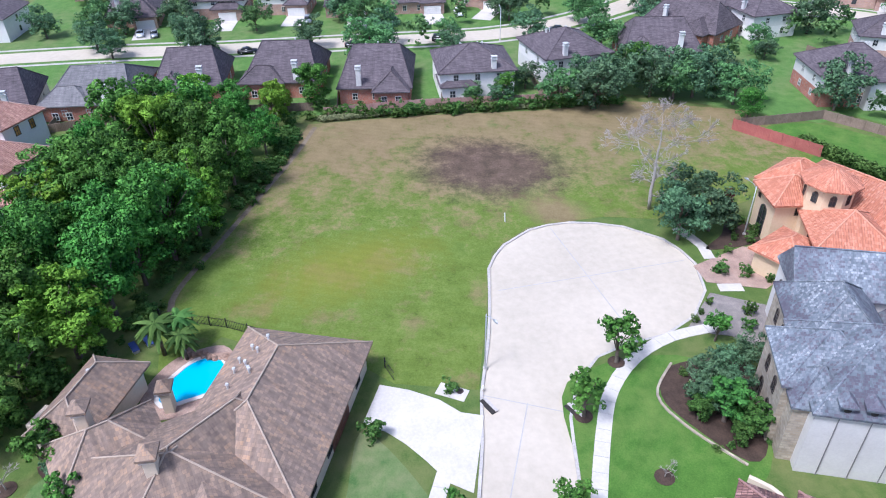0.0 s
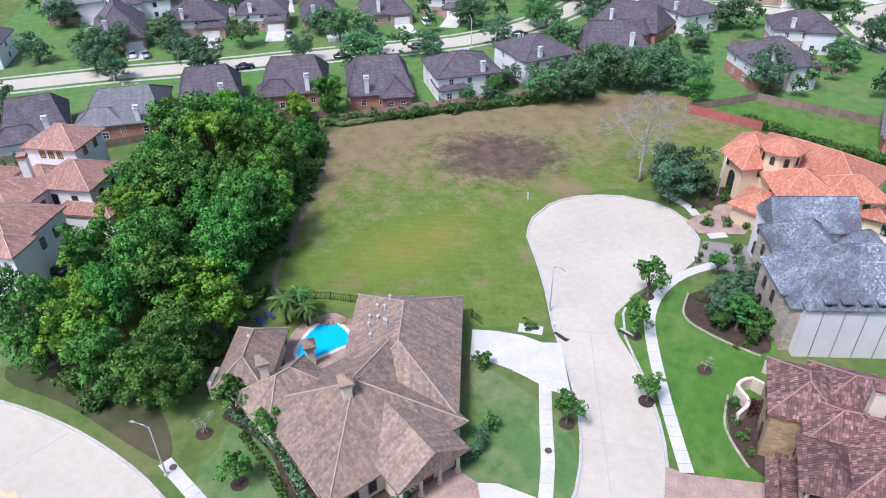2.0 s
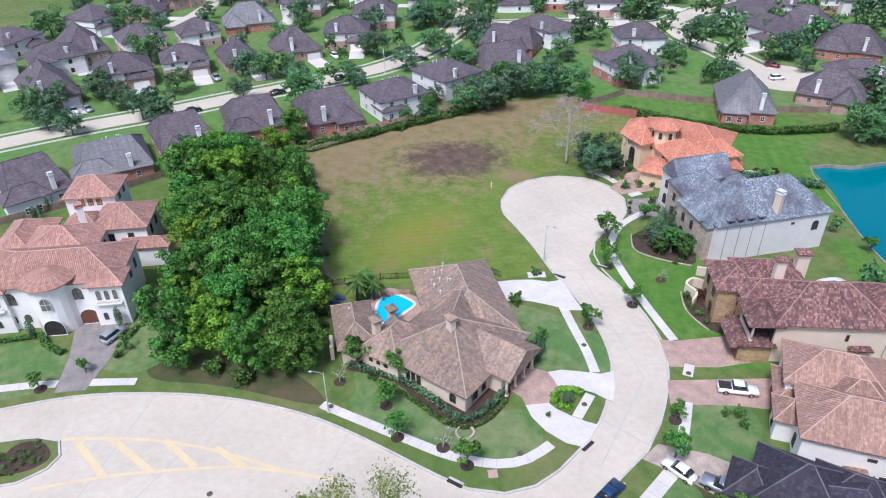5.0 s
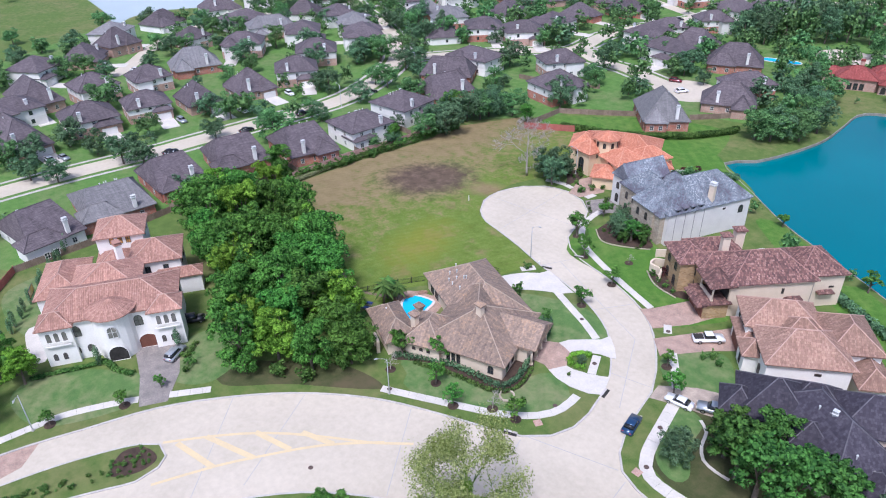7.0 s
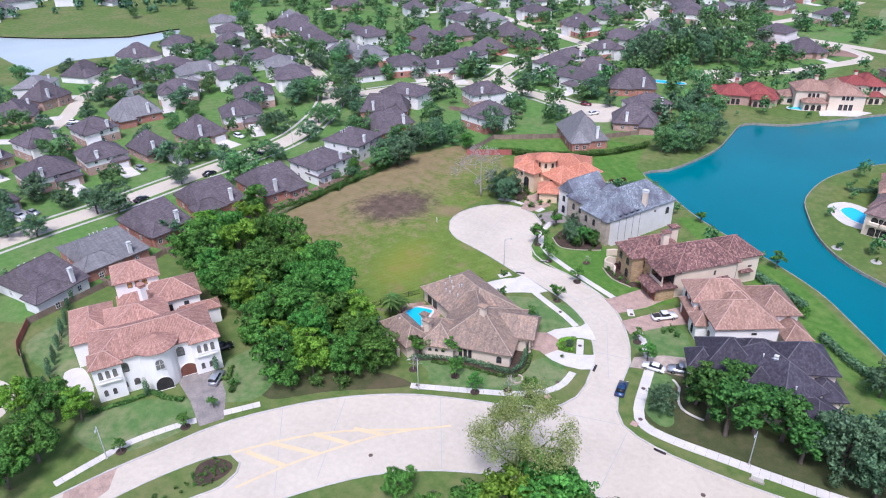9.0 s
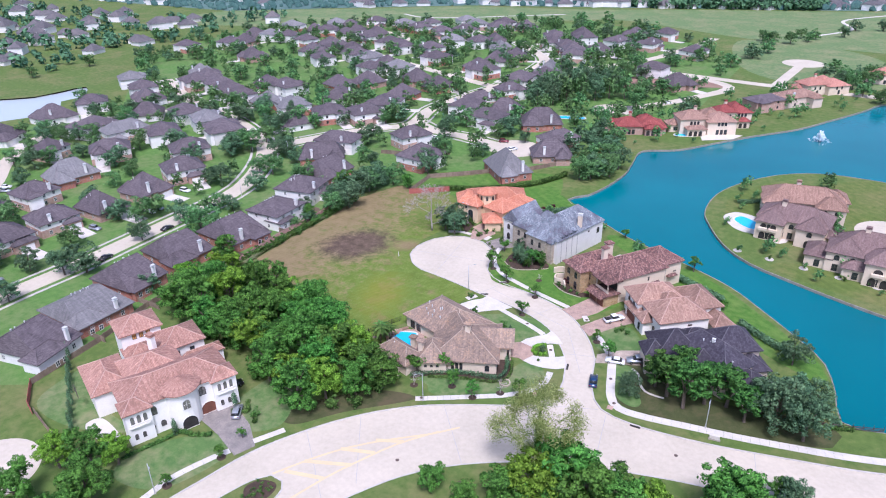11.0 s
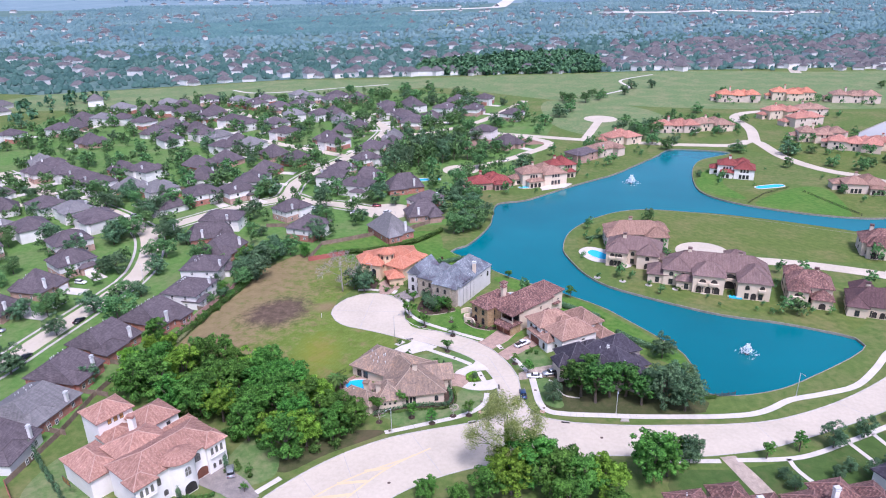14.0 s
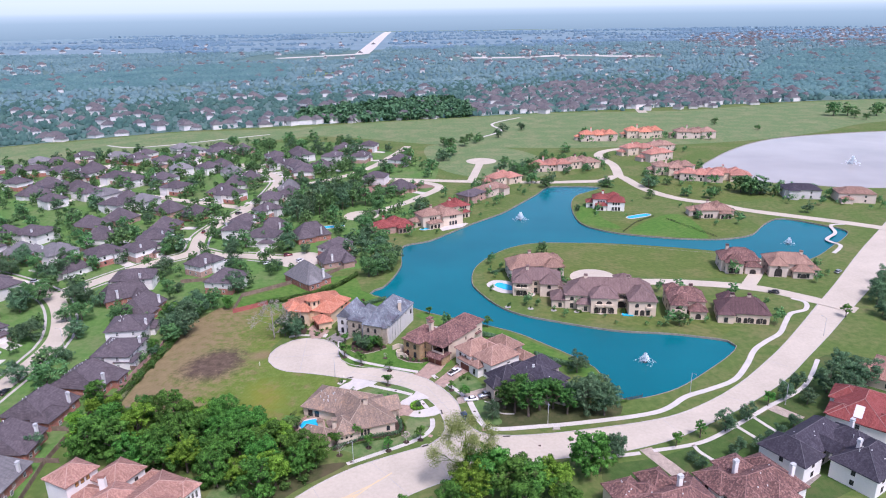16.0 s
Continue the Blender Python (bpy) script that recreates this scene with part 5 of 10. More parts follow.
PIPE = surface("grey_rain_pipe", (0.16, 0.15, 0.14), (0.26, 0.25, 0.24), 1.0, 6.0, 0.6, 0.1)


def slate_house():
    """Tall pale house with a streaked slate roof and stone front."""
    h = thing("house", "tall stone and pale render house with streaked slate roof", "house", pose(-22, 256, 0))
    W = lambda x, y: (x + 22, y - 256)
    kw = dict(roof=SLATE, caps=SLATE, over=0.35, frame_mat=FRAME_DARK)
    m = block(h, *W(-20.2, 256.8), 69.5, 23.0, 12.0, 7.6, 5.2, wall=GREIGE, wins=[(0, 9.0, 4.2, 1.3, 2.0, True), (0, 4.0, 6.0, 0.7, 0.5, False)] + row_of(1, 9, 3, 1.0, 1.4, 2.2) + row_of(1, 9, 3, 4.4, 1.3, 1.8) + row_of(2, 20, 5, 4.4, 1.2, 1.8), **kw)
    block(h, *W(-35.2, 258.0), 71, 11.4, 6.8, 7.6, 3.4, wall=GREIGE, style="gable", wins=row_of(3, 5, 2, 4.4, 1.1, 1.8, True) + row_of(3, 5, 2, 0.8, 1.2, 2.3, True) + row_of(2, 9, 3, 4.3, 1.1, 1.8), **kw)
    block(h, *W(-29.4, 252.8), 69.5, 8.6, 10.6, 7.5, 3.8, wall=STONE, wins=[(3, 2.6, 0.7, 1.3, 2.6, True), (3, -2.6, 0.7, 1.3, 2.6, True)] + row_of(3, 8, 3, 4.5, 0.95, 1.9, True), **kw)
    block(h, *W(-24.3, 248.4), 69.5, 8.2, 7.6, 7.5, 3.4, wall=STONE, wins=row_of(3, 6, 2, 4.5, 0.95, 1.9, True) + row_of(3, 6, 2, 0.8, 1.2, 2.6, True) + row_of(0, 6, 1, 4.5, 1.0, 1.8, True), **kw)
    block(h, *W(-28.3, 262.0), 69.5, 6.0, 6.4, 6.2, 2.6, wall=GREIGE, **kw)
    block(h, *W(-21.4, 245.8), 69.5, 4.2, 4.2, 6.9, 2.6, wall=STONE, wins=[(0, 0, 4.4, 0.8, 1.6, True)], **kw)
    chimney_on(h, *W(-15.4, 255.6), 7.0, 12.4, 1.3, 1.0, CREAM, LEAD)
    # small dormers above the side wall
    for k in range(4):
        dm = m @ pose(-9.2 + 2.1 * k, -5.4, 7.9)
        d = put("dormer", bm_mesh("dormer", box_bm(1.1, 1.6, 1.0, (0, 0.2, 0), 0.02), SLATE), h, dm)
        cap, _ = roof_mesh(1.2, 1.8, 0.55, 0.15, SLATE)
        put("dormer_roof", cap, d, pose(0, 0.2, 1.0))
        put("vent", mesh_of("vent", *tube([(0, -0.66, 0.5), (0, -0.58, 0.5)], [0.3, 0.3], 12), SHADE_AND_DARK), d)
    # rainwater pipes on the side wall
    pipe = cached("pipe", lambda: mesh_of("downpipe", *tube([(0, 0, 0), (0, 0, 7.4)], [0.05, 0.05], 6), PIPE))
    for k in range(4):
        put("downpipe", pipe, h, m @ pose(-9.6 + 2.6 * k, -6.12, 0))
    return m


slate_house()


def rust_house():
    """Golden stone front blocks, a long rendered body with a jog, loggia over the garages, two hatted chimneys."""
    h = thing("house", "golden stone and cream house with mottled rust tile roof", "house", pose(6.6, 241.4, 0, 0, 0, 52))
    kw = dict(roof=RUST_TILE, caps=CAP_RUST, over=0.6, frame_mat=FRAME_DARK)
    block(h, -3.0, 0, 0, 16.4, 10.8, 7.3, 3.5, wall=CREAM, wins=[(0, 2.2, 4.6, 0.5, 1.2, False)] + row_of(2, 12, 3, 4.2, 1.2, 1.7), **kw)
    block(h, 7.4, 0.7, 0, 9.4, 9.4, 7.3, 3.1, wall=CREAM, wins=[(0, 2.4, 4.3, 1.0, 0.4, False)] + row_of(1, 8, 3, 0.4, 1.6, 2.3) + row_of(1, 8, 3, 4.2, 1.4, 1.8), **kw)
    for off, y in ((1.4, -5.9), (8.6, -4.5)):
        aw, _ = roof_mesh(3.2, 1.0, 0.55, 0.1, RUST_TILE)
        put("awning", aw, h, pose(off, y, 3.6))
    pipe = cached("pipe", lambda: mesh_of("downpipe", *tube([(0, 0, 0), (0, 0, 7.4)], [0.05, 0.05], 6), PIPE))
    put("downpipe", pipe, h, pose(5.0, -5.5, 0))
    block(h, -14.4, 7.4, 0, 6.2, 7.6, 6.8, 1.9, wall=GOLD_STONE, wins=row_of(3, 7, 2, 4.0, 1.3, 1.9, True) + row_of(3, 7, 2, 0.5, 1.3, 2.4, True) + row_of(2, 5, 1, 4.0, 1.1, 1.7, True), **kw)
    block(h, -8.4, 9.2, 0, 9.6, 6.6, 6.5, 2.1, wall=CREAM, wins=row_of(2, 8, 3, 3.8, 1.1, 1.7), **kw)
    block(h, -10.9, 3.3, 0, 6.8, 5.4, 7.0, 1.8, wall=GOLD_STONE, wins=[(3, -0.6, 3.9, 1.5, 2.2, True), (3, -0.6, 0.2, 1.6, 2.8, True)], **kw)
    # loggia: roof on columns over a near-black panel painted as its shade, rail, and the garages with a lean-to below
    lg, _ = roof_mesh(4.4, 6.2, 1.5, 0.5, RUST_TILE)
    put("loggia_roof", lg, h, pose(-12.8, -2.4, 7.1))
    put("recess", bm_mesh("recess", box_bm(0.2, 5.2, 3.2, (0, 0, 0), 0.02), SHADE_AND_DARK), h, pose(-11.32, -2.4, 3.7))
    col = mesh_of("column", *join_shapes([tube([(0, 0, 0), (0, 0, 3.2)], [0.2, 0.17], 10), tube([(0, 0, 0), (0, 0, 0.3)], [0.3, 0.3], 8), tube([(0, 0, 2.95), (0, 0, 3.25)], [0.2, 0.32], 8)]), CREAM, True)
    for y in (-5.1, -0.1):
        put("column", col, h, pose(-14.4, y, 3.7))
    rail = box_bm(0.25, 5.2, 0.9, (0, 0, 0), 0.03)
    put("balcony", bm_mesh("balcony", rail, CREAM), h, pose(-14.5, -2.6, 3.6))
    g = block(h, -13.6, -2.5, 0, 4.8, 6.6, 3.3, 0.35, wall=GOLD_STONE, roof=RUST_TILE, over=0.5)
    eaves, _ = roof_mesh(1.6, 6.4, 0.8, 0.2, RUST_TILE)
    put("lean_to", eaves, h, pose(-16.4, -2.5, 2.95))
    for off in (-1.6, 1.6):
        put("garage_door", garage_mesh(2.7, 2.4, DARK_WOOD), h, g @ side_pose(4.8, 6.6, 3, off, 0.05))
    hat_on(chimney_on(h, -8.6, 4.9, 6.5, 11.6, 1.5, 1.2, CREAM, CREAM), 1.5, 1.2, 5.75, RUST_TILE)
    hat_on(chimney_on(h, -3.0, 10.2, 0, 9.6, 1.9, 1.6, CREAM, CREAM), 1.9, 1.6, 10.25, RUST_TILE)
    block(h, 0.6, 7.2, 0, 7.0, 4.4, 3.6, 1.2, wall=CREAM, **kw)
    # curving garden wall in front
    wall = ribbon("garden_wall", pairs(-17.5, 238.6, -15.3, 240.3, -13.2, 238.8, -13.6, 236.4, -15.6, 235.4, -15.2, 233.0, -12.6, 232.6, -11.4, 230.2), 0.4, 1.8, 1.8, CREAM, "cream curving garden wall", "wall", step=0.8)


rust_house()


def rose_house():
    h = thing("house", "cream house with many-hipped dusty rose tile roof", "house", pose(19, 225, 0))
    W = lambda x, y: (x - 19, y - 225)
    kw = dict(wall=WHITE, roof=DUSTY_TILE, caps=CAP_ROSE, over=0.6, frame_mat=FRAME_DARK)
    block(h, *W(20.6, 222.2), 38, 13.2, 9.6, 5.9, 3.3, wins=[(0, 1.5, 4.1, 1.1, 0.5, False), (0, 3.4, 1.4, 0.8, 0.5, False)] + row_of(3, 7, 2, 1.0, 1.2, 2.2, True) + row_of(3, 5, 1, 3.8, 1.2, 1.4), **kw)
    block(h, *W(13.8, 228.2), 36, 12.2, 8.2, 6.1, 2.8, wins=row_of(2, 10, 3, 4.0, 1.1, 1.5) + row_of(3, 6, 2, 3.8, 1.0, 1.5, True), **kw)
    block(h, *W(24.2, 231.2), 128, 10.6, 8.2, 5.9, 2.8, wins=row_of(0, 8, 2, 4.0, 1.1, 1.4) + row_of(2, 7, 2, 1.0, 1.2, 1.6), **kw)
    block(h, *W(18.2, 226.6), 38, 7.0, 6.0, 5.9, 2.2, **kw)
    block(h, *W(30.2, 227.0), 38, 5.0, 7.6, 3.3, 1.7, wins=[(1, 0, 0.5, 2.0, 2.2, False)], **kw)
    g = block(h, *W(11.2, 223.8), 38, 4.4, 6.6, 3.3, 1.5, **kw)
    put("garage_door", garage_mesh(4.6, 2.3, DARK_WOOD), h, g @ side_pose(4.4, 6.6, 3, 0, 0.05))
    block(h, *W(14.0, 219.0), 38, 3.6, 4.0, 3.8, 1.4, wins=[(3, 0, 0.6, 1.0, 2.2, True)], **kw)
    for x, y in ((24.0, 218.0),):
        aw, _ = roof_mesh(2.6, 0.9, 0.5, 0.1, DUSTY_TILE)
        put("awning", aw, h, pose(*W(x, y), 2.6, 0, 0, 42))


rose_house()


def charcoal_house():
    h = thing("house", "two-storey tan house under steep charcoal tile roofs with vents", "house", pose(32, 210, 0))
    W = lambda x, y: (x - 32, y - 210)
    kw = dict(wall=TAN, roof=NAVY_TILE, caps=CAP_GREY, over=0.6, frame_mat=FRAME_DARK)
    two = lambda n, m: row_of(0, n, 2, 0.8, 1.2, 1.7) + row_of(0, n, 2, 3.6, 1.2, 1.5) + row_of(1, m, 2, 0.8, 1.2, 1.7) + row_of(1, m, 2, 3.6, 1.2, 1.5) + row_of(3, m, 2, 0.8, 1.2, 1.8, True) + row_of(3, m, 2, 3.6, 1.0, 1.5, True)
    block(h, *W(23.0, 206.8), 27, 10.0, 9.4, 5.7, 3.9, wins=two(8, 7), **kw)
    block(h, *W(31.2, 206.4), -31, 16.0, 9.6, 5.8, 4.3, wins=two(13, 7), **kw)
    block(h, *W(34.8, 213.6), 31, 10.4, 8.4, 6.0, 3.6, wins=two(8, 6), **kw)
    block(h, *W(29.8, 202.9), 27, 4.6, 4.6, 6.4, 1.9, wins=row_of(0, 3.6, 3, 5.2, 0.5, 0.6), **kw)
    block(h, *W(40.0, 210.6), 31, 5.6, 6.4, 3.3, 1.8, wins=[(1, 0, 0.2, 2.2, 2.4, False)], **kw)
    block(h, *W(40.0, 202.6), -31, 9.0, 8.0, 3.5, 2.6, wins=row_of(0, 7, 2, 0.8, 1.3, 1.7) + row_of(1, 6, 2, 0.8, 1.3, 1.7), **kw)
    block(h, *W(26.8, 212.0), 29, 8.0, 6.0, 5.2, 2.6, **kw)
    block(h, *W(19.0, 203.4), 27, 4.4, 5.0, 5.2, 2.2, wins=[(3, 0, 0.1, 2.0, 2.6, True)], **kw)
    vents_on(h, [(-2.6, -4.4, 9.3), (-1.0, -4.6, 9.2), (0.6, -5.4, 8.6), (-9.4, -3.6, 9.0), (4.4, -8.2, 7.6), (6.8, -7.2, 5.6), (8.6, -8.2, 5.6), (1.6, -6.6, 7.9)])
    chimney_on(h, -0.4, -4.8, 8.0, 10.2, 0.6, 0.5, LEAD, LEAD)


charcoal_house()


def octagon_roof(r, rise, mat, n=8):
    vs = [(r * math.cos(2 * math.pi * k / n), r * math.sin(2 * math.pi * k / n), 0) for k in range(n)] + [(0, 0, rise)]
    vs += [(x, y, -0.2) for x, y, _ in vs[:n]]
    fs = [(k, (k + 1) % n, n) for k in range(n)] + [(k, n + 1 + k, n + 1 + (k + 1) % n, (k + 1) % n) for k in range(n)] + [tuple(range(2 * n, n, -1))]
    side, slope = 2 * r * math.sin(math.pi / n), math.hypot(r, rise)
    uv = []
    for f in fs:
        uv += [(0, 0), (side, 0), (side / 2, slope)] if len(f) == 3 else [(vs[i][0], vs[i][1]) for i in f]
    return mesh_of("roof", vs, fs, mat, False, uv)


def prism(r, z0, z1, mat, n=8, name="wall"):
    vs = [(r * math.cos(2 * math.pi * k / n), r * math.sin(2 * math.pi * k / n), z) for z in (z0, z1) for k in range(n)]
    fs = [(k, (k + 1) % n, n + (k + 1) % n, n + k) for k in range(n)] + [tuple(range(n))[::-1], tuple(range(n, 2 * n))]
    return mesh_of(name, vs, fs, mat)


def orange_house():
    h = thing("house", "ochre house with bright orange barrel tile roof", "house", pose(-51, 268, 0))
    W = lambda x, y: (x + 51, y - 268)
    kw = dict(wall=OCHRE, roof=ORANGE_TILE, caps=CAP_ORANGE, over=0.7, frame_mat=FRAME_DARK)
    block(h, *W(-51.8, 274.0), 27, 20.0, 12.6, 5.7, 3.1, wins=row_of(0, 16, 4, 4.0, 1.0, 1.5) + row_of(1, 10, 3, 0.8, 1.3, 2.0) + row_of(3, 10, 3, 4.0, 1.0, 1.5), **kw)
    block(h, *W(-46.6, 267.0), -20, 8.4, 8.4, 5.5, 2.6, wins=row_of(3, 6, 2, 3.8, 0.8, 1.0) + row_of(0, 6, 1, 3.8, 1.2, 1.2), **kw)
    block(h, *W(-55.6, 264.6), -8, 5.6, 6.0, 6.3, 2.1, wins=[(0, 0, 0.3, 1.9, 4.4, True), (0, -1.9, 4.8, 0.6, 0.9, False), (1, 0, 4.6, 0.7, 1.1, False), (3, 0, 4.6, 0.7, 1.1, False)], **kw)
    block(h, *W(-60.6, 268.8), 30, 6.4, 7.6, 5.6, 2.2, wins=[(0, 0, 0.4, 1.2, 3.0, True), (3, 0, 3.4, 1.0, 1.5, True)], **kw)
    block(h, *W(-43.2, 273.6), 68, 9.0, 6.6, 5.3, 2.2, wins=row_of(0, 7, 2, 3.6, 1.0, 1.2), **kw)
    g = block(h, *W(-47.4, 260.4), 118, 6.6, 5.4, 3.3, 1.5, **kw)
    for off in (-2.3, 2.3):
        put("garage_door", garage_mesh(2.7, 2.4, DARK_WOOD), h, g @ side_pose(6.6, 5.4, 2, off * 0.68, 0.05))
    t = pose(*W(-52.2, 267.2), 0)
    put("tower_wall", prism(3.0, 0, 9.9, OCHRE), h, t)
    tr = put("tower_roof", octagon_roof(3.8, 1.9, ORANGE_TILE), h, t @ pose(0, 0, 10.0))
    f, p = window_pair(0.8, 1.5, True, FRAME_DARK, GLASS)
    for a in range(8):
        wo = put("window", f, h, t @ pose(0, 0, 7.6, 0, 0, 45 * a + 22.5) @ pose(0, -2.78, 0))
        put("pane", p, wo)
    block(h, *W(-39.8, 275.4), 40, 4.6, 4.0, 3.0, 1.2, **kw)


orange_house()


def mansion():
    """White three-level house with rose tile roofs, bowed centre, loggias and a tower."""
    h = thing("house", "large white mansion with rose barrel tile roofs", "house", pose(-75, 144, 0))
    W = lambda x, y: (x + 75, y - 144)
    kw = dict(wall=WHITE, roof=ROSE_TILE, caps=CAP_ROSE, over=0.55, frame_mat=FRAME_DARK)
    a = 63.6
    m = block(h, *W(-72.3, 142.2), a, 22.4, 11.5, 8.4, 2.7, wins=[(0, -6.2, 5.0, 1.7, 2.3, True), (0, -6.9, 1.4, 1.1, 1.5, True), (0, -4.6, 1.4, 1.1, 1.5, True), (0, 4.4, 5.2, 1.5, 2.2, True),
              ] + row_of(1, 9, 3, 5.0, 1.0, 1.8), glass=CURTAIN_GLASS, **kw)
    # bowed centre with its round roof
    t = m @ pose(0.2, -4.6, 0)
    put("bow_wall", prism(3.6, 0, 9.3, WHITE, 20), h, t)
    put("bow_roof", octagon_roof(4.5, 1.7, ROSE_TILE, 20), h, t @ pose(0, 0, 9.4))
    f, p = window_pair(1.7, 2.5, True, FRAME_WHITE, CURTAIN_GLASS)
    put("pane", p, put("window", f, h, t @ pose(0, -3.62, 5.0)))
    # near-black pane painted as the shade inside the entrance arch
    arch_f, arch_p = window_pair(3.4, 3.2, True, WHITE, SHADE_AND_DARK, False)
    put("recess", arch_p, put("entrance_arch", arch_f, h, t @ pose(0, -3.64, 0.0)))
    garage_f, garage_p = window_pair(3.6, 3.1, True, WHITE, DARK_WOOD, False)
    put("door_leaf", garage_p, put("garage_door", garage_f, h, m @ side_pose(22.4, 11.5, 0, 5.2, 0.0)))
    # loggias with balusters at both ends
    for off in (-9.2, 9.2):
        lg = bmesh.new()
        box_bm(4.2, 0.5, 0.25, (off, -6.0, 4.4), 0.02, lg), box_bm(4.2, 0.12, 0.12, (off, -6.2, 5.3), 0.0, lg)
        for k in range(9):
            box_bm(0.14, 0.12, 0.7, (off - 1.8 + 0.45 * k, -6.2, 4.65), 0.03, lg)
        put("balcony", bm_mesh("balcony", lg, WHITE), h, m @ pose(0, -0.8, 0))
        v = m @ Vector((off, -4.4, 0))
        block(h, v.x, v.y, a, 5.2, 4.3, 8.0, 1.5, wins=[(0, -1.2, 1.2, 0.7, 1.4, True), (0, 0.4, 1.2, 0.7, 1.4, True)], glass=CURTAIN_GLASS, **kw)
        for k in (-1.3, 0, 1.3):
            f2, p2 = window_pair(0.95, 2.2, True, WHITE, CURTAIN_GLASS, False)
            put("pane", p2, put("window", f2, h, m @ side_pose(22.4, 13.12, 0, off + k, 5.0)))
    block(h, *W(-81.2, 144.4), a, 12.0, 11.0, 7.6, 2.9, wins=row_of(1, 6, 2, 4.6, 1.1, 1.8), **kw)
    block(h, *W(-89.6, 138.4), a + 90, 13.0, 8.0, 5.9, 2.4, wins=[(1, 0, 1.0, 1.6, 1.8, False)], glass=None, **kw)
    f3, p3 = window_pair(3.4, 1.7, False, FRAME_DARK, WARM_GLASS)
    put("pane", p3, put("window", f3, h, pose(*W(-89.6, 138.4), 0, 0, 0, a - 90) @ side_pose(8.0, 13.0, 0, 0, 3.6) @ pose(0, 6.5 - 6.5, 0)))
    block(h, *W(-84.6, 155.6), a, 9.4, 9.0, 7.6, 2.5, wins=row_of(0, 7, 2, 4.6, 1.1, 1.9) + row_of(1, 7, 2, 4.6, 1.1, 1.9), **kw)
    block(h, *W(-79.0, 156.6), a, 9.8, 3.4, 4.0, 1.0, over=0.4, wall=WHITE, roof=ROSE_TILE, caps=CAP_ROSE)
    block(h, *W(-95.2, 152.8), a, 9.2, 8.2, 9.9, 2.3, wins=[(0, -1.6, 8.2, 1.0, 1.7, True), (0, 0, 8.2, 1.0, 1.7, True), (0, 1.6, 8.2, 1.0, 1.7, True)] + row_of(1, 6, 2, 8.0, 1.0, 1.5), glass=WARM_GLASS, **kw)
    block(h, *W(-90.0, 149.0), a, 7.0, 6.5, 5.6, 2.0, **kw)
    chimney_on(h, *W(-85.0, 148.5), 6.0, 11.8, 1.6, 1.2, WHITE, ROSE_TILE)
    slab("pool", pairs(-92.5, 143.0, -88.5, 141.0, -87.5, 143.6, -91.5, 145.4), 0.08, 0.3, POOL_WATER, "small blue courtyard pool", "pool", kind="", smooth=False)


mansion()


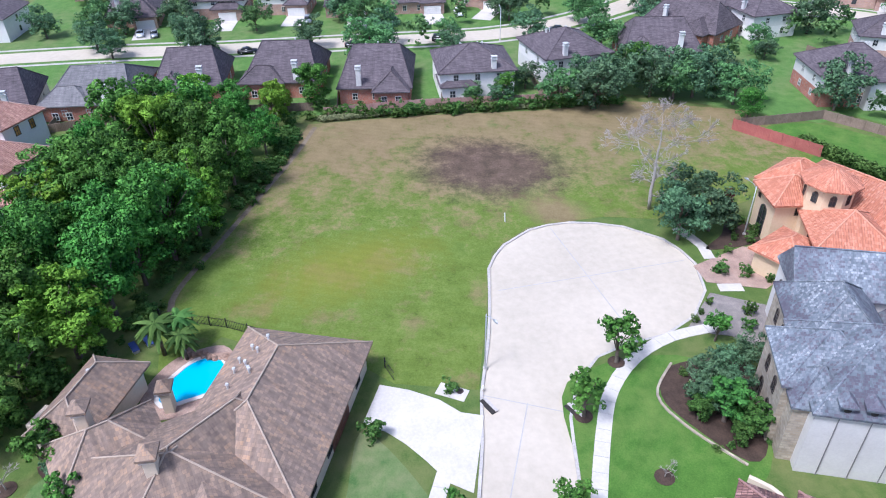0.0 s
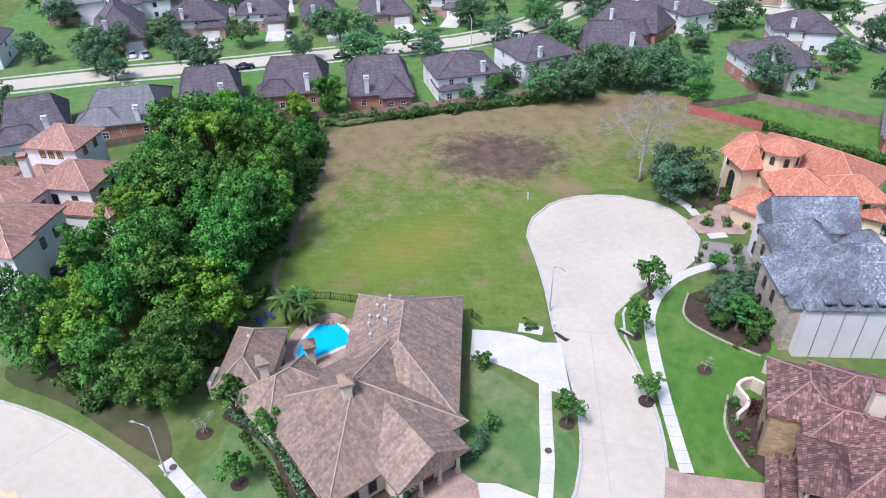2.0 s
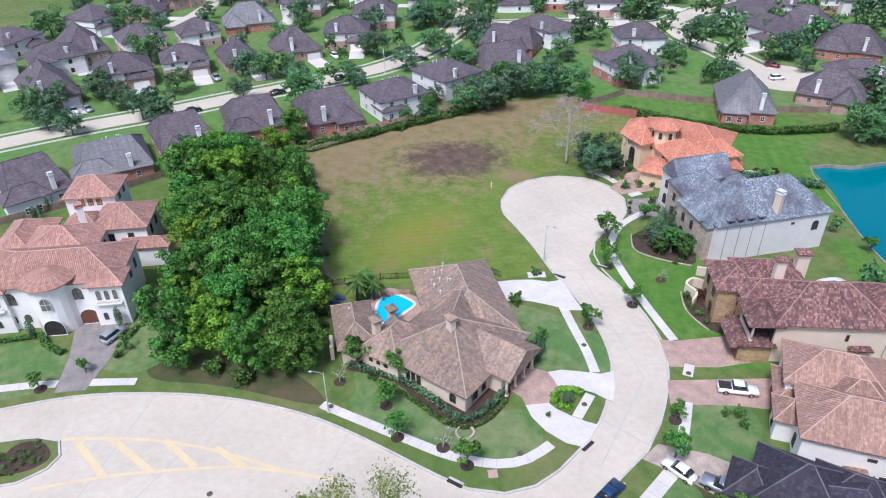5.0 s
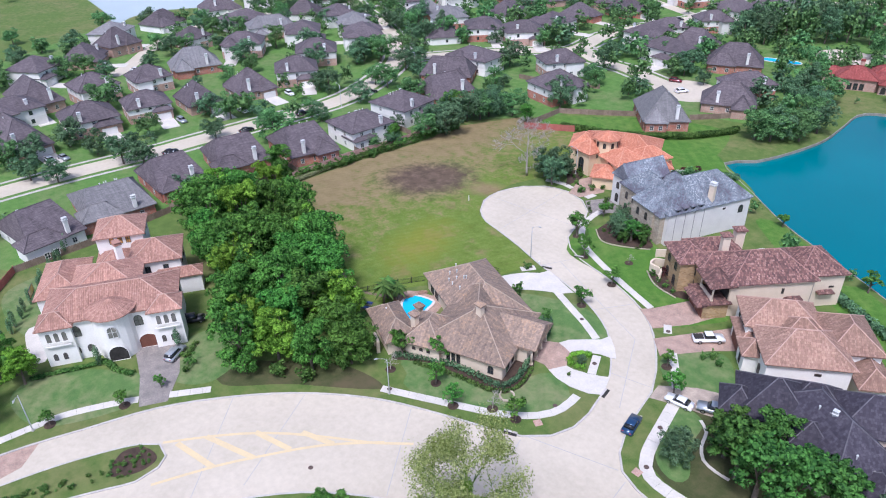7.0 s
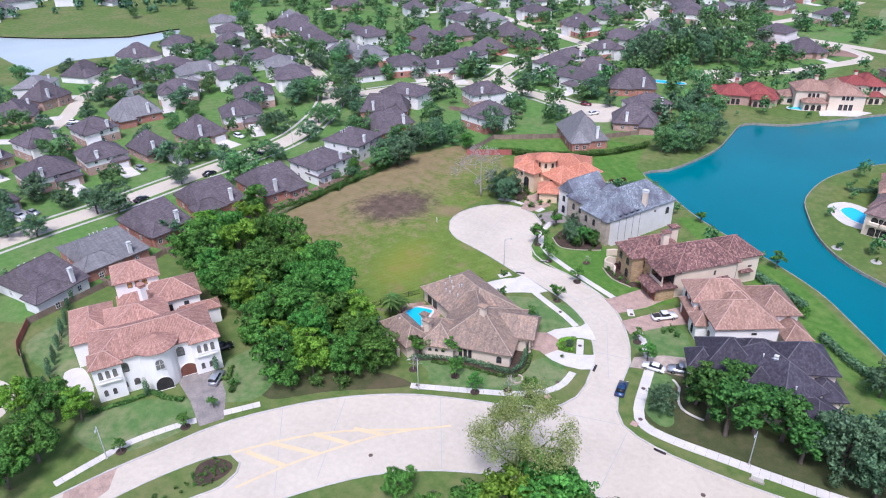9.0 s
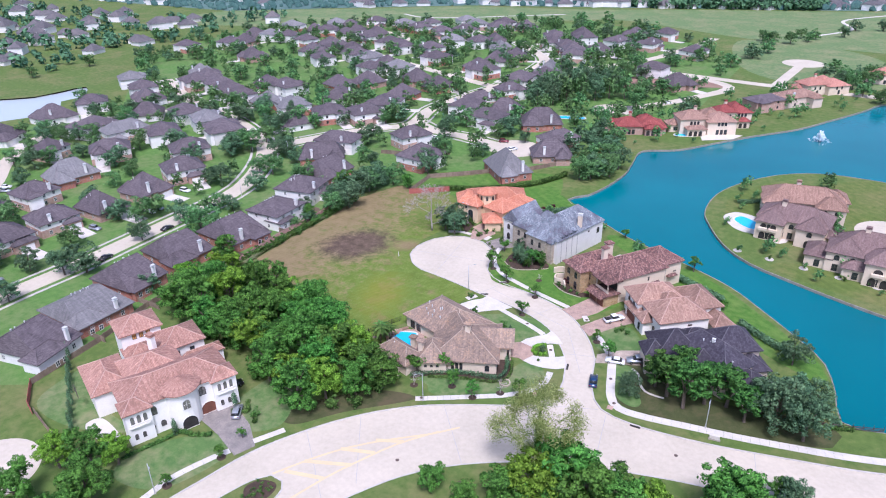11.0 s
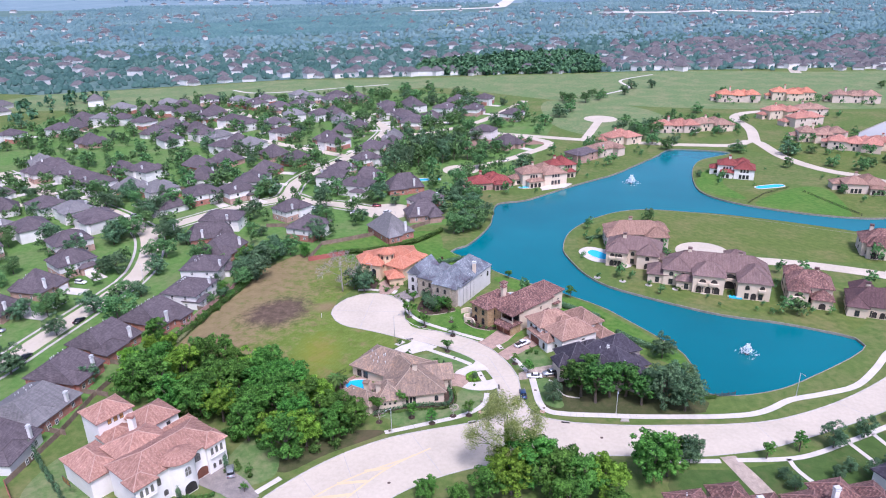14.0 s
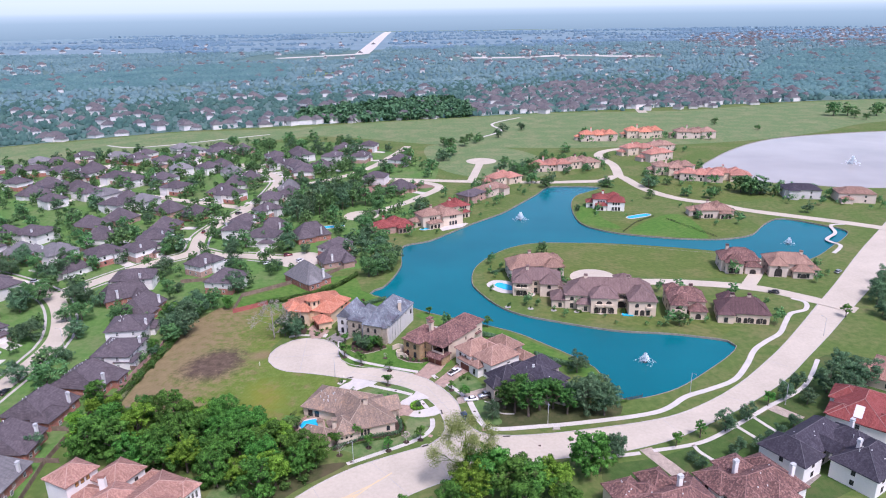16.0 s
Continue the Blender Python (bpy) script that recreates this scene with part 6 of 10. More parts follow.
# ---- neighbourhood houses ----
def suburban(x, y, turn, w, d, eave, seed, roof=SHINGLE, lower=RED_BRICK, upper=SIDING, detail=2, label="", group="neighbourhood houses", front=0, steep=0.8, tall=0.0):
    """Hipped house with a projecting wing, chimney, windows and garage; side 0 looks towards the lake road."""
    rng = random.Random(seed)
    two = eave > 4.5
    h = thing("house", label or "brick house with a steep dark shingle hip roof", "house", pose(x, y, 0, 0, 0, turn), group)
    w, d = (w - 0.4, d - 0.4) if front else (w - 1.6, d - 1.8)
    steep *= 0.78 if two else 1.25
    rise = tall or min(w, d) / 2 * steep
    wins = []
    if detail:
        for z in ((0.9, 3.7) if two else (0.9,)):
            wins += row_of(0, w - 2, 3 if detail > 1 else 2, z, 1.1, 1.4) + (row_of(1, d - 3, 2, z, 1.0, 1.3) + row_of(3, d - 3, 2, z, 1.0, 1.3) if detail > 1 else row_of(1, d - 3, 1, z, 1.0, 1.3))
    caps = roof if detail > 1 else None
    block(h, 0, 0, 0, w, d, eave, rise, upper if two else lower, roof, lower if two else None, caps=caps, wins=wins, plain=detail < 2, inset=w * 0.2 if tall else None)
    side = rng.choice((-1, 1))
    ww, wd = w * rng.uniform(0.38, 0.5), d * 0.5
    e2 = eave if not two else rng.choice((eave, 3.0))
    yy = -(d / 2 - wd / 2 + rng.uniform(1.2, 2.4))
    xx = side * (w / 2 - ww / 2 - 0.4)
    wins2 = row_of(0, ww - 1, 1 if front else 2, 0.9, 1.2, 1.5) if not front else []
    m = block(h, xx, yy, 90 if rng.random() < 0.5 else 0, *((wd, ww) if False else (ww, wd)), e2, min(ww, wd) / 2 * steep, lower if e2 < 4.5 else upper, roof, None, caps=caps, wins=()) if detail else None
    if m is not None and wins2:
        for s, off, z, a, b, arch in wins2:
            f, p = window_pair(a, b, arch, FRAME_WHITE, GLASS)
            put("pane", p, put("window", f, h, pose(xx + off, yy - wd / 2, z)))
    if detail > 1 or rng.random() < 0.6:
        cs = -side
        chimney_on(h, cs * w * 0.22, -d / 2 + (0.4 if detail > 1 else 2.0), 0 if detail > 1 else eave, eave + rise * 0.62 + 0.3, 0.95, 0.75, SIDING, LEAD)
    if front and detail:
        put("garage_door", garage_mesh(4.6, 2.2, SIDING), h, pose(xx, yy - wd / 2 - 0.03, 0.03))
        drv = put("driveway", cached("drive", lambda: bm_mesh("driveway", box_bm(5.2, 9.0, 0.12, (0, 0, -0.06)), PALE)), None, h.matrix_basis @ pose(xx, yy - wd / 2 - 4.6, 0.02))
        tagged(drv, "short pale concrete driveway in front of a garage", "driveway", "", "structure")
    if front and detail and rng.random() < 0.7:
        block(h, -side * w * 0.24, d * 0.36, 0, w * 0.42, d * 0.5, eave if two else eave + 0.2, w * 0.21 * steep, upper if two else lower, roof, caps=caps, wins=())
    if detail > 1:
        n = rng.randint(4, 8)
        vents_on(h, [(rng.uniform(-w * 0.25, w * 0.25), v, eave + 0.2 + rise * (1 - abs(v) / (d / 2))) for v in [rng.uniform(0.6, d * 0.3) for _ in range(n)]])
    return h


ROW_A = [(-121.8, 142.4, 98, 13.5, 20.2, 3.2, 1), (-124.8, 160.0, 85, 17.2, 20.4, 3.0, 2), (-128.0, 177.3, 88, 14.4, 18.6, 3.2, 3), (-128.2, 196.4, 80, 15.8, 19.0, 3.2, 4),
         (-122.0, 214.6, 81, 15.4, 20.2, 3.2, 5), (-118.6, 233.6, 88, 16.4, 15.4, 5.4, 6), (-123.4, 254.4, 98, 16.0, 16.8, 5.6, 7), (-128.5, 277.5, 80, 17.9, 15.5, 3.0, 8),
         (-142.0, 292.5, 35, 20.2, 14, 3.0, 9), (-144.0, 309.0, 7, 19.9, 14, 5.6, 10)]
ROW_WALLS = [SIDING, RED_BRICK, RED_BRICK, RED_BRICK, RED_BRICK, SIDING, SIDING, RED_BRICK, RED_BRICK, SIDING]
for (x, y, t, w, d, e, s), wall in zip(ROW_A, ROW_WALLS):
    suburban(x, y, t, w, d, e, s, roof=GREY_SHINGLE if s == 2 else SHINGLE, lower=wall, steep=0.6, tall={2: 4.4}.get(s, 5.6) if e < 4 else 0.0,
             label="low house with a wide pale grey shingle roof" if s == 2 else "")
ROW_B = [(-223.3, 169.9, 91, 13.5, 22, 3.4, 33), (-187.5, 154.3, 94, 13.5, 22, 3.0, 34), (-186.6, 176.1, 84, 16.3, 14, 4.8, 11), (-185.9, 194.6, 80, 14.2, 12, 4.8, 12), (-181.7, 210.8, 86, 11.4, 15, 3.0, 13), (-215.8, 187.9, 92, 14.5, 13, 5.6, 14),
         (-212.8, 206.9, 86, 13.8, 12, 5.2, 15), (-180.2, 230.1, 88, 14.1, 13, 3.0, 16), (-181.1, 250.5, 60, 15.4, 13, 5.6, 17), (-197.2, 270.2, 56, 16.2, 13, 5.6, 18),
         (-229.5, 255.0, 52, 16.7, 12, 5.6, 19), (-257.1, 245.1, 92, 12.6, 12, 5.0, 20), (-247.7, 278.5, 70, 20.4, 12, 5.6, 21)]
for x, y, t, w, d, e, s in ROW_B:
    suburban(x, y, t, w, d, e, s, lower=PINK_BRICK, front=1, roof=GREY_SHINGLE if s == 21 else SHINGLE, label="two-tone house with pale siding and dark hip roof" if e > 4.5 else "")
ROW_C = [(-222, 229, 74, 20, 14, 3, 22), (-272.9, 217.9, 105, 15.7, 14, 4, 23), (-99.9, 304.5, 80, 16.8, 15, 5.6, 24), (-117.4, 327.5, 62, 16.6, 12.5, 5.6, 25), (-62.5, 310.9, 43, 15.2, 20.5, 3.2, 26),
         (-52.6, 335.7, 27, 18, 13, 3, 27), (-55.0, 351.9, 55, 18, 12, 5, 28), (-116.5, 402.3, 53, 16, 12, 5, 29), (-108.9, 425.6, 55, 16, 12, 5.5, 30), (-96, 389, 9, 18.5, 13.5, 3.4, 31), (-72.5, 378, 25, 21, 14.5, 3.2, 32)]
for x, y, t, w, d, e, s in ROW_C:
    suburban(x, y, t, w, d, e, s, lower=PINK_BRICK if s % 2 else RED_BRICK, roof=GREY_SHINGLE if s in (22, 26) else SHINGLE)
# across the boulevard
def boulevard_house(x, y, turn, roof, caps, wall, label, wings, stacks, vents):
    """Joined hipped wings in a frame with x along the boulevard and y towards it; stacks: white chimneys."""
    h = thing("house", label, "house", pose(x, y, 0, 0, 0, turn), "boulevard houses")
    for k, (cx, cy, w, d, eave, rise) in enumerate(wings):
        wins = row_of(0, w - 2, max(1, int(w / 5)), 0.9, 1.2, 1.6) + row_of(3, d - 3, 1, 0.9, 1.1, 1.5)
        if eave > 4.8:
            wins += [(a, b, 3.8, c, 1.4, e) for a, b, z, c, d2, e in wins]
        block(h, cx, cy, 0, w, d, eave, rise, wall, roof, caps=caps, over=0.6, wins=wins, frame_mat=FRAME_DARK)
    for cx, cy, z in stacks:
        chimney_on(h, cx, cy, 4.5, z, 1.2, 0.9, WHITE, LEAD)
    rng = random.Random(int(x))
    for cx, cy, w, d, eave, rise in wings[:vents]:
        for _ in range(5):
            u, v = rng.uniform(-w * 0.3, w * 0.3), rng.uniform(0.5, d * 0.36) * rng.choice((-1, 1))
            vents_on(h, [(cx + u, cy + v, eave + 0.15 + rise * (1 - abs(v) / (d / 2)))])
    return h


boulevard_house(58.0, 146.0, 19, RUST_TILE, CAP_RUST, CREAM, "cream house with mottled rust tile roof",
                [(0, -3, 20, 12, 5.6, 3.3), (-9, 4.5, 8, 9, 5.6, 2.4), (0.5, 5.5, 7, 8, 5.9, 2.4), (8.5, 3, 7, 9, 3.4, 1.8), (-4.5, 2, 6, 7, 6.2, 1.8)], [(2.5, -1, 11.0)], 2)
boulevard_house(81.5, 151.5, 23, RUST_TILE, CAP_RUST, WHITE, "pale house with mottled rust tile roof",
                [(0, -2, 21, 12, 5.6, 3.4), (-7.5, 3.5, 8, 9, 5.4, 2.4), (0, 5.5, 8, 8, 5.8, 2.6), (7, 2, 8, 11, 5.2, 2.5), (2, -6, 7, 8, 5.5, 2.4)], [(-3.5, 2.5, 10.4), (8.6, -4.5, 10.2)], 1)
navy = boulevard_house(107.5, 164.5, 34, NAVY_TILE, CAP_GREY, WHITE, "white house with charcoal tile roof and many vents",
                       [(0, 5, 25, 10, 5.6, 3.9), (5, -9.5, 17, 12, 5.6, 4.2), (9.5, -2, 10, 13, 5.4, 3.4), (-8.5, 5, 9, 13, 5.6, 3.4)], [(11, -1, 10.8), (3, -7, 10.6)], 4)
dormer, _ = roof_mesh(6.0, 4.0, 2.2, 0.4, NAVY_TILE, "gable")
put("dormer_roof", dormer, navy, pose(1.0, -0.6, 5.9, 0, 0, 90))
put("dormer_wall", bm_mesh("dormer_wall", box_bm(4.0, 1.2, 2.4, (0, 0, 0), 0.02), WHITE), navy, pose(1.0, -2.4, 3.6))
for k in (-1.2, 0, 1.2):
    f, q = window_pair(0.8, 1.2, False, FRAME_DARK, GLASS)
    put("pane", q, put("window", f, navy, pose(1.0 + k, -3.0, 4.4)))
slab("driveway", pairs(91, 161, 101, 167, 105, 160, 96, 153), 0.05, 0.1, GREY_PAVER, "grey paved garage court between charcoal roofs", "driveway", smooth=False)
red = boulevard_house(130.0, 184.6, 51, RED_TILE, CAP_RUST, WHITE, "pale house with brick-red tile roof",
                      [(0, 0, 22, 15, 5.8, 4.0), (-6, -6, 9, 9, 5.4, 2.6), (5, 5.5, 9, 8, 5.8, 2.6), (-7, 5.0, 7, 7, 5.8, 2.2)], [], 0)
put("roof_panel", bm_mesh("roof_panel", box_bm(4.6, 2.4, 0.12, (0, 0, 0), 0.03), GREIGE), red, pose(-8.0, 0.5, 7.95, 0, -26.3, 0))
boulevard_house(155.0, 210.0, 48, ROSE_TILE, CAP_ROSE, CREAM, "cream house with rose tile roof",
                [(0, 0, 18, 13, 3.6, 3.0), (-5, 6, 8, 8, 3.6, 2.2), (6, -5, 8, 8, 3.6, 2.2)], [], 0)

# lakeside villas on the peninsula and far shore
MAUVE_TILE = roofing("mauve_brown_tile", [(0.25, (0.15, 0.098, 0.090)), (0.5, (0.228, 0.152, 0.138)), (0.8, (0.315, 0.225, 0.20))], 0.33, 0.4, wave=True)
MAUVE_RUST = roofing("maroon_tile", [(0.25, (0.085, 0.050, 0.054)), (0.5, (0.15, 0.085, 0.085)), (0.8, (0.24, 0.15, 0.14))], 0.33, 0.4, wave=True)
SALMON_TILE = roofing("salmon_tile", [(0.25, (0.36, 0.15, 0.105)), (0.5, (0.47, 0.215, 0.155)), (0.8, (0.58, 0.33, 0.26))], 0.33, 0.45, wave=True)


def villa(x, y, turn, w, d, eave, seed, roof, wall, plain=False):
    """Sprawling villa: several hipped wings, arched loggia towards the water, entrance tower."""
    rng = random.Random(seed)
    h = thing("house", "large villa with hipped tile roofs on the lake peninsula", "house", pose(x, y, 0, 0, 0, turn), "lake villas")
    kw = dict(wall=wall, roof=roof, caps=None if plain else roof, over=0.6, frame_mat=FRAME_DARK, plain=plain)
    n = max(2, round(w / 11))
    step = w / n
    up = [(0, k * 1.6 - 1.6, eave - 2.6, 1.1, 1.7, True) for k in range(3)] if eave > 5 else []
    for k in range(n):
        cx = -w / 2 + step * (k + 0.5)
        jut = (1.6, -1.2, 1.0, -0.6)[(k + seed) % 4]
        low = [(0, q * 1.9 - 1.9, 0.3, 1.4, 2.3, False) for q in range(3)]
        block(h, cx, jut, 0, step + 1.5, d * (0.86 if k % 2 else 0.7), eave - (0.8 if k % 2 else 0), d * 0.2, wins=(up + low)[::2] if plain else up + low + row_of(1, d * 0.4, 2, 0.9, 1.1, 1.6) + row_of(3, d * 0.4, 2, 0.9, 1.1, 1.6), **kw)
        if k % 2 == seed % 2 and not plain:
            m = block(h, cx, jut - d * 0.38 - 1.8, 0, step * 0.72, 3.6, 3.3, 1.1, wins=(), **kw)
            # each loggia arch is closed by a pane coloured as shade
            f, p = window_pair(1.8, 2.6, True, wall, SHADE_AND_DARK, False)
            for q in range(max(2, int(step * 0.72 / 2.4))):
                put("recess", p, put("arch", f, h, m @ pose(-step * 0.36 + 1.4 + 2.3 * q, -1.82, 0.1)))
    block(h, -w / 2 - 1.5, 3.0, 0, 6.5, 7.0, 3.4, 1.7, wins=[(0, 0, 0.8, 2.0, 1.6, False)], **kw)
    block(h, w * 0.18, d * 0.35, 0, 7.0, 8.0, eave + 0.3, 2.2, **kw)
    chimney_on(h, -w * 0.2, 1.0, eave, eave + d * 0.2 + 1.6, 1.3, 1.0, wall, roof)


def lake_villa(x, y, turn, roof, wall, wings, stacks, arches, label):
    """Villa of joined hipped wings, front towards -y; arches: (x, y, z, width, height) loggia openings, near-black
    panes painted as their shade.
    """
    h = thing("house", label, "house", pose(x, y, 0, 0, 0, turn), "lake villas")
    for k, (cx, cy, w, d, eave, rise) in enumerate(wings):
        low = row_of(0, w - 1.6, max(1, int(w / 4.2)), 0.4, 1.5, 2.2) + row_of(1, d - 2, 1, 0.9, 1.3, 1.6) + row_of(3, d - 2, 1, 0.9, 1.3, 1.6)
        wins = low + [(a, b, 3.9, c, 1.7, True) for a, b, z, c, q, e in low] if eave > 5.5 else low
        block(h, cx, cy, 0, w, d, eave, rise, wall, roof, caps=roof, over=0.6, wins=wins, frame_mat=FRAME_DARK)
    for cx, cy, z in stacks:
        chimney_on(h, cx, cy, 4.5, z, 1.4, 1.1, wall, roof)
    for cx, cy, z, w, q in arches:
        f, p = window_pair(w, q, True, wall, SHADE_AND_DARK, False)
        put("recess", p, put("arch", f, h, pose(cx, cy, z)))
        if z > 2:
            put("balcony", bm_mesh("balcony", box_bm(w + 0.6, 0.9, 0.9, (0, 0, 0), 0.04), wall), h, pose(cx, cy - 0.4, z - 0.2))
    return h


lake_villa(46, 317, 8, DUSTY_TILE, TAN, [(0, 0, 25, 12, 6.2, 3.8), (8, -5, 9, 8, 6.0, 2.6), (-9, -4, 8, 8, 5.8, 2.6), (11, 4, 7, 9, 5.6, 2.4)], [(-2, 1, 11.4)], [(8, -9.05, 0.1, 2.6, 2.8)],
           "broad villa with faded rose tile roofs on the peninsula")
lake_villa(43.5, 296, -9, MAUVE_TILE, CREAM, [(1, 2, 21, 11, 6.4, 3.6), (-5, -4, 8, 7, 6.2, 2.6), (7, -2.5, 8, 9, 6.0, 2.6), (11, 1, 7, 8, 3.4, 2.0)], [(-3, 1, 11.2)],
           [(-6.6, -7.55, 0.1, 2.0, 2.7), (-3.6, -7.55, 0.1, 2.0, 2.7), (-6.6, -7.55, 3.6, 2.0, 2.2), (-3.6, -7.55, 3.6, 2.0, 2.2), (7, -7.05, 0.1, 2.2, 2.7)], "cream villa with dark mauve tile roof beside a pool terrace")
lake_villa(73, 276.5, -6, MAUVE_TILE, CREAM, [(1, 4, 35, 11, 6.8, 4.4), (-2.5, -3.5, 11, 9, 7.0, 3.4), (13, -2.5, 11, 14, 6.6, 3.8), (-13.5, 1.5, 10, 10, 6.2, 3.2), (-20.5, 1.5, 7, 9, 3.6, 2.4), (-10, -4.5, 7, 4, 3.4, 1.4), (7.5, 11, 7, 7, 8.6, 2.2), (-5, 10, 8, 7, 6.4, 2.4)],
           [(-9.5, 4, 12.6), (8.5, 4.5, 12.4)], [(-5.6, -8.05, 0.1, 2.2, 2.9), (-2.5, -8.05, 0.1, 2.2, 2.9), (0.6, -8.05, 0.1, 2.2, 2.9), (-4.6, -8.05, 3.7, 2.6, 2.2), (-0.6, -8.05, 3.7, 2.6, 2.2), (5.3, -1.6, 0.1, 4.0, 3.2), (5.3, -1.6, 3.7, 4.0, 2.6), (13, -9.55, 0.1, 2.0, 2.8), (15.6, -9.55, 3.7, 1.8, 2.2)],
           "very large cream villa with mauve tile roofs and balconies")
slab("pool", pairs(77.0, 266.3, 81.4, 265.8, 81.6, 267.6, 77.2, 268.1), 0.5, 0.7, POOL_WATER, "small raised blue pool before a large villa", "pool", kind="", smooth=False)
lake_villa(104, 269.5, -9, RUST_TILE, CREAM, [(0, 2, 14.5, 11, 6.4, 3.8), (-4, -4.5, 6.5, 7, 6.2, 2.6), (4, -4.5, 6.5, 6, 3.6, 2.0), (-4.5, 8.5, 6, 6, 7.0, 2.2), (3.5, 8, 7, 6, 5.6, 2.2)], [(2, 3, 11.0)],
           [(-5.4, -8.05, 0.1, 1.8, 2.7), (-2.8, -8.05, 0.1, 1.8, 2.7), (-4.1, -8.05, 3.7, 2.8, 2.2), (4, -7.55, 0.1, 2.4, 2.6)], "white and cream villa with dark rust tile roof")
lake_villa(124.5, 263, -12, MAUVE_RUST, CREAM, [(0.5, 0, 19.5, 11.5, 4.2, 4.2), (-4, 7, 7, 9, 4.6, 3.2), (5, 6, 8, 8, 4.2, 2.8), (-6.5, -4, 6, 6, 3.8, 2.2)], [(-3.5, 1.5, 9.6), (3.4, 3, 9.2)],
           [(-1.2 + 2.4 * k, -5.8, 0.1, 1.7, 2.5) for k in range(5)], "low cream villa with dark maroon tile roof and arcade")
lake_villa(146.5, 320, -10, RUST_TILE, TAN, [(0, 1, 17.5, 12, 5.8, 4.2), (-3, -5, 8, 6, 5.4, 3.0), (5.5, -4.5, 7, 6, 3.6, 2.2)], [(-5, 3, 10.8)], [(-4.4, -8.05, 0.1, 2.2, 3.2), (-1.6, -8.05, 0.1, 2.2, 3.2), (5.5, -7.55, 0.1, 3.0, 2.6)],
           "brick-tan villa with mottled rust tile roof")
lake_villa(168, 313.5, -10, DUSTY_TILE, TAN, [(0, 2, 20, 12, 5.8, 3.4), (-6, -3.5, 8, 7, 5.6, 2.8), (5, -5, 9, 6, 3.4, 2.0), (10.5, 0, 5, 8, 3.4, 1.8)], [(6, 3, 9.8)], [(-6, -7.05, 0.1, 3.6, 4.6), (5, -8.05, 0.1, 3.0, 2.4)],
           "tan villa with dusty rose tile roof and tall arched porch")
SHORE = [(-28, 392, 23, 22, 15, 4, 61, RED_TILE, PINK_BRICK), (0, 404, 28, 24, 15, 7, 62, DUSTY_TILE, CREAM), (10, 420, 28, 16, 12, 7.5, 63, RED_TILE, CREAM), (109, 433, -10, 18, 14, 6.5, 64, RED_TILE, WHITE), (169, 412, 0, 20, 14, 5, 65, DUSTY_TILE, TAN),
         (243, 454, -12, 24, 15, 6, 66, NAVY_TILE, GREIGE), (272, 442, -12, 24, 16, 6, 67, DUSTY_TILE, TAN), (36, 474, 45, 24, 14, 5, 68, DUSTY_TILE, TAN), (22, 458, 45, 20, 13, 5, 69, SHINGLE, PINK_BRICK)]
for x, y, t, w, d, e, s, roof, wall in SHORE:
    villa(x, y, t, w, d, e, s, roof, wall) if s < 66 else suburban(x, y, t, w, d, e, s, roof=roof, lower=wall, upper=wall, detail=2 if y < 440 else 1, label="tile-roofed villa standing near the water", group="lake villas", steep=0.55)
NORTH = [(89, 548, 10, 22, 14, 5, 71), (115, 556, 20, 20, 14, 5, 72), (155, 678, 0, 26, 16, 6, 73), (203, 690, 0, 26, 16, 6.5, 74), (251, 684, 0, 28, 16, 6, 75), (174, 607, 30, 20, 13, 6, 76), (184, 582, 30, 20, 13, 6, 77),
         (181, 528, 0, 22, 14, 6, 78), (195, 506, -20, 22, 14, 5, 79), (216, 506, -10, 20, 13, 5, 80), (198, 622, 20, 20, 13, 5, 81), (48, 506, 40, 18, 13, 5, 82)]
for x, y, t, w, d, e, s in NORTH:
    villa(x, y, t, w * 1.3, d * 1.15, e + 0.6, s, ORANGE_TILE if s in (73, 74) else (SALMON_TILE if s % 3 else DUSTY_TILE), TAN if s % 2 else CREAM, True)

FAR_1 = pairs(-250, 387, -232, 383, -226, 395, -210, 404, -198, 418, -213, 445, -198, 453, -174, 436, -164, 399, -159, 372, -163, 460, -117, 335, -212, 478, -190, 469, -189, 490, -209, 520,
              -229, 560, -263, 574, -277, 544, -287, 516, -263, 498, -288, 483, -262, 459, -343, 558, -327, 589, -314, 612, -283, 609, -262, 620, -240, 645, -222, 630, -203, 645, -181, 640)
FAR_2 = pairs(-187, 557, -165, 546, -152, 507, -153, 482, -105, 472, -97, 484, -141, 598, -126, 622, -112, 552, -91, 595, -67, 593, -43, 603, -32, 641, -223, 355, -202, 349, -64, 366, -150, 452,
              -175, 345, -158, 352, -186, 330, -205, 300, -225, 310, -245, 315, -268, 310, -290, 222, -300, 250, -310, 285, -210, 160, -235, 170, -255, 180, -215, 140, -190, 150, -240, 150, -265, 170)
FAR_3 = pairs(-310, 345, -290, 344, -264, 334, -228, 284, -325, 383, -388, 457, -293, 370, -279, 371, -247, 380, -234, 381, -209, 397, -194, 381, -227, 342, -204, 337, -365, 480, -318, 451, -287, 479, -291, 511, -275, 526, -341, 522, -338, 549, -324, 580, -365, 496, -261, 447, -156, 373, -162, 403, -175, 428, -186, 458, -206, 453, -202, 429, -168, 454, -160, 474, -159, 502, -194, 493, -212, 519, -235, 561, -200, 557, -182, 549, -167, 542, -199, 624, -269, 552, -287, 604, -222, 619, -180, 629)
FAR_4 = pairs(-114, 453, -109, 399, -134, 573, -115, 555, -119, 602, -96, 560, -101, 480, -87, 585, -88, 637, -47, 512, -28, 484, -65, 642, -33, 576, -250, 265, -269, 277)
far_rng = random.Random(9)
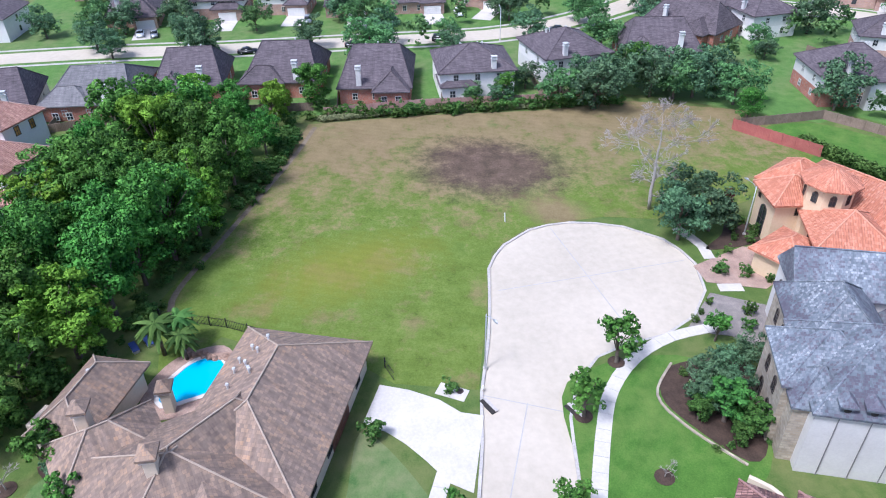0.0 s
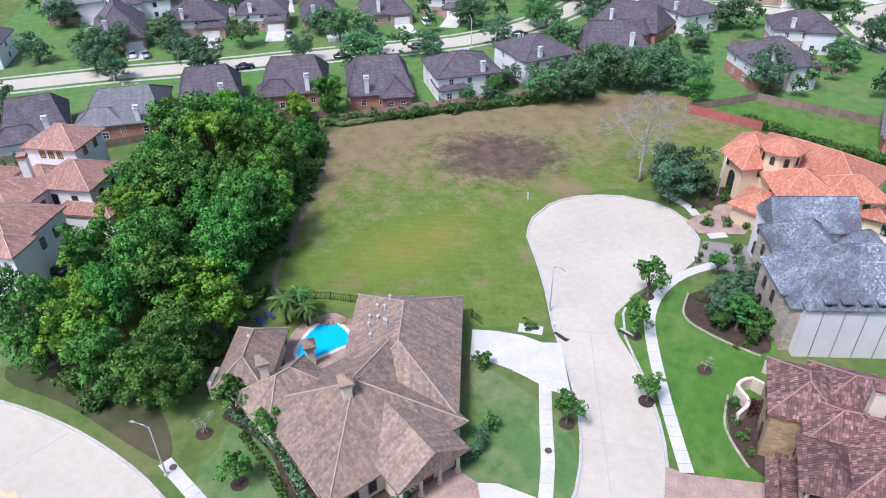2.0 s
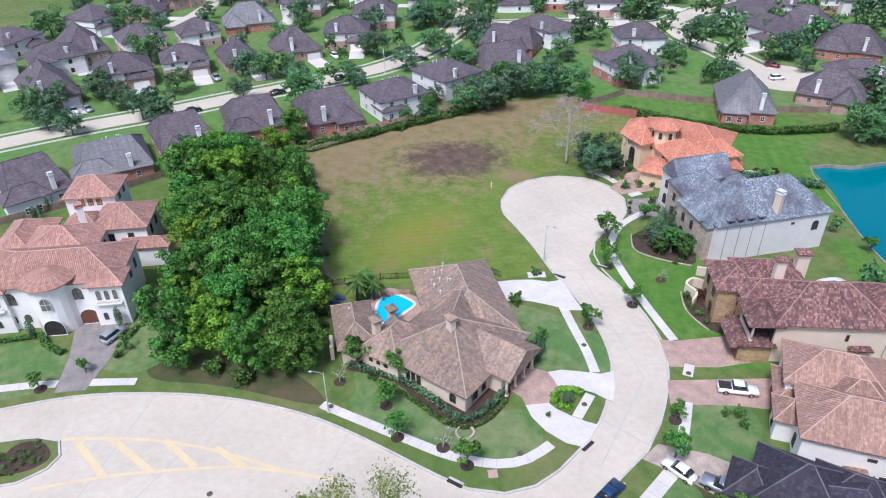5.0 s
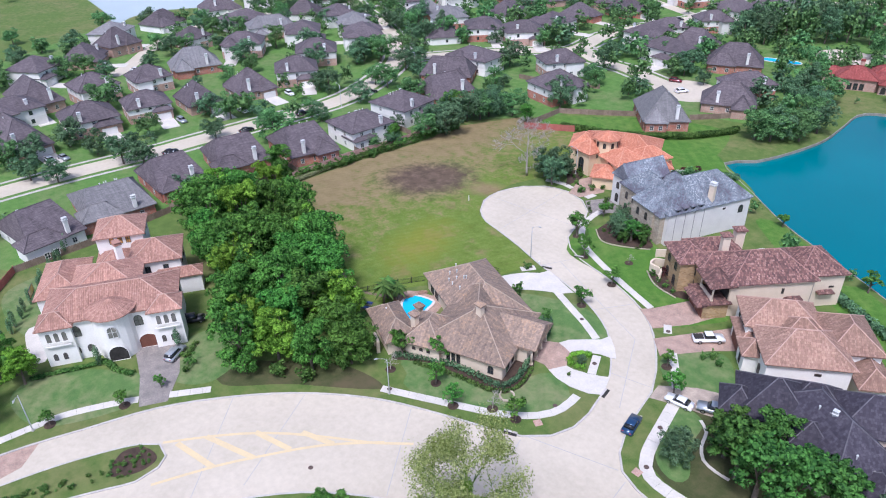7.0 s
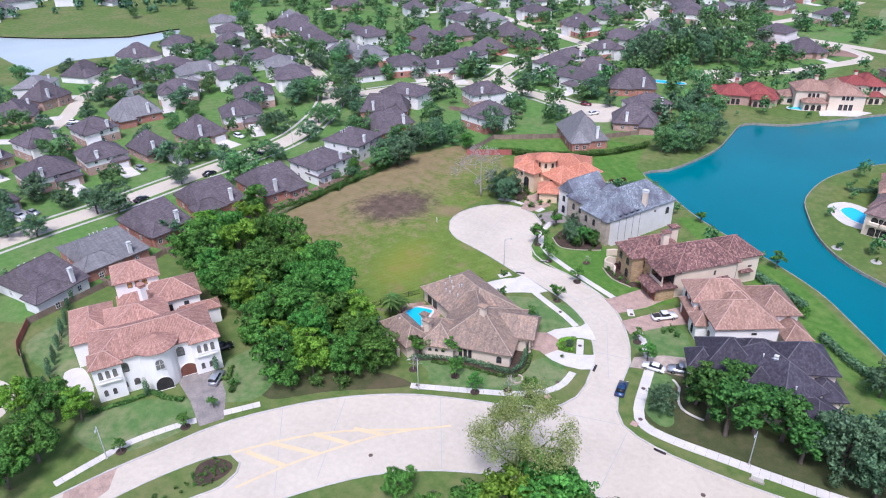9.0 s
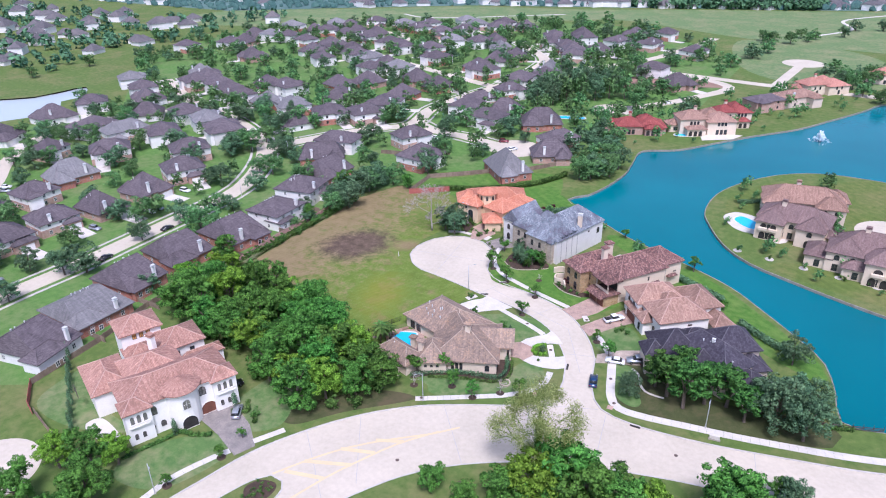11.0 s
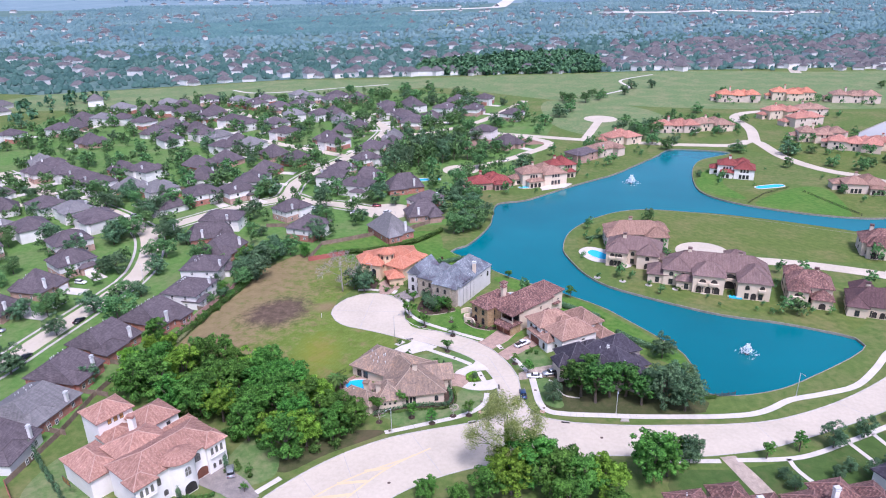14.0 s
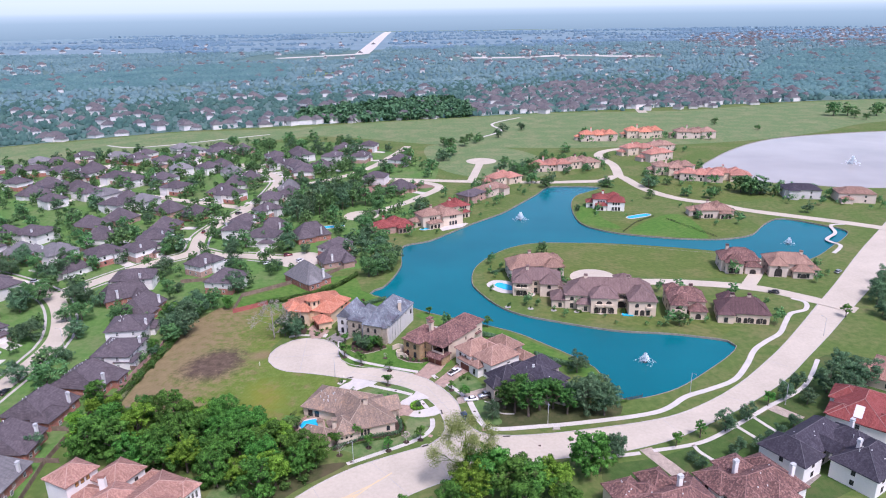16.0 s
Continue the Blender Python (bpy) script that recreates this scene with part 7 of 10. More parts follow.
TAKEN = [(o.location.x, o.location.y) for o in scene.objects if o.name.startswith("house") and o.parent is None]
LINES = [spline(pairs(*numbers), 9.0, False) for numbers in STREETS]
SEGMENTS = [(a, b) for line in LINES for a, b in zip(line, line[1:])]


def street_angle(x, y):
    p = Vector((x, y))
    a, b = min(SEGMENTS, key=lambda s: ((s[0] + s[1]) / 2 - p).length)
    return math.degrees(math.atan2(b.y - a.y, b.x - a.x)), ((a + b) / 2 - p).length


def far_house(x, y):
    ang, gap = street_angle(x, y)
    if gap < 11 or any(math.hypot(x - a, y - b) < (17.5 if x > -205 and y < 330 else 15.2) for a, b in TAKEN) or inside((x, y), LAKE) or inside((x, y), FIELD):
        return
    TAKEN.append((x, y))
    a, b = min(SEGMENTS, key=lambda g: ((g[0] + g[1]) / 2 - Vector((x, y))).length)
    to = (a + b) / 2 - Vector((x, y))
    turn = ang if to.x * math.sin(radians(ang)) - to.y * math.cos(radians(ang)) > 0 else ang + 180
    suburban(x, y, turn + far_rng.uniform(-6, 6), far_rng.uniform(15.5, 19), far_rng.uniform(13, 15.5), far_rng.choice((3.0, 5.6, 5.6, 5.6)), far_rng.randint(100, 999),
             roof=SHINGLE if far_rng.random() < 0.86 else GREY_SHINGLE, lower=far_rng.choice((RED_BRICK, PINK_BRICK, SIDING, SIDING)), detail=1, front=1,
             label="suburban brick and siding house with dark hip roof", steep=0.66)


def inside(p, ring):
    c = False
    for (x1, y1), (x2, y2) in zip(ring, ring[1:] + ring[:1]):
        if (y1 > p[1]) != (y2 > p[1]) and p[0] < (x2 - x1) * (p[1] - y1) / (y2 - y1) + x1:
            c = not c
    return c


for x, y in FAR_1 + FAR_2 + FAR_3 + FAR_4:
    far_house(x, y)
for line in LINES[:9]:
    for k in range(1, len(line) - 1, 2):
        d = (line[k + 1] - line[k - 1]).normalized()
        for s in (-1, 1):
            q = line[k] + Vector((-d.y, d.x)) * s * far_rng.uniform(19, 22)
            if q.x < -95 and q.y > 118 and len(TAKEN) < 250:
                far_house(q.x, q.y)


# ---- trees ----
WOODS = pairs(-42, 173.5, -53, 179, -69, 184.5, -90, 192.5, -103, 196, -112, 204, -116, 196, -110, 184, -101, 172, -90, 167, -77, 166, -66, 160, -56, 157, -48, 152.5, -38, 160, -34, 168)
wood_rng = random.Random(3)
stand = []
for _ in range(6000):
    p = (wood_rng.uniform(-118, -32), wood_rng.uniform(150, 206))
    if inside(p, WOODS) and all(math.hypot(p[0] - q[0], p[1] - q[1]) > 5.9 for q in stand):
        stand.append(p)
for x, y in stand:
    edge = min(math.hypot(x - a, y - b) for a, b in WOODS)
    kind = "bright" if wood_rng.random() < 0.22 else "oak"
    low = y > 186 and x < -85
    plant(kind, x, y, wood_rng.uniform(7.5, 10.5) if low else wood_rng.uniform(9.5, 14.5), wood_rng.uniform(0.85, 1.15))
for k in range(46):
    i = wood_rng.randrange(len(WOODS))
    a, b = WOODS[i], WOODS[(i + 1) % len(WOODS)]
    t = wood_rng.random()
    plant("shrub", a[0] + (b[0] - a[0]) * t + wood_rng.uniform(-1, 1), a[1] + (b[1] - a[1]) * t + wood_rng.uniform(-1, 1), wood_rng.uniform(1.8, 3.6), 1.2, 0, "rough green undergrowth at the wood edge")

for k in range(70):
    i = wood_rng.randrange(1, 5)
    a, b = WOODS[i - 1], WOODS[i]
    t = wood_rng.random()
    plant("shrub", a[0] + (b[0] - a[0]) * t + wood_rng.uniform(-0.5, 2.2), a[1] + (b[1] - a[1]) * t + wood_rng.uniform(0.4, 3.4), wood_rng.uniform(0.8, 2.6), 1.25, 0, "rough green undergrowth at the wood edge")

TREES_EAST = [(17, 190.5, 6.5, "dark", 0.95), (21.5, 196.5, 10.5, "slim", 1.3), (24.5, 194, 12, "slim", 1.35), (28.5, 191.5, 13, "slim", 1.3), (27, 199, 11.5, "slim", 1.2), (32.5, 195, 11, "slim", 1.35), (37, 196, 11, "slim", 1.4), (41, 192.5, 9, "slim", 1.5), (44, 197, 9, "dark", 1.0), (47, 193.5, 13, "dark", 0.95),
              (52.5, 191.5, 12, "dark", 0.95), (49, 200, 10, "dark", 0.95), (54, 203, 8, "dark", 1.0), (49, 219, 8, "dark", 1.0)]
for x, y, z, kind, wide in TREES_EAST:
    plant(kind, x, y, z, wide, 0, "leafy garden tree beside the charcoal-roofed house")
for x, y, z in [(-74, 121, 10), (-66, 114, 11), (-70, 124, 8), (-80, 118, 9), (-64, 108, 10), (-78, 108, 10)]:
    plant("near", x, y, z, 1.1, 0, "broad tree beside the mansion garden")
for x, y, z in [(-10, 146, 6.5), (-2, 144, 7), (4, 148, 10), (9, 151, 13), (13.5, 154.5, 15), (18, 153, 14.5), (25, 152, 12.5), (30.5, 153.5, 12), (41, 161.5, 14), (45, 163.5, 9), (22, 146, 11), (33, 146, 9), (49.5, 172.6, 5.5)]:
    plant("near", x, y, z, 1.12, 0, "leafy tree on the near side of the boulevard")
plant("dark", 51, 170, 7), plant("street", -4, 271, 4, 1.3), plant("street", 20, 257, 5, 1.3), plant("street", 31, 238, 3.5, 1.2)
for x, y, z in [(-35, 233.2, 6.6), (-28.2, 227.2, 5.6), (-17.6, 222.6, 4.6), (-17.4, 212.2, 4.8), (-36.4, 245.4, 4.4), (-5.4, 179.6, 5.0), (-14.6, 174.4, 4.4), (-20.6, 176, 4.8), (4.4, 208.2, 3.6), (8.8, 203.2, 5.0), (-24.6, 180.2, 5.4), (-30, 176.4, 6.2),
                (69.7, 174.4, 5), (78.3, 178.6, 5.5), (106, 195.4, 5.5), (168, 262, 6), (-52.6, 134.6, 3.4), (-56.6, 124.0, 3.2), (-52.6, 141, 2.8)]:
    plant("street", x, y, z, 1.25)
for x, y, z in [(-58, 255.4, 9), (-56.6, 250.2, 9), (-61.2, 252.4, 8.5)]:
    plant("dark", x, y, z, 1.05)
for x, y, z in [(87, 181.6, 7.5), (96, 187.4, 6.5), (113, 199.2, 6.5), (120.3, 206.0, 6.5), (129, 203, 11), (137, 209, 12), (133, 197, 10), (143, 205, 11), (119, 196, 6), (51.5, 171.4, 6.5), (88, 172.5, 4), (93, 171.5, 5), (84.5, 169, 4), (72, 167, 3.5), (73.5, 163.5, 4), (102, 178, 5), (108, 182.5, 5), (98, 176, 4),
                (183, 262, 9), (188, 274, 10), (194, 283, 10), (204, 296, 9)]:
    plant("dark", x, y, z, 1.0, 0, "large dark oak along the boulevard")
for x, y, z in [(-108, 238, 6), (-108, 261, 9.5), (-108, 272, 10), (-92, 280, 6), (-112, 266, 9)]:
    plant("dark" if z > 9 else "oak", x, y, z, 1.0, 0, "garden tree standing behind the vacant lot")
GARDEN_TREES_1 = [(-171, 148, 8), (-159, 150, 8), (-185, 152, 7), (-171, 154, 8.5), (-152, 155, 7), (-220, 168, 6), (-164, 170, 8), (-152, 173, 9), (-147, 177, 10), (-120, 177, 6), (-268, 180, 9), (-167, 187, 7.5), (-250, 188, 8), (-321, 188, 7), (-296, 193, 7), (-248, 195, 9), (-239, 200, 7), (-150, 201, 7.5), (-171, 209, 8), (-163, 213, 8), (-236, 216, 7), (-148, 218, 8), (-164, 220, 6), (-263, 231, 7), (-250, 232, 9), (-200, 232, 6), (-110, 232, 4), (-145, 233, 6), (-139, 233, 6), (-108, 237, 5), (-247, 237, 8), (-263, 240, 8)]
GARDEN_TREES_2 = [(-204, 244, 7), (-115, 244, 6), (-105, 248, 8), (-167, 251, 7), (-162, 252, 9), (-145, 253, 8), (-102, 254, 10), (-107, 254, 9), (-283, 260, 8), (-273, 262, 8), (-288, 265, 8), (-191, 266, 9), (-279, 267, 8), (-106, 267, 10), (-267, 267, 8), (-157, 269, 7), (-151, 270, 9), (-229, 270, 9), (-260, 270, 8), (-104, 271, 9), (-104, 275, 10), (-103, 279, 9), (-183, 280, 10), (-99, 281, 9), (-150, 285, 7), (-185, 285, 9), (-179, 289, 10), (-163, 289, 9), (-157, 289, 7), (-188, 291, 9), (-164, 294, 8)]
GARDEN_TREES_3 = [(-262, 295, 8), (-296, 299, 8), (-271, 299, 8), (-121, 300, 5), (-283, 300, 9), (-169, 301, 9), (-126, 301, 6), (-182, 303, 9), (-313, 303, 8), (-242, 307, 8), (-246, 309, 8), (-278, 310, 9), (-270, 311, 8), (-216, 312, 8), (-233, 314, 8), (-188, 314, 10), (-308, 315, 8), (-34, 317, 9), (-30, 319, 10), (-258, 319, 8), (-334, 321, 7), (-198, 322, 12), (-188, 322, 10), (-28, 323, 10), (-237, 324, 9), (-84, 325, 5), (-24, 325, 9), (-99, 326, 7), (-282, 326, 8), (-244, 326, 8), (-81, 327, 6.5), (-220, 327, 9)]
GARDEN_TREES_4 = [(-214, 327, 9), (-105, 329, 6), (-183, 329, 10), (-267, 331, 9), (-258, 332, 9), (-243, 332, 8), (-189, 333, 12), (-23, 335, 10), (-27, 338, 9), (-213, 339, 9), (-108, 343, 11), (-236, 343, 10), (-218, 343, 10), (-418, 348, 7), (-146, 352, 7), (-38, 352, 9), (-31, 352, 9), (-196, 352, 7), (-71, 353, 6), (-86, 357, 7), (-82, 358, 9), (-40, 363, 12), (-82, 364, 9), (-32, 364, 10), (-98, 369, 8), (-41, 370, 15), (-283, 370, 7), (-104, 372, 8), (-337, 376, 9), (-198, 378, 8), (-126, 382, 6), (-209, 385, 7)]
GARDEN_TREES_5 = [(-413, 388, 8), (-185, 390, 8), (-198, 391, 8), (-263, 394, 7), (-196, 397, 7), (-190, 402, 8), (-248, 408, 8), (-267, 409, 8), (-87, 413, 14), (-179, 413, 7), (-156, 418, 8), (-81, 420, 14), (-399, 421, 9), (-87, 423, 15), (-230, 425, 8), (-185, 427, 8), (-76, 428, 14), (-81, 431, 15), (-402, 432, 9), (-70, 434, 15), (-76, 438, 15), (-63, 438, 15), (-95, 438, 14), (-275, 442, 8), (-458, 445, 8), (-71, 446, 16), (-57, 446, 15), (-62, 449, 16), (-49, 449, 15), (-91, 449, 15), (-255, 450, 8), (-84, 458, 15)]
GARDEN_TREES_6 = [(-57, 459, 16), (-301, 462, 8), (-236, 468, 9), (-77, 469, 15), (-278, 472, 8), (-249, 473, 9), (-69, 476, 15), (-306, 482, 8), (-449, 483, 10), (-146, 486, 8), (-415, 497, 9), (-198, 505, 8), (-146, 506, 9), (-239, 510, 9), (-221, 517, 9), (-336, 534, 8), (-211, 558, 10), (-325, 568, 9), (-208, 572, 10), (-319, 576, 9)]
for x, y, z in GARDEN_TREES_1 + GARDEN_TREES_2 + GARDEN_TREES_3 + GARDEN_TREES_4 + GARDEN_TREES_5 + GARDEN_TREES_6:
    plant("dark" if (x * 7 + y) % 3 == 0 else ("mid" if y < 390 else "far"), x, y, z, 1.15 if z < 11 else 0.8, 0, "rounded dark green tree in a house garden" if z < 11 else "tall tree in a grove among the far houses")
for x, y, z in [(49, 545, 8), (60, 529, 9), (69, 505, 9), (77, 491, 8), (9, 652, 8), (36, 670, 7), (102, 573, 8), (111, 555, 7), (55, 566, 8), (66, 548, 8), (2, 601, 8), (-6, 556, 9), (84, 508, 7), (80, 550, 8), (113, 619, 8), (86, 572, 9), (74, 551, 9), (48, 513, 8), (4, 590, 10), (12, 614, 9)]:
    plant("far", x, y, z, 1.35, 0, "dark tree of a grove behind the lake villas")
for x, y, z in [(123, 587, 6), (150, 485, 9), (169, 460, 7), (120, 491, 7), (154, 488, 8), (182, 453, 8), (213, 461, 12), (219, 461, 11), (209, 468, 12), (216, 468, 12), (222, 466, 10), (121, 487, 7), (68, 737, 9), (40, 682, 8), (457, 811, 16), (473, 810, 14), (504, 806, 15), (132, 555, 6), (118, 543, 6), (165, 492, 6), (190, 462, 6), (158, 520, 6), (143, 585, 6), (100, 535, 6), (228, 458, 7), (176, 405, 4), (183, 404, 4), (180, 411, 5), (157, 405, 4)]:
    plant("far", x, y, z, 1.3, 0, "dark round tree among the lake villas")
for x, y, z in [(-60, 520, 12), (64, 520, 10), (70, 530, 10), (56, 524, 9), (76, 540, 9), (60, 540, 9), (-99, 497, 11), (-71, 476, 12), (-62, 496, 11), (-40, 446, 12), (-38, 428, 11), (-89, 539, 9)]:
    plant("mid", x, y, z, 1.0, 0, "tall tree in a grove among the far houses")

HOUSES_AT = [(o.location.x, o.location.y) for o in scene.objects if o.name.startswith("house") and o.parent is None]
ROADS_AT = []
for o in scene.objects:
    if o.name.startswith("road") and o.parent is None:
        ROADS_AT += [(v.co.x, v.co.y) for v in o.data.vertices]
ROADS_AT = np.array(ROADS_AT)
HOUSES_NP = np.array(HOUSES_AT)
sub_rng = random.Random(21)
placed = [(o.location.x, o.location.y) for o in scene.objects if o.parent is None and o.name.startswith(("garden_tree", "oak_tree")) and o.location.x < 20]
listed = len(placed)
for _ in range(9000):
    p = (sub_rng.uniform(-420, 20), sub_rng.uniform(120, 700))
    if len(placed) >= listed + 170 or not inside(p, SUBURB):
        continue
    if np.hypot(*(HOUSES_NP - p).T).min() < 9.5 or np.hypot(*(ROADS_AT - p).T).min() < 5.0 or any(math.hypot(p[0] - q[0], p[1] - q[1]) < (13 if p[1] < 330 else 7.5) for q in placed):
        continue
    placed.append(p)
    plant("mid" if p[1] < 330 else "far", *p, sub_rng.uniform(7.0, 11.0), sub_rng.uniform(1.05, 1.35))
more = []
for _ in range(16000):
    p = (sub_rng.uniform(-420, 20), sub_rng.uniform(120, 700))
    if len(more) < 360 and (p[1] > 300 or sub_rng.random() < 0.3) and inside(p, SUBURB) and np.hypot(*(HOUSES_NP - p).T).min() > 8.5 and np.hypot(*(ROADS_AT - p).T).min() > 5 and all(math.hypot(p[0] - q[0], p[1] - q[1]) > 5 for q in placed + more):
        more.append(p)
for line in LINES[:9]:
    for k in range(1, len(line) - 1):
        d = (line[k + 1] - line[k - 1]).normalized()
        for side in (-1, 1):
            q = line[k] + Vector((-d.y, d.x)) * side * sub_rng.uniform(6.6, 8.6)
            if sub_rng.random() < (0.5 if q.y > 330 else 0.12) and q.x < -60 and np.hypot(*(HOUSES_NP - tuple(q)).T).min() > 8 and np.hypot(*(ROADS_AT - tuple(q)).T).min() > 2.6:
                more.append((q.x, q.y))
shapes = [leaf_cloud(np.random.default_rng(k), [(0.9, 0, 3.4), (-0.8, 0.6, 3.0), (0, -0.9, 3.8), (0, 0.3, 4.9), (-0.4, -0.2, 2.2)], [1.7, 1.6, 1.7, 1.6, 1.9], 260, 0.36, 0.75, 0.0, 6) for k in range(4)]
vv, tt, nn, base = [], [], [], 0
for i, (x, y) in enumerate(more):
    v, tri, nm = shapes[i % 4]
    vv.append(v * (sub_rng.uniform(0.85, 1.4) if i < 360 else sub_rng.uniform(1.15, 1.75)) + (x, y, 0)), tt.append(tri + base), nn.append(nm)
    base += len(v)
tagged(put("garden_greenery", cloud_mesh("garden_greenery", np.concatenate(vv), np.concatenate(tt), LEAF_MID, np.concatenate(nn))), "small trees and bushes filling the far gardens", "trees", "", "stuff")
shore = []
for _ in range(20000):
    p = (sub_rng.uniform(-40, 330), sub_rng.uniform(255, 720))
    gap = np.hypot(*(HOUSES_NP - p).T).min()
    if len(shore) < 330 and 9.5 < gap < 24 and np.hypot(*(ROADS_AT - p).T).min() > 5 and not (inside(p, LAKE) or inside(p, BIG_LAKE) or inside(p, LAWNS[12])) and all(math.hypot(p[0] - q[0], p[1] - q[1]) > 3.4 for q in shore):
        shore.append(p)
vv, tt, nn, base = [], [], [], 0
for i, (x, y) in enumerate(shore):
    v, tri, nm = shapes[i % 4]
    vv.append(v * (sub_rng.uniform(0.3, 0.7) if i % 3 else sub_rng.uniform(0.8, 1.35)) + (x, y, 0)), tt.append(tri + base), nn.append(nm)
    base += len(v)
tagged(put("garden_greenery", cloud_mesh("garden_greenery", np.concatenate(vv), np.concatenate(tt), LEAF_MID, np.concatenate(nn))), "small trees and bushes round the lake villas", "trees", "", "stuff")
for _ in range(70):
    p = (sub_rng.uniform(30, 330), sub_rng.uniform(255, 720))
    if np.hypot(*(HOUSES_NP - p).T).min() < 11 or np.hypot(*(ROADS_AT - p).T).min() < 7 or inside(p, LAKE) or inside(p, BIG_LAKE) or (p[1] > 610 and p[0] < 400):
        continue
    near_shore = min(math.hypot(p[0] - a, p[1] - b) for a, b in LAKE) < 8
    if near_shore or inside(p, LAWNS[12]):
        continue
    plant("far", *p, sub_rng.uniform(4, 7.5), 1.0)


def limbed_tree(seed, height, mat, stout=0.36, thin=0.032, spread=0.32, rise=0.55, levels=4):
    """Upright trunk with crooked limbs that fork into fine twigs: its mesh and the twig ends."""
    rng = random.Random(seed)
    line = [Vector((0.12 * math.sin(k * 1.3), 0.12 * math.cos(k * 1.7), height * 0.9 * k / 9)) for k in range(10)]
    shapes, ends = [tube([tuple(p) for p in line], [stout * (1 - k / 10.5) + 0.03 for k in range(10)], 8)], []

    def fork(p, d, length, r, level):
        mid = p + d * length * 0.5 + Vector((rng.uniform(-1, 1), rng.uniform(-1, 1), rng.uniform(-0.6, 0.6))) * length * 0.14
        q = p + d * length
        shapes.append(tube([tuple(p), tuple(mid), tuple(q)], [r, r * 0.8, r * 0.55], 5 if level < 2 else 3))
        ends.append(q)
        if level < levels:
            for _ in range(4 if level < 3 else 3):
                nd = (d * 0.9 + Vector((rng.gauss(0, 0.62), rng.gauss(0, 0.62), rng.gauss(0.12, 0.5)))).normalized()
                fork(mid.lerp(q, rng.uniform(0.1, 1.0)), nd, length * rng.uniform(0.42, 0.66), max(r * 0.58, thin), level + 1)

    for k in range(13):
        z = 0.16 + 0.72 * k / 12
        i = min(8, int(z / 0.1))
        a = k * 2.4
        reach = height * (0.15 if z < 0.35 else spread * (1.22 - z))
        fork(line[i].lerp(line[i + 1], (z / 0.1) % 1.0), Vector((math.cos(a), math.sin(a), rise + z * 0.5)).normalized(), reach, stout * 0.36 * (1.15 - z), 0)
    return mesh_of("trunk", *join_shapes(shapes), mat, True), ends


for x, y, z in [(60, 700, 9), (30, 684, 8), (88, 742, 9), (470, 790, 10), (520, 830, 9), (476, 778, 8), (12, 650, 9), (24, 656, 10), (4, 662, 8), (150, 720, 6), (-210, 700, 6), (300, 760, 7), (330, 720, 6)]:
    plant("mid", x, y, z, 1.1, 0, "lone tree on the levee grassland")
ribbon("track", pairs(-330, 690, -300, 676, -262, 690, -222, 716, -180, 742), 3.0, 0.05, 0.05, PALE, "pale winding path over the levee", "path", step=8)
ribbon("track", pairs(40, 700, 66, 742, 60, 790, 96, 836), 3.0, 0.05, 0.05, PALE, "pale winding path over the levee", "path", step=8)


def dead_tree(x, y, height):
    t = thing("dead_tree", "bare bleached dead tree standing in dry grass", "tree", pose(x, y, 0))
    put("trunk", limbed_tree(18, height, BLEACHED, 0.27, 0.03, 0.46, 0.34)[0], t)


dead_tree(-65, 249.5, 15.5)


def ivy_tree(x, y, height):
    """Leaning tree with ivy-clad trunk and a sparse pale crown."""
    t = thing("tree", "tall sparse tree with ivy-clad trunk and pale new leaves", "tree", pose(x, y, 0))
    me, ends = limbed_tree(5, height, IVY_BARK, 0.5, 0.04, 0.42, 0.5, 3)
    put("trunk", me, t)
    rng = np.random.default_rng(4)
    pick = [tuple(p) for p in ends if p.z > height * 0.25]
    v, tri, nm = leaf_cloud(rng, pick, [1.3] * len(pick), 21000, 0.14, 0.85)
    put("crown", cloud_mesh("crown", v, tri, LEAF_PALE, nm), t)
    v, tri, nm = leaf_cloud(rng, [(0, 0, height * 0.06 * k) for k in range(1, 13)], [0.75] * 12, 5200, 0.12, 1.3)
    put("ivy", cloud_mesh("ivy", v, tri, LEAF_LIGHT, nm), t)


ivy_tree(7.4, 156.0, 20.5)


def bare_sapling(x, y, h):
    t = thing("sapling", "slender bare sapling in a round mulch bed", "tree", pose(x, y, 0), "bare saplings")
    put("trunk", cached("sapling", lambda: bare_tree(3, 4.0, BLEACHED, 3, 4)[0]), t, Matrix.Scale(h / 4.0, 4))


for x, y, z in ((-9.6, 178.6, 4.2), (-28.8, 172.6, 4.0), (-19.9, 232.1, 2.6), (-12.0, 233.5, 2.0)):
    bare_sapling(x, y, z)


# mulch rings under the young trees
def ring_bed(x, y, r):
    slab("bed", [(x + r * math.cos(a * math.pi / 4), y + r * math.sin(a * math.pi / 4)) for a in range(8)], 0.07, 0.12, SOIL, "round mulch bed under a young tree", "planting bed")


for x, y in ((-35, 233.2), (-28.2, 227.2), (-17.6, 222.6), (-17.4, 212.2), (-5.4, 179.6), (-14.6, 174.4), (-20.6, 176), (4.4, 208.2), (-9.6, 178.6), (-28.8, 172.6), (-19.9, 232.1), (-56.6, 124), (-52.6, 134.6)):
    ring_bed(x, y, 0.95)


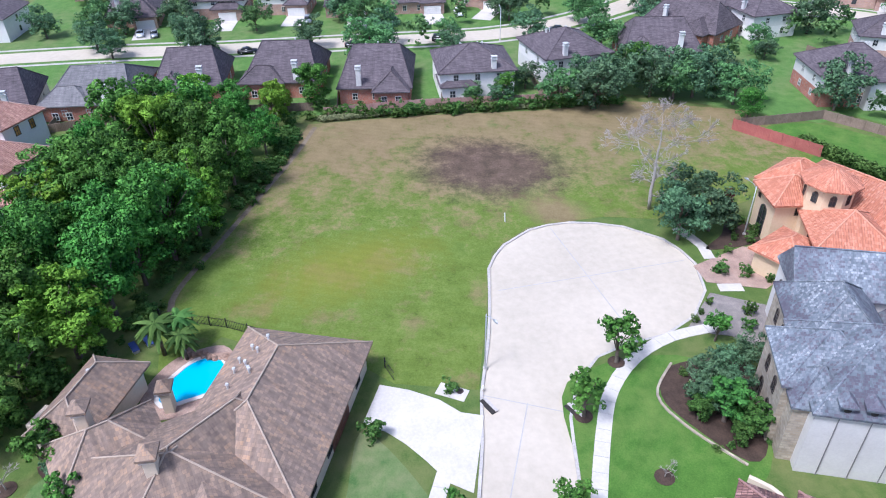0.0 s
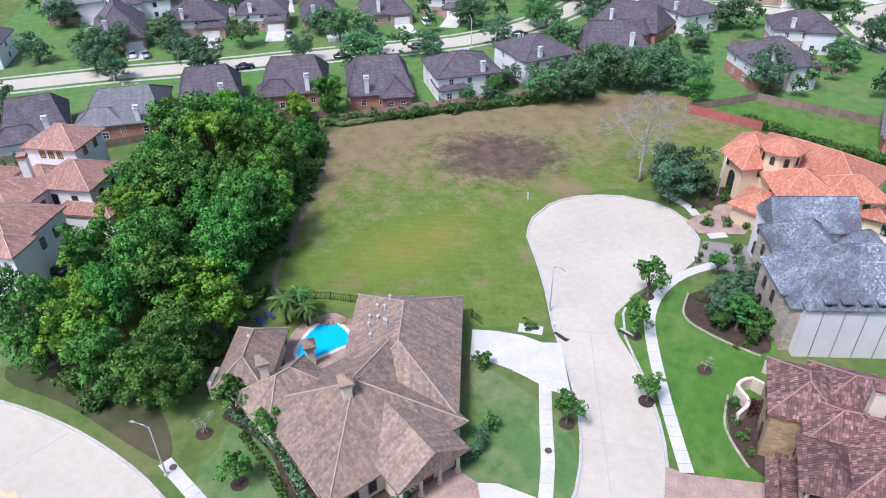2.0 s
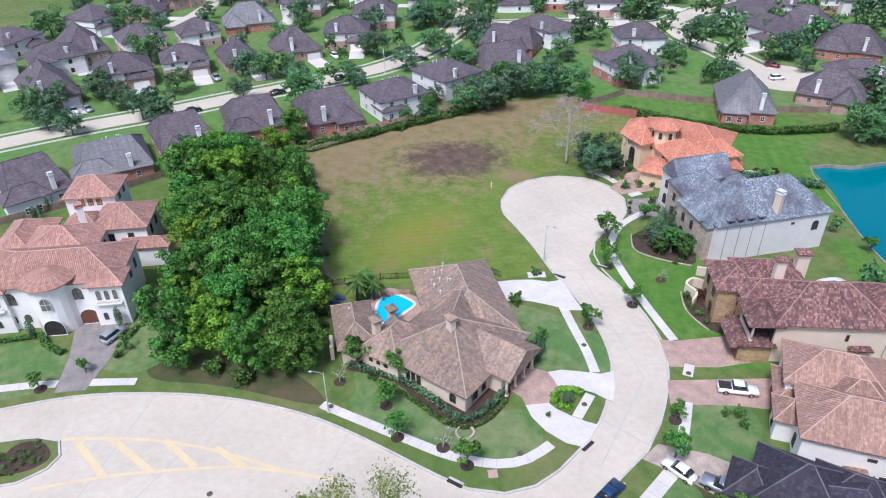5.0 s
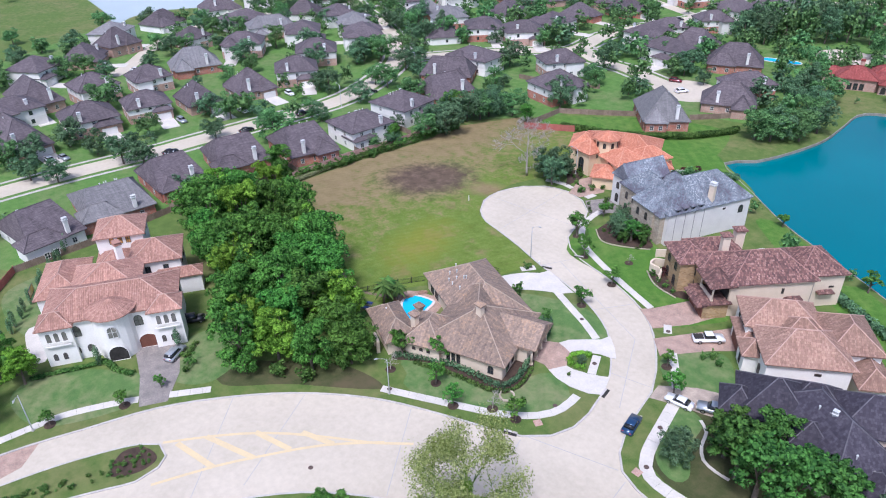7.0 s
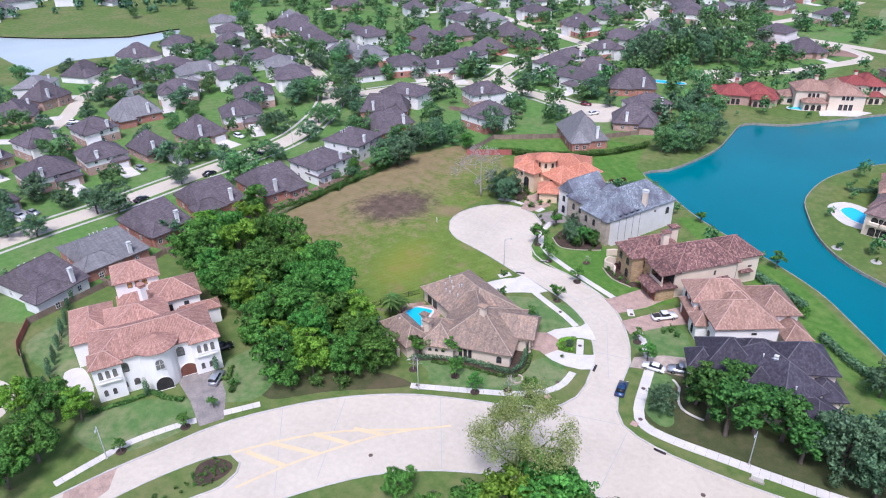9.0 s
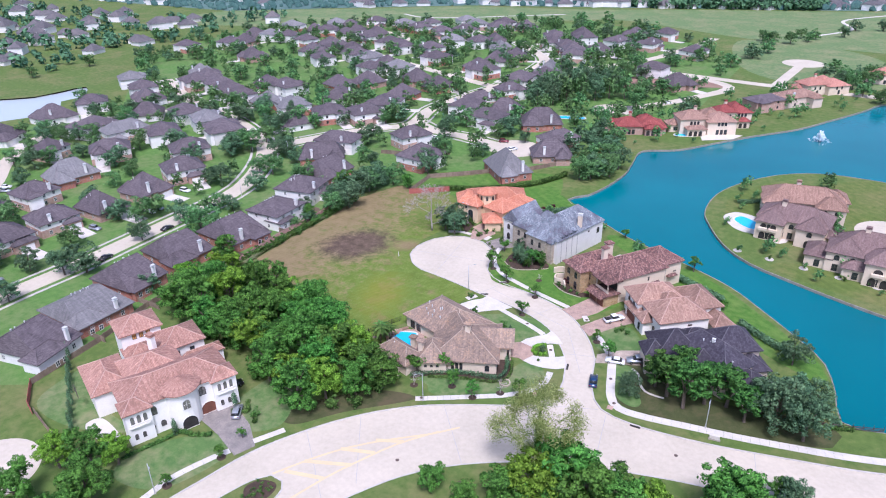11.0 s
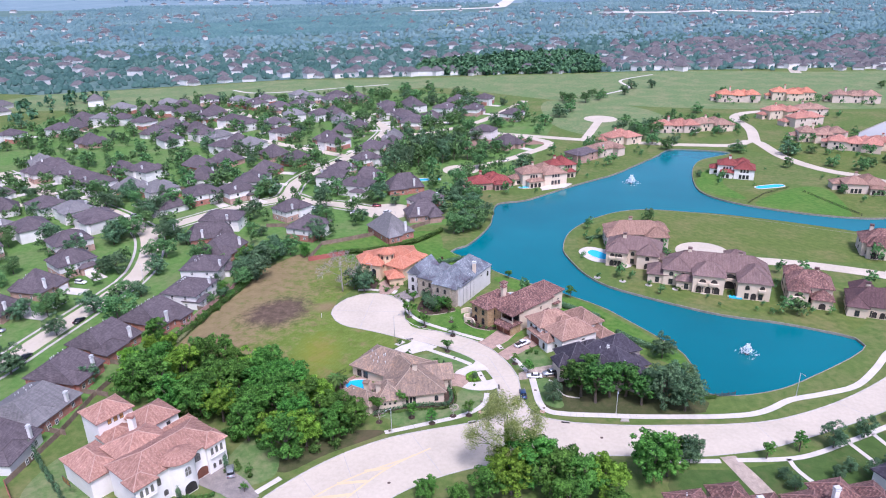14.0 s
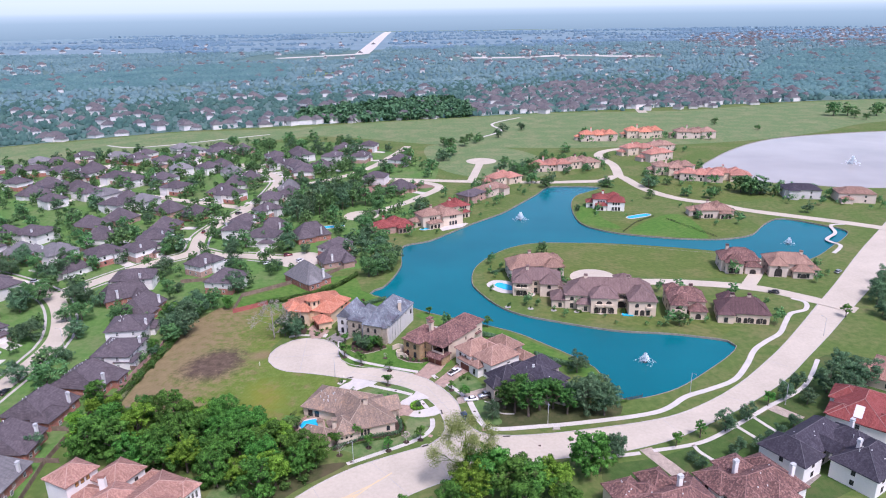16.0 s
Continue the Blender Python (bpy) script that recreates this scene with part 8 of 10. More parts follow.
def palm(x, y, h):
    t = thing("palm", "small fan palm beside the swimming pool", "palm", pose(x, y, 0), "poolside palms")

    def make():
        tr = mesh_of("trunk", *tube([(0, 0, 0), (0.1, 0, 2), (0.2, 0.05, 4.0)], [0.22, 0.17, 0.15], 8), BARK, True)
        rng = random.Random(2)
        shapes = []
        for k in range(26):
            a, e = k * 2.4, rng.uniform(-0.5, 1.1)
            p, pts = Vector((0.2, 0.05, 4.0)), []
            for j in range(6):
                q = j / 5
                pts.append(p + Vector((math.cos(a) * 2.0 * q * math.cos(e * (1 - q)), math.sin(a) * 2.0 * q * math.cos(e * (1 - q)), 1.5 * q * math.sin(e) - 1.3 * q * q)))
            side = Vector((-math.sin(a), math.cos(a), 0))
            vs, fs = [], []
            for j, q in enumerate(pts):
                wd = 0.34 * math.sin(math.pi * min(0.95, 0.15 + j / 6))
                vs += [tuple(q - side * wd - Vector((0, 0, wd * 0.4))), tuple(q + Vector((0, 0, 0.03))), tuple(q + side * wd - Vector((0, 0, wd * 0.4)))]
                if j:
                    b = 3 * j
                    fs += [(b - 3, b - 2, b + 1, b), (b - 2, b - 1, b + 2, b + 1)]
            shapes.append((vs, fs))
        return tr, mesh_of("fronds", *join_shapes(shapes), LEAF_SHRUB)
    tr, fr = cached("palm", make)
    s = Matrix.Scale(h / 5.0, 4)
    put("trunk", tr, t, s), put("fronds", fr, t, s)


for x, y, z in ((-45.0, 184.0, 6.0), (-46.2, 186.0, 5.4), (-43.8, 186.6, 4.8)):
    palm(x, y, z)


def cypress(x, y, h):
    def make():
        rng = np.random.default_rng(7)
        n = 9
        c = [(0, 0, 0.4 + 3.4 * k / n) for k in range(n)]
        r = [0.42 * math.sin(math.pi * (0.2 + 0.75 * k / n)) + 0.08 for k in range(n)]
        v, tri, nm = leaf_cloud(rng, c, r, 500, 0.11, 1.0)
        return mesh_of("trunk", *tube([(0, 0, -0.2), (0, 0, 3.2)], [0.07, 0.03], 5), BARK), cloud_mesh("crown", v, tri, LEAF_DARK, nm)
    a, b = cached("cypress", make)
    t = thing("cypress", "narrow dark green cypress", "tree", Matrix.LocRotScale((x, y, 0), Euler((0, 0, x * 7)), (h / 4,) * 3), "garden cypresses")
    put("trunk", a, t), put("crown", b, t)


for k in range(15):
    cypress(-85 - 2.0 * k, 124.5 + 1.45 * k + (0.4 if k % 2 else 0), 3.6 + 0.5 * (k % 3))
for x, y, z in ((-66.0, 135.4, 5), (-60.8, 148.0, 5), (-14.0, 186.4, 3.0), (-16.6, 201.6, 3.6), (-11.6, 187.4, 2.6)):
    cypress(x, y, z)


# ---- hedges, beds and shrubs ----
def hedge(label, height, width, *numbers, leaf=None, dense=55):
    """Clipped hedge: leafy mass along a line."""
    line = spline(pairs(*numbers), 0.7, False)
    rng = np.random.default_rng(len(numbers) + int(height * 10))
    c, r = [], []
    for p in line:
        for s in (-0.25, 0.25):
            c.append((p.x + rng.uniform(-0.1, 0.1), p.y + s * width, height * 0.5))
            r.append(width * 0.5)
    c = np.array(c)
    v, tri, nm = leaf_cloud(rng, c, np.array(r), int(len(line) * dense), 0.13 + 0.05 * height, height / width)
    tagged(put("hedge", cloud_mesh("hedge", v, tri, leaf or LEAF_SHRUB, nm)), label, "hedge")


hedge("clipped green hedge along a house wall", 1.0, 1.0, -31, 175.6, -24, 180.2, -20, 181.6, -12.6, 183.2, -11.6, 186, -12.4, 189.8, -14.5, 193, leaf=LEAF_DARK)
hedge("low bright hedge edging a planting bed", 0.6, 0.7, -27, 176.8, -20, 179.6, -12.2, 181.8, -10.2, 185.6, -11.6, 190.6)
hedge("clipped green hedge along a house wall", 1.1, 1.2, -15.6, 199.2, -17.2, 201.6, -19.4, 202.6, leaf=LEAF_DARK)
hedge("clipped bright green hedge curving round a small bed", 0.8, 0.9, -6.7, 200.8, -8.1, 200.1, -8.9, 198.6, -8.6, 197.3, -7.6, 196.7, -6.4, 196.8, -5.5, 197.4, leaf=LEAF_LIGHT, dense=120)
plant("dark", -6.4, 198.0, 2.2, 0.9, 0, "clipped dark round shrub inside a hedge ring")
hedge("clipped hedge in front of the mansion", 0.8, 0.9, -70.0, 125.6, -68.9, 128.9, -67.0, 133.1, -65.7, 136.4, -62.4, 137.0, -59.4, 138.6, dense=90)
slab("terrace", pairs(-85.6, 128.3, -86.7, 130.1, -84.8, 132.1, -78.5, 130.7, -74.0, 128.4, -75.4, 126.9, -79.8, 127.0), 0.05, 0.1, PALE, "pale round terrace beside the mansion", "terrace")
hedge("clipped hedge beside the drive", 0.9, 0.9, -59.6, 150.6, -57.4, 147.8, -60.4, 146.8)
hedge("tall hedge along a garden boundary", 2.2, 1.6, -80, 283.5, -63, 290.5, -48, 303.5, -40, 318, leaf=LEAF_SHRUB, dense=120)
hedge("tall dark hedge by the lake", 1.8, 1.6, 4, 262, 9, 257.5, 13, 253.5, leaf=LEAF_DARK, dense=110)
hedge("tall dark hedge by the lake", 1.8, 1.6, 17, 250, 24, 246, 30, 242.5, leaf=LEAF_DARK, dense=110)
hedge("tall dark hedge by the lake", 1.8, 1.6, 36, 232, 42, 227, 49, 222.5, leaf=LEAF_DARK, dense=110)
hedge("dark hedge behind the villa terrace", 1.8, 1.6, -37, 277, -30, 283, -24, 287, leaf=LEAF_DARK, dense=110)
hedge("dark hedge on the peninsula lawn", 1.4, 1.5, 26, 318, 34, 322, 40, 326, leaf=LEAF_DARK, dense=90)
hedge("tall dry weeds along the vacant lot fence", 1.1, 2.0, -106.5, 203, -107, 222, -105, 244, leaf=WEEDS, dense=150)
hedge("long dark hedge at the lake end", 1.5, 1.5, 50, 204, 56, 202, 59, 199.5, leaf=LEAF_DARK, dense=90)

slab("bed", pairs(-31, 174.6, -24, 179.4, -12.4, 181.4, -9.8, 185.6, -11.4, 190.8, -14.0, 193, -17.5, 188, -22, 184.5, -29.4, 179.4), 0.06, 0.12, SOIL, "mulched planting bed along the house", "planting bed")
slab("bed", pairs(-33.5, 239, -29.5, 236, -25, 237.4, -20.2, 240.6, -21.5, 243.2, -27, 245, -33, 247), 0.06, 0.12, SOIL, "mulched shrub bed in front of a stone wall", "planting bed")
slab("bed", pairs(-15, 232.4, -10.6, 229, -5.6, 228.2, -3.4, 230.2, -9.4, 231.8, -12.4, 235.4), 0.06, 0.12, SOIL, "edged planting bed by the steps", "planting bed")
slab("bed", pairs(-53.6, 253, -56.6, 256.6, -60, 259.4, -58, 262.6, -54, 260.4), 0.06, 0.12, SOIL, "planting bed beside a brick forecourt", "planting bed")
slab("bed", pairs(17, 203, 20, 200, 25, 200.6, 27, 203.5, 22, 205.6), 0.06, 0.12, SOIL, "mulched bed by the entrance walk", "planting bed")
ribbon("edging", pairs(15.2, 200.8, 17.1, 199.2, 18.1, 196.0, 19.7, 193.7, 22.0, 193.0, 24.2, 193.0), 0.5, 0.12, 0.2, PALE, "pale curving edging of a planting bed", "edging", step=1.0)
ribbon("edging", pairs(-33.8, 239, -29.6, 235.6, -25, 236.8, -19.8, 240.2), 0.25, 0.18, 0.2, STONE, "stone edging of a shrub bed", "edging", step=1.0)
ribbon("edging", pairs(-15.4, 232.2, -11.2, 228.8, -5.8, 227.8), 0.25, 0.2, 0.22, STONE, "curving stone edging of a planting bed", "edging", step=1.0)
ribbon("edging", pairs(-10.9, 181.6, -9.6, 181.2, -8.8, 182.2, -9.4, 183.6, -10.8, 183.6, -11.4, 182.6), 0.3, 0.35, 0.35, STONE, "round stone planter ring", "planter", step=0.6, closed=True)
put_bed = slab("flower_bed", pairs(15.6, 205.6, 17.2, 202.4, 18.8, 203.4, 17.2, 206.6), 0.3, 0.3, FLOWER, "bed of red bedding flowers", "flower bed", kind="")
shrub_rng = random.Random(31)
for x, y, z in [(-29.8, 240.6, 3.6), (-27.4, 239.6, 4.2), (-25.2, 240.6, 4.6), (-23.2, 242.2, 3.6), (-28.2, 243.2, 3.4), (-31.0, 243.4, 3.4), (-31.8, 246.8, 3.6), (-25.8, 238.2, 2.6), (-22.2, 240.6, 2.2)]:
    plant("dark" if x < -26 else "slim", x, y, z * 1.25, 0.95 if x < -26 else 1.7, 0, "small rounded tree against a stone house wall")
for x, y, z in [(-13.6, 231.6, 1.8), (-11.4, 230.2, 1.5), (-9.4, 229.6, 1.6), (-7.2, 229.0, 1.2), (-33.9, 214.6, 2.0), (-28.9, 206.2, 3.0), (-57.2, 258.6, 1.6), (-55.0, 257.6, 1.4), (-47.0, 254.8, 2.2), (-51.5, 262.5, 1.6),
                (-40, 251.5, 2.2), (-37.5, 250.0, 2.0), (8.8, 216.2, 2.0), (7.6, 214.8, 1.6), (10.6, 215.0, 1.8), (18.6, 204.2, 1.6), (21, 202.6, 1.6), (23.4, 203.4, 1.5), (-54.8, 147.6, 2.4), (-53.6, 146.0, 1.8), (-19.4, 203.6, 2.6), (-6.0, 194.0, 1.0)]:
    plant("shrub", x, y, z, 1.0)
for x, y, z in ((-48.6, 252.2, 2.4), (-52.4, 255.4, 1.4), (-54.2, 259.4, 1.8), (-50.4, 262.6, 1.6), (-45.4, 257.4, 1.5), (-56.0, 261.0, 2.0), (-58.8, 260.6, 1.6), (-42.6, 247.8, 1.2), (-39.8, 244.6, 1.2), (-41.0, 246.0, 1.0)):
    plant("shrub", x, y, z, 1.1, 0, "rounded shrub beside a brick forecourt")
for x, y in ((-10.8, 235.0), (-36, 281), (-33.5, 284), (-65, 262), (-12, 233.2), (22.5, 201.5)):
    plant("plum", x, y, 2.2)
for k in range(60):
    t = k / 60
    plant("shrub", -107.5 + 4 * t + shrub_rng.uniform(-0.8, 0.8), 203 + 58 * t, shrub_rng.uniform(1.2, 3.2), 1.1, 0, "wild green shrub along the lot fence")
for k in range(46):
    a = shrub_rng.random()
    x, y = -38.6 - 11.0 * a + shrub_rng.uniform(-0.9, 0.9), 131.5 - 30 * a + shrub_rng.uniform(-2.2, 2.2)
    if inside((x, y), MEDIAN):
        plant("shrub", x, y, shrub_rng.uniform(0.4, 0.9), 1.3, 0, "low mixed planting on the boulevard island")
for k in range(26):
    x, y = -39.4 + shrub_rng.uniform(-2.6, 2.2), 131 + shrub_rng.uniform(-3.4, 2.6)
    plant("shrub", x, y, shrub_rng.uniform(0.35, 0.6), 1.5, 0, "low dark planting in the nose of the island")
for k in range(22):
    x, y = -27.2 + shrub_rng.uniform(-5, 5.5), 240.6 + shrub_rng.uniform(-2.6, 3.2)
    plant("shrub", x, y, shrub_rng.uniform(0.5, 1.3), 1.3, 0, "low green shrub filling a mulched bed")
# villa gardens along the peninsula shore: trees in round pale beds
for k in range(9):
    x, y = 30 + 9.6 * k, 277.5 - 13 * math.sin(k / 8 * 1.35)
    slab("bed", [(x + 1.3 * math.cos(a), y + 1.3 * math.sin(a)) for a in (0, 0.8, 1.6, 2.4, 3.14, 3.9, 4.7, 5.5)], 0.08, 0.1, KERB, "round pale gravel ring in a lawn", "planting bed")
    plant("shrub", x, y, 1.6, 0.8, 0, "small young palm-like shrub in a gravel ring")
for x, y in [(-82 + 7.5 * k, 400 + 3 * k) for k in range(6)] + [(60 + 6 * k, 270) for k in range(5)]:
    plant("shrub", x, y, 2.2, 1.0)


# ---- swimming pools ----
def pool(label, z, *numbers):
    ring = pairs(*numbers)
    t = slab("pool", ring, z, 0.35, POOL_WATER, label, "pool", kind="", step=0.8)
    ribbon("coping", ring, 0.5, z + 0.05, 0.4, TILE_BLUE, parent=t, step=0.8, closed=True)
    return t


pool("bright blue freeform swimming pool with stone coping", 0.12, -41.6, 185.8, -38.8, 184.2, -36.8, 185.0, -37.2, 187.6, -37.8, 189.6, -38.6, 191.8, -41.2, 191.4, -43.6, 190.0, -43.4, 187.6)
slab("terrace", pairs(-42.8, 184.2, -38.6, 182.6, -35.2, 184.2, -35.6, 189.6, -38.0, 193.4, -42.2, 192.4, -45.4, 190.4, -44.8, 186.6), 0.05, 0.1, PAVER, "rose stone pool terrace", "terrace")
rock_rng = random.Random(12)


def boulder(x, y, r):
    def make(k):
        bm = bmesh.new()
        bmesh.ops.create_icosphere(bm, subdivisions=2, radius=1)
        for v in bm.verts:
            v.co *= 0.8 + 0.45 * noise.noise(v.co * 1.3 + Vector((k * 7, 0, 0)))
            v.co.z *= 0.7
        return bm_mesh("rock", bm, surface("pool_rock", (0.22, 0.13, 0.09), (0.40, 0.27, 0.20), 0.8, 5.0, 0.9, 0.5, 0.05) if k == 0 else CACHE["rock0"].materials[0])
    me = cached("rock%d" % (int(x * 3) % 3 if "rock0" in CACHE else 0), lambda: make(int(x * 3) % 3 if "rock0" in CACHE else 0))
    o = put("rock", me, None, Matrix.LocRotScale((x, y, r * 0.4), Euler((0, 0, x)), (r, r * 0.8, r)))
    tagged(o, "rough brown garden boulder beside the pool", "rock", "pool rocks")


for k in range(11):
    boulder(-44.6 + 0.25 * k + rock_rng.uniform(-0.3, 0.3), 186.6 + 0.62 * k, rock_rng.uniform(0.45, 0.85))
pool("small blue pool with white coping behind a villa", 0.12, -3.4, 254.6, -0.8, 253.0, 1.0, 254.4, -0.2, 257.0, -2.4, 257.8)
slab("terrace", pairs(-4.2, 254.0, -0.8, 251.8, 2.0, 253.8, 1.0, 257.8, -2.6, 258.8), 0.06, 0.1, PALE, "pale pool terrace behind a villa", "terrace")
pool("pale blue kidney pool with white surround", 0.14, 26, 302, 30, 297, 34, 296, 35, 300, 32, 304, 28, 306)
slab("terrace", pairs(22.5, 303, 28, 294, 36, 292, 40, 288, 44, 292, 39, 303, 32, 308, 26, 309), 0.06, 0.1, PALE, "white pool terrace by the lake", "terrace")
pool("blue rectangular pool behind a wall", 0.14, -70, 397, -58, 400, -59, 404, -71, 401)
pool("narrow blue pool in a villa garden", 0.14, 118, 408, 131, 414, 129, 418, 116, 412)
pool("small blue pool in a villa garden", 0.14, -10, 391, -3, 393, -4, 396, -11, 394)
slab("terrace", pairs(2, 389, 14, 396, 18, 404, 10, 404, 0, 396), 0.06, 0.1, PALE, "white paved lakeside terrace", "terrace", smooth=False)
slab("terrace", pairs(-40, 271, -35, 275, -32, 281, -37, 283, -41, 277), 0.06, 0.1, PALE, "pale garden terrace with loungers", "terrace")


def parasol(x, y):
    t = thing("lounger", "blue canvas lounger on a small frame", "lounger", pose(x, y, 0, 0, 0, 30))
    put("frame", bm_mesh("frame", box_bm(1.9, 0.7, 0.32, (0, 0, 0), 0.03), METAL), t)
    put("cushion", bm_mesh("cushion", box_bm(1.9, 0.75, 0.12, (0, 0, 0.33), 0.03), FABRIC), t)


parasol(-47.4, 181.8)
parasol(-46.6, 180.4)
for k in range(7):
    t = thing("garden_chair", "white garden chair on a pale terrace", "chair", pose(-39.4 + 1.1 * (k % 3), 273.4 + 1.6 * (k // 3) + k * 0.3, 0.06, 0, 0, 40 * k), "terrace seats")
    put("seat", cached("gseat", lambda: bm_mesh("seat", box_bm(0.6, 0.6, 0.42, (0, 0, 0), 0.04), WHITE)), t)
    put("back", cached("gback", lambda: bm_mesh("back", box_bm(0.6, 0.1, 0.5, (0, 0.25, 0.42), 0.03), WHITE)), t)


# ---- fences ----
def fence(label, height, mat, *numbers, step=2.4, iron=False):
    """Panels of boards (or iron pickets) between posts along a line."""
    pts = pairs(*numbers)
    f = thing("fence", label, "fence", pose(pts[0][0], pts[0][1], 0))

    def panel():
        bm = bmesh.new()
        if iron:
            n = 12
            vs = []
            for k in range(n):
                x0 = -step / 2 + step / n * k
                cells = [(x0, x0 + 0.03, 0, height), (x0 + 0.03, x0 + step / n, 0.15, 0.2), (x0 + 0.03, x0 + step / n, height - 0.2, height - 0.15)]
                for a0, a1, z0, z1 in cells:
                    zs = [z for z in (0, 0.15, 0.2, height - 0.2, height - 0.15, height) if z0 <= z <= z1]
                    for q0, q1 in zip(zs, zs[1:]):
                        for y0, y1 in ((-0.015, -0.015), (0.015, 0.015)):
                            bm.faces.new([bm.verts.new(c) for c in ((a0, y0, q0), (a1, y0, q0), (a1, y1, q1), (a0, y1, q1))])
                        for z in (q1,) if q1 == z1 else ():
                            bm.faces.new([bm.verts.new(c) for c in ((a0, -0.015, z), (a1, -0.015, z), (a1, 0.015, z), (a0, 0.015, z))])
            bmesh.ops.remove_doubles(bm, verts=bm.verts, dist=0.0005)
        else:
            cols = []
            for k in range(17):
                x, y = -step / 2 + step / 16 * k, (0.02 if k % 2 else -0.02)
                h = height - 0.03 * (k // 2 % 3)
                cols.append([bm.verts.new(c) for c in ((x, y, 0), (x, y, h), (x, y + 0.05, h), (x, y + 0.05, 0))])
            for p, q in zip(cols, cols[1:]):
                for i in range(4):
                    bm.faces.new((p[i], p[(i + 1) % 4], q[(i + 1) % 4], q[i]))
            bm.faces.new(cols[0]), bm.faces.new(cols[-1][::-1])
            bmesh.ops.recalc_face_normals(bm, faces=bm.faces)
        return bm_mesh("panel", bm, mat)
    pm = cached(("panel", height, mat.name, iron, step), panel)
    qm = cached(("post", height, mat.name), lambda: bm_mesh("post", box_bm(0.12, 0.12, height + 0.12), mat))
    for a, b in zip(pts, pts[1:]):
        d = math.hypot(b[0] - a[0], b[1] - a[1])
        n = max(1, round(d / step))
        ang = math.degrees(math.atan2(b[1] - a[1], b[0] - a[0]))
        for k in range(n):
            t = (k + 0.5) / n
            x, y = a[0] + (b[0] - a[0]) * t - pts[0][0], a[1] + (b[1] - a[1]) * t - pts[0][1]
            put("panel", pm, f, pose(x, y, 0, 0, 0, ang) @ Matrix.Diagonal((d / n / step, 1, 1, 1)))
            put("post", qm, f, pose(a[0] + (b[0] - a[0]) * k / n - pts[0][0], a[1] + (b[1] - a[1]) * k / n - pts[0][1], 0))


fence("red-stained board fence at the end of the vacant lot", 2.1, RED_FENCE, -88.5, 275.2, -75.6, 284.0)
fence("weathered cedar fence between gardens", 1.8, FENCE_WOOD, -89, 277, -89.5, 293.5, -80, 300.5, -70, 308.8, -64, 320)
fence("weathered cedar fence between gardens", 1.8, FENCE_WOOD, -56, 318, -48, 328, -42, 336)
fence("old wood and brick fence behind the vacant lot", 1.7, FADED_FENCE, -109, 203, -109.5, 222, -107.5, 244, -110, 258)
for y0 in (153, 171, 187, 205.6, 226, 246):
    fence("cedar fence between back gardens", 1.7, FENCE_WOOD, -109.5, y0, -121, y0 + 0.6)
fence("cedar fence round a back garden", 1.7, FENCE_WOOD, -112, 201, -113.5, 186, -113.5, 170, -111, 152, -110.5, 133)
fence("red-stained board fence behind a garden", 1.8, RED_FENCE, -110.5, 133, -103.5, 127.4, -100, 126)
fence("cedar fence beside the mansion lawn", 1.8, FENCE_WOOD, -100, 126.5, -92, 124.0, -83, 121.8)
fence("black iron garden railing", 1.4, IRON, -52.5, 180.4, -48.5, 190.5, -45.6, 195.6, iron=True)
fence("black iron garden railing", 1.4, IRON, -38.6, 208.2, -36.4, 209.0, iron=True)
fence("cedar fence between far gardens", 1.8, FENCE_WOOD, -95, 323, -112, 314, -124, 312)
fence("cedar fence between far gardens", 1.8, FENCE_WOOD, -160, 366, -176, 352, -196, 362, -230, 368)
fence("black iron railing in a villa garden", 1.2, IRON, 106, 381, 118, 399, 133, 412, iron=True)
fence("dark railing across the peninsula lawn", 1.2, IRON, 155, 369, 146, 388, 138, 406, iron=True)


# ---- street lamps and small street things ----
def street_lamp(x, y, h, turn):
    t = thing("street_lamp", "tall galvanised street lamp with a short arm", "street lamp", pose(x, y, 0, 0, 0, turn), "street lamps")
    put("pole", cached(("pole", h), lambda: mesh_of("pole", *tube([(0, 0, 0), (0, 0, 0.4), (0, 0, h)], [0.13, 0.1, 0.06], 8), METAL, True)), t)
    put("base", cached("lamp_base", lambda: mesh_of("base", *tube([(0, 0, 0), (0, 0, 0.25)], [0.26, 0.22], 8), KERB)), t)
    arm = put("arm", cached("lamp_arm", lambda: mesh_of("arm", *tube([(0, 0, -0.4), (0.5, 0, 0.1), (1.5, 0, 0.3)], [0.05, 0.045, 0.04], 6), METAL, True)), t, pose(0, 0, h))
    put("head", cached("lamp_head", lambda: mesh_of("head", *tube([(1.4, 0, 0.28), (1.7, 0, 0.34), (2.1, 0, 0.28)], [0.09, 0.17, 0.06], 8), METAL, True)), arm)


for x, y, a in ((-24.2, 168.6, 240), (-36.6, 218.9, 20), (-57.2, 121.6, 330), (-56.2, 259.8, 200), (34, 187, 270), (-146.5, 246, 180), (-158.5, 290, 300), (112, 196, 120), (-104, 118, 0), (150, 245, 130), (84, 204, 290)):
    street_lamp(x, y, 7.6, a)


def flat_disc(name, label, x, y, r, mat, z=0.075):
    me = cached(("disc", r, mat.name), lambda: mesh_of(name, *tube([(0, 0, -0.02), (0, 0, 0.0)], [r, r], 14), mat))
    tagged(put(name, me, None, pose(x, y, z)), label, "manhole cover", "manhole covers")


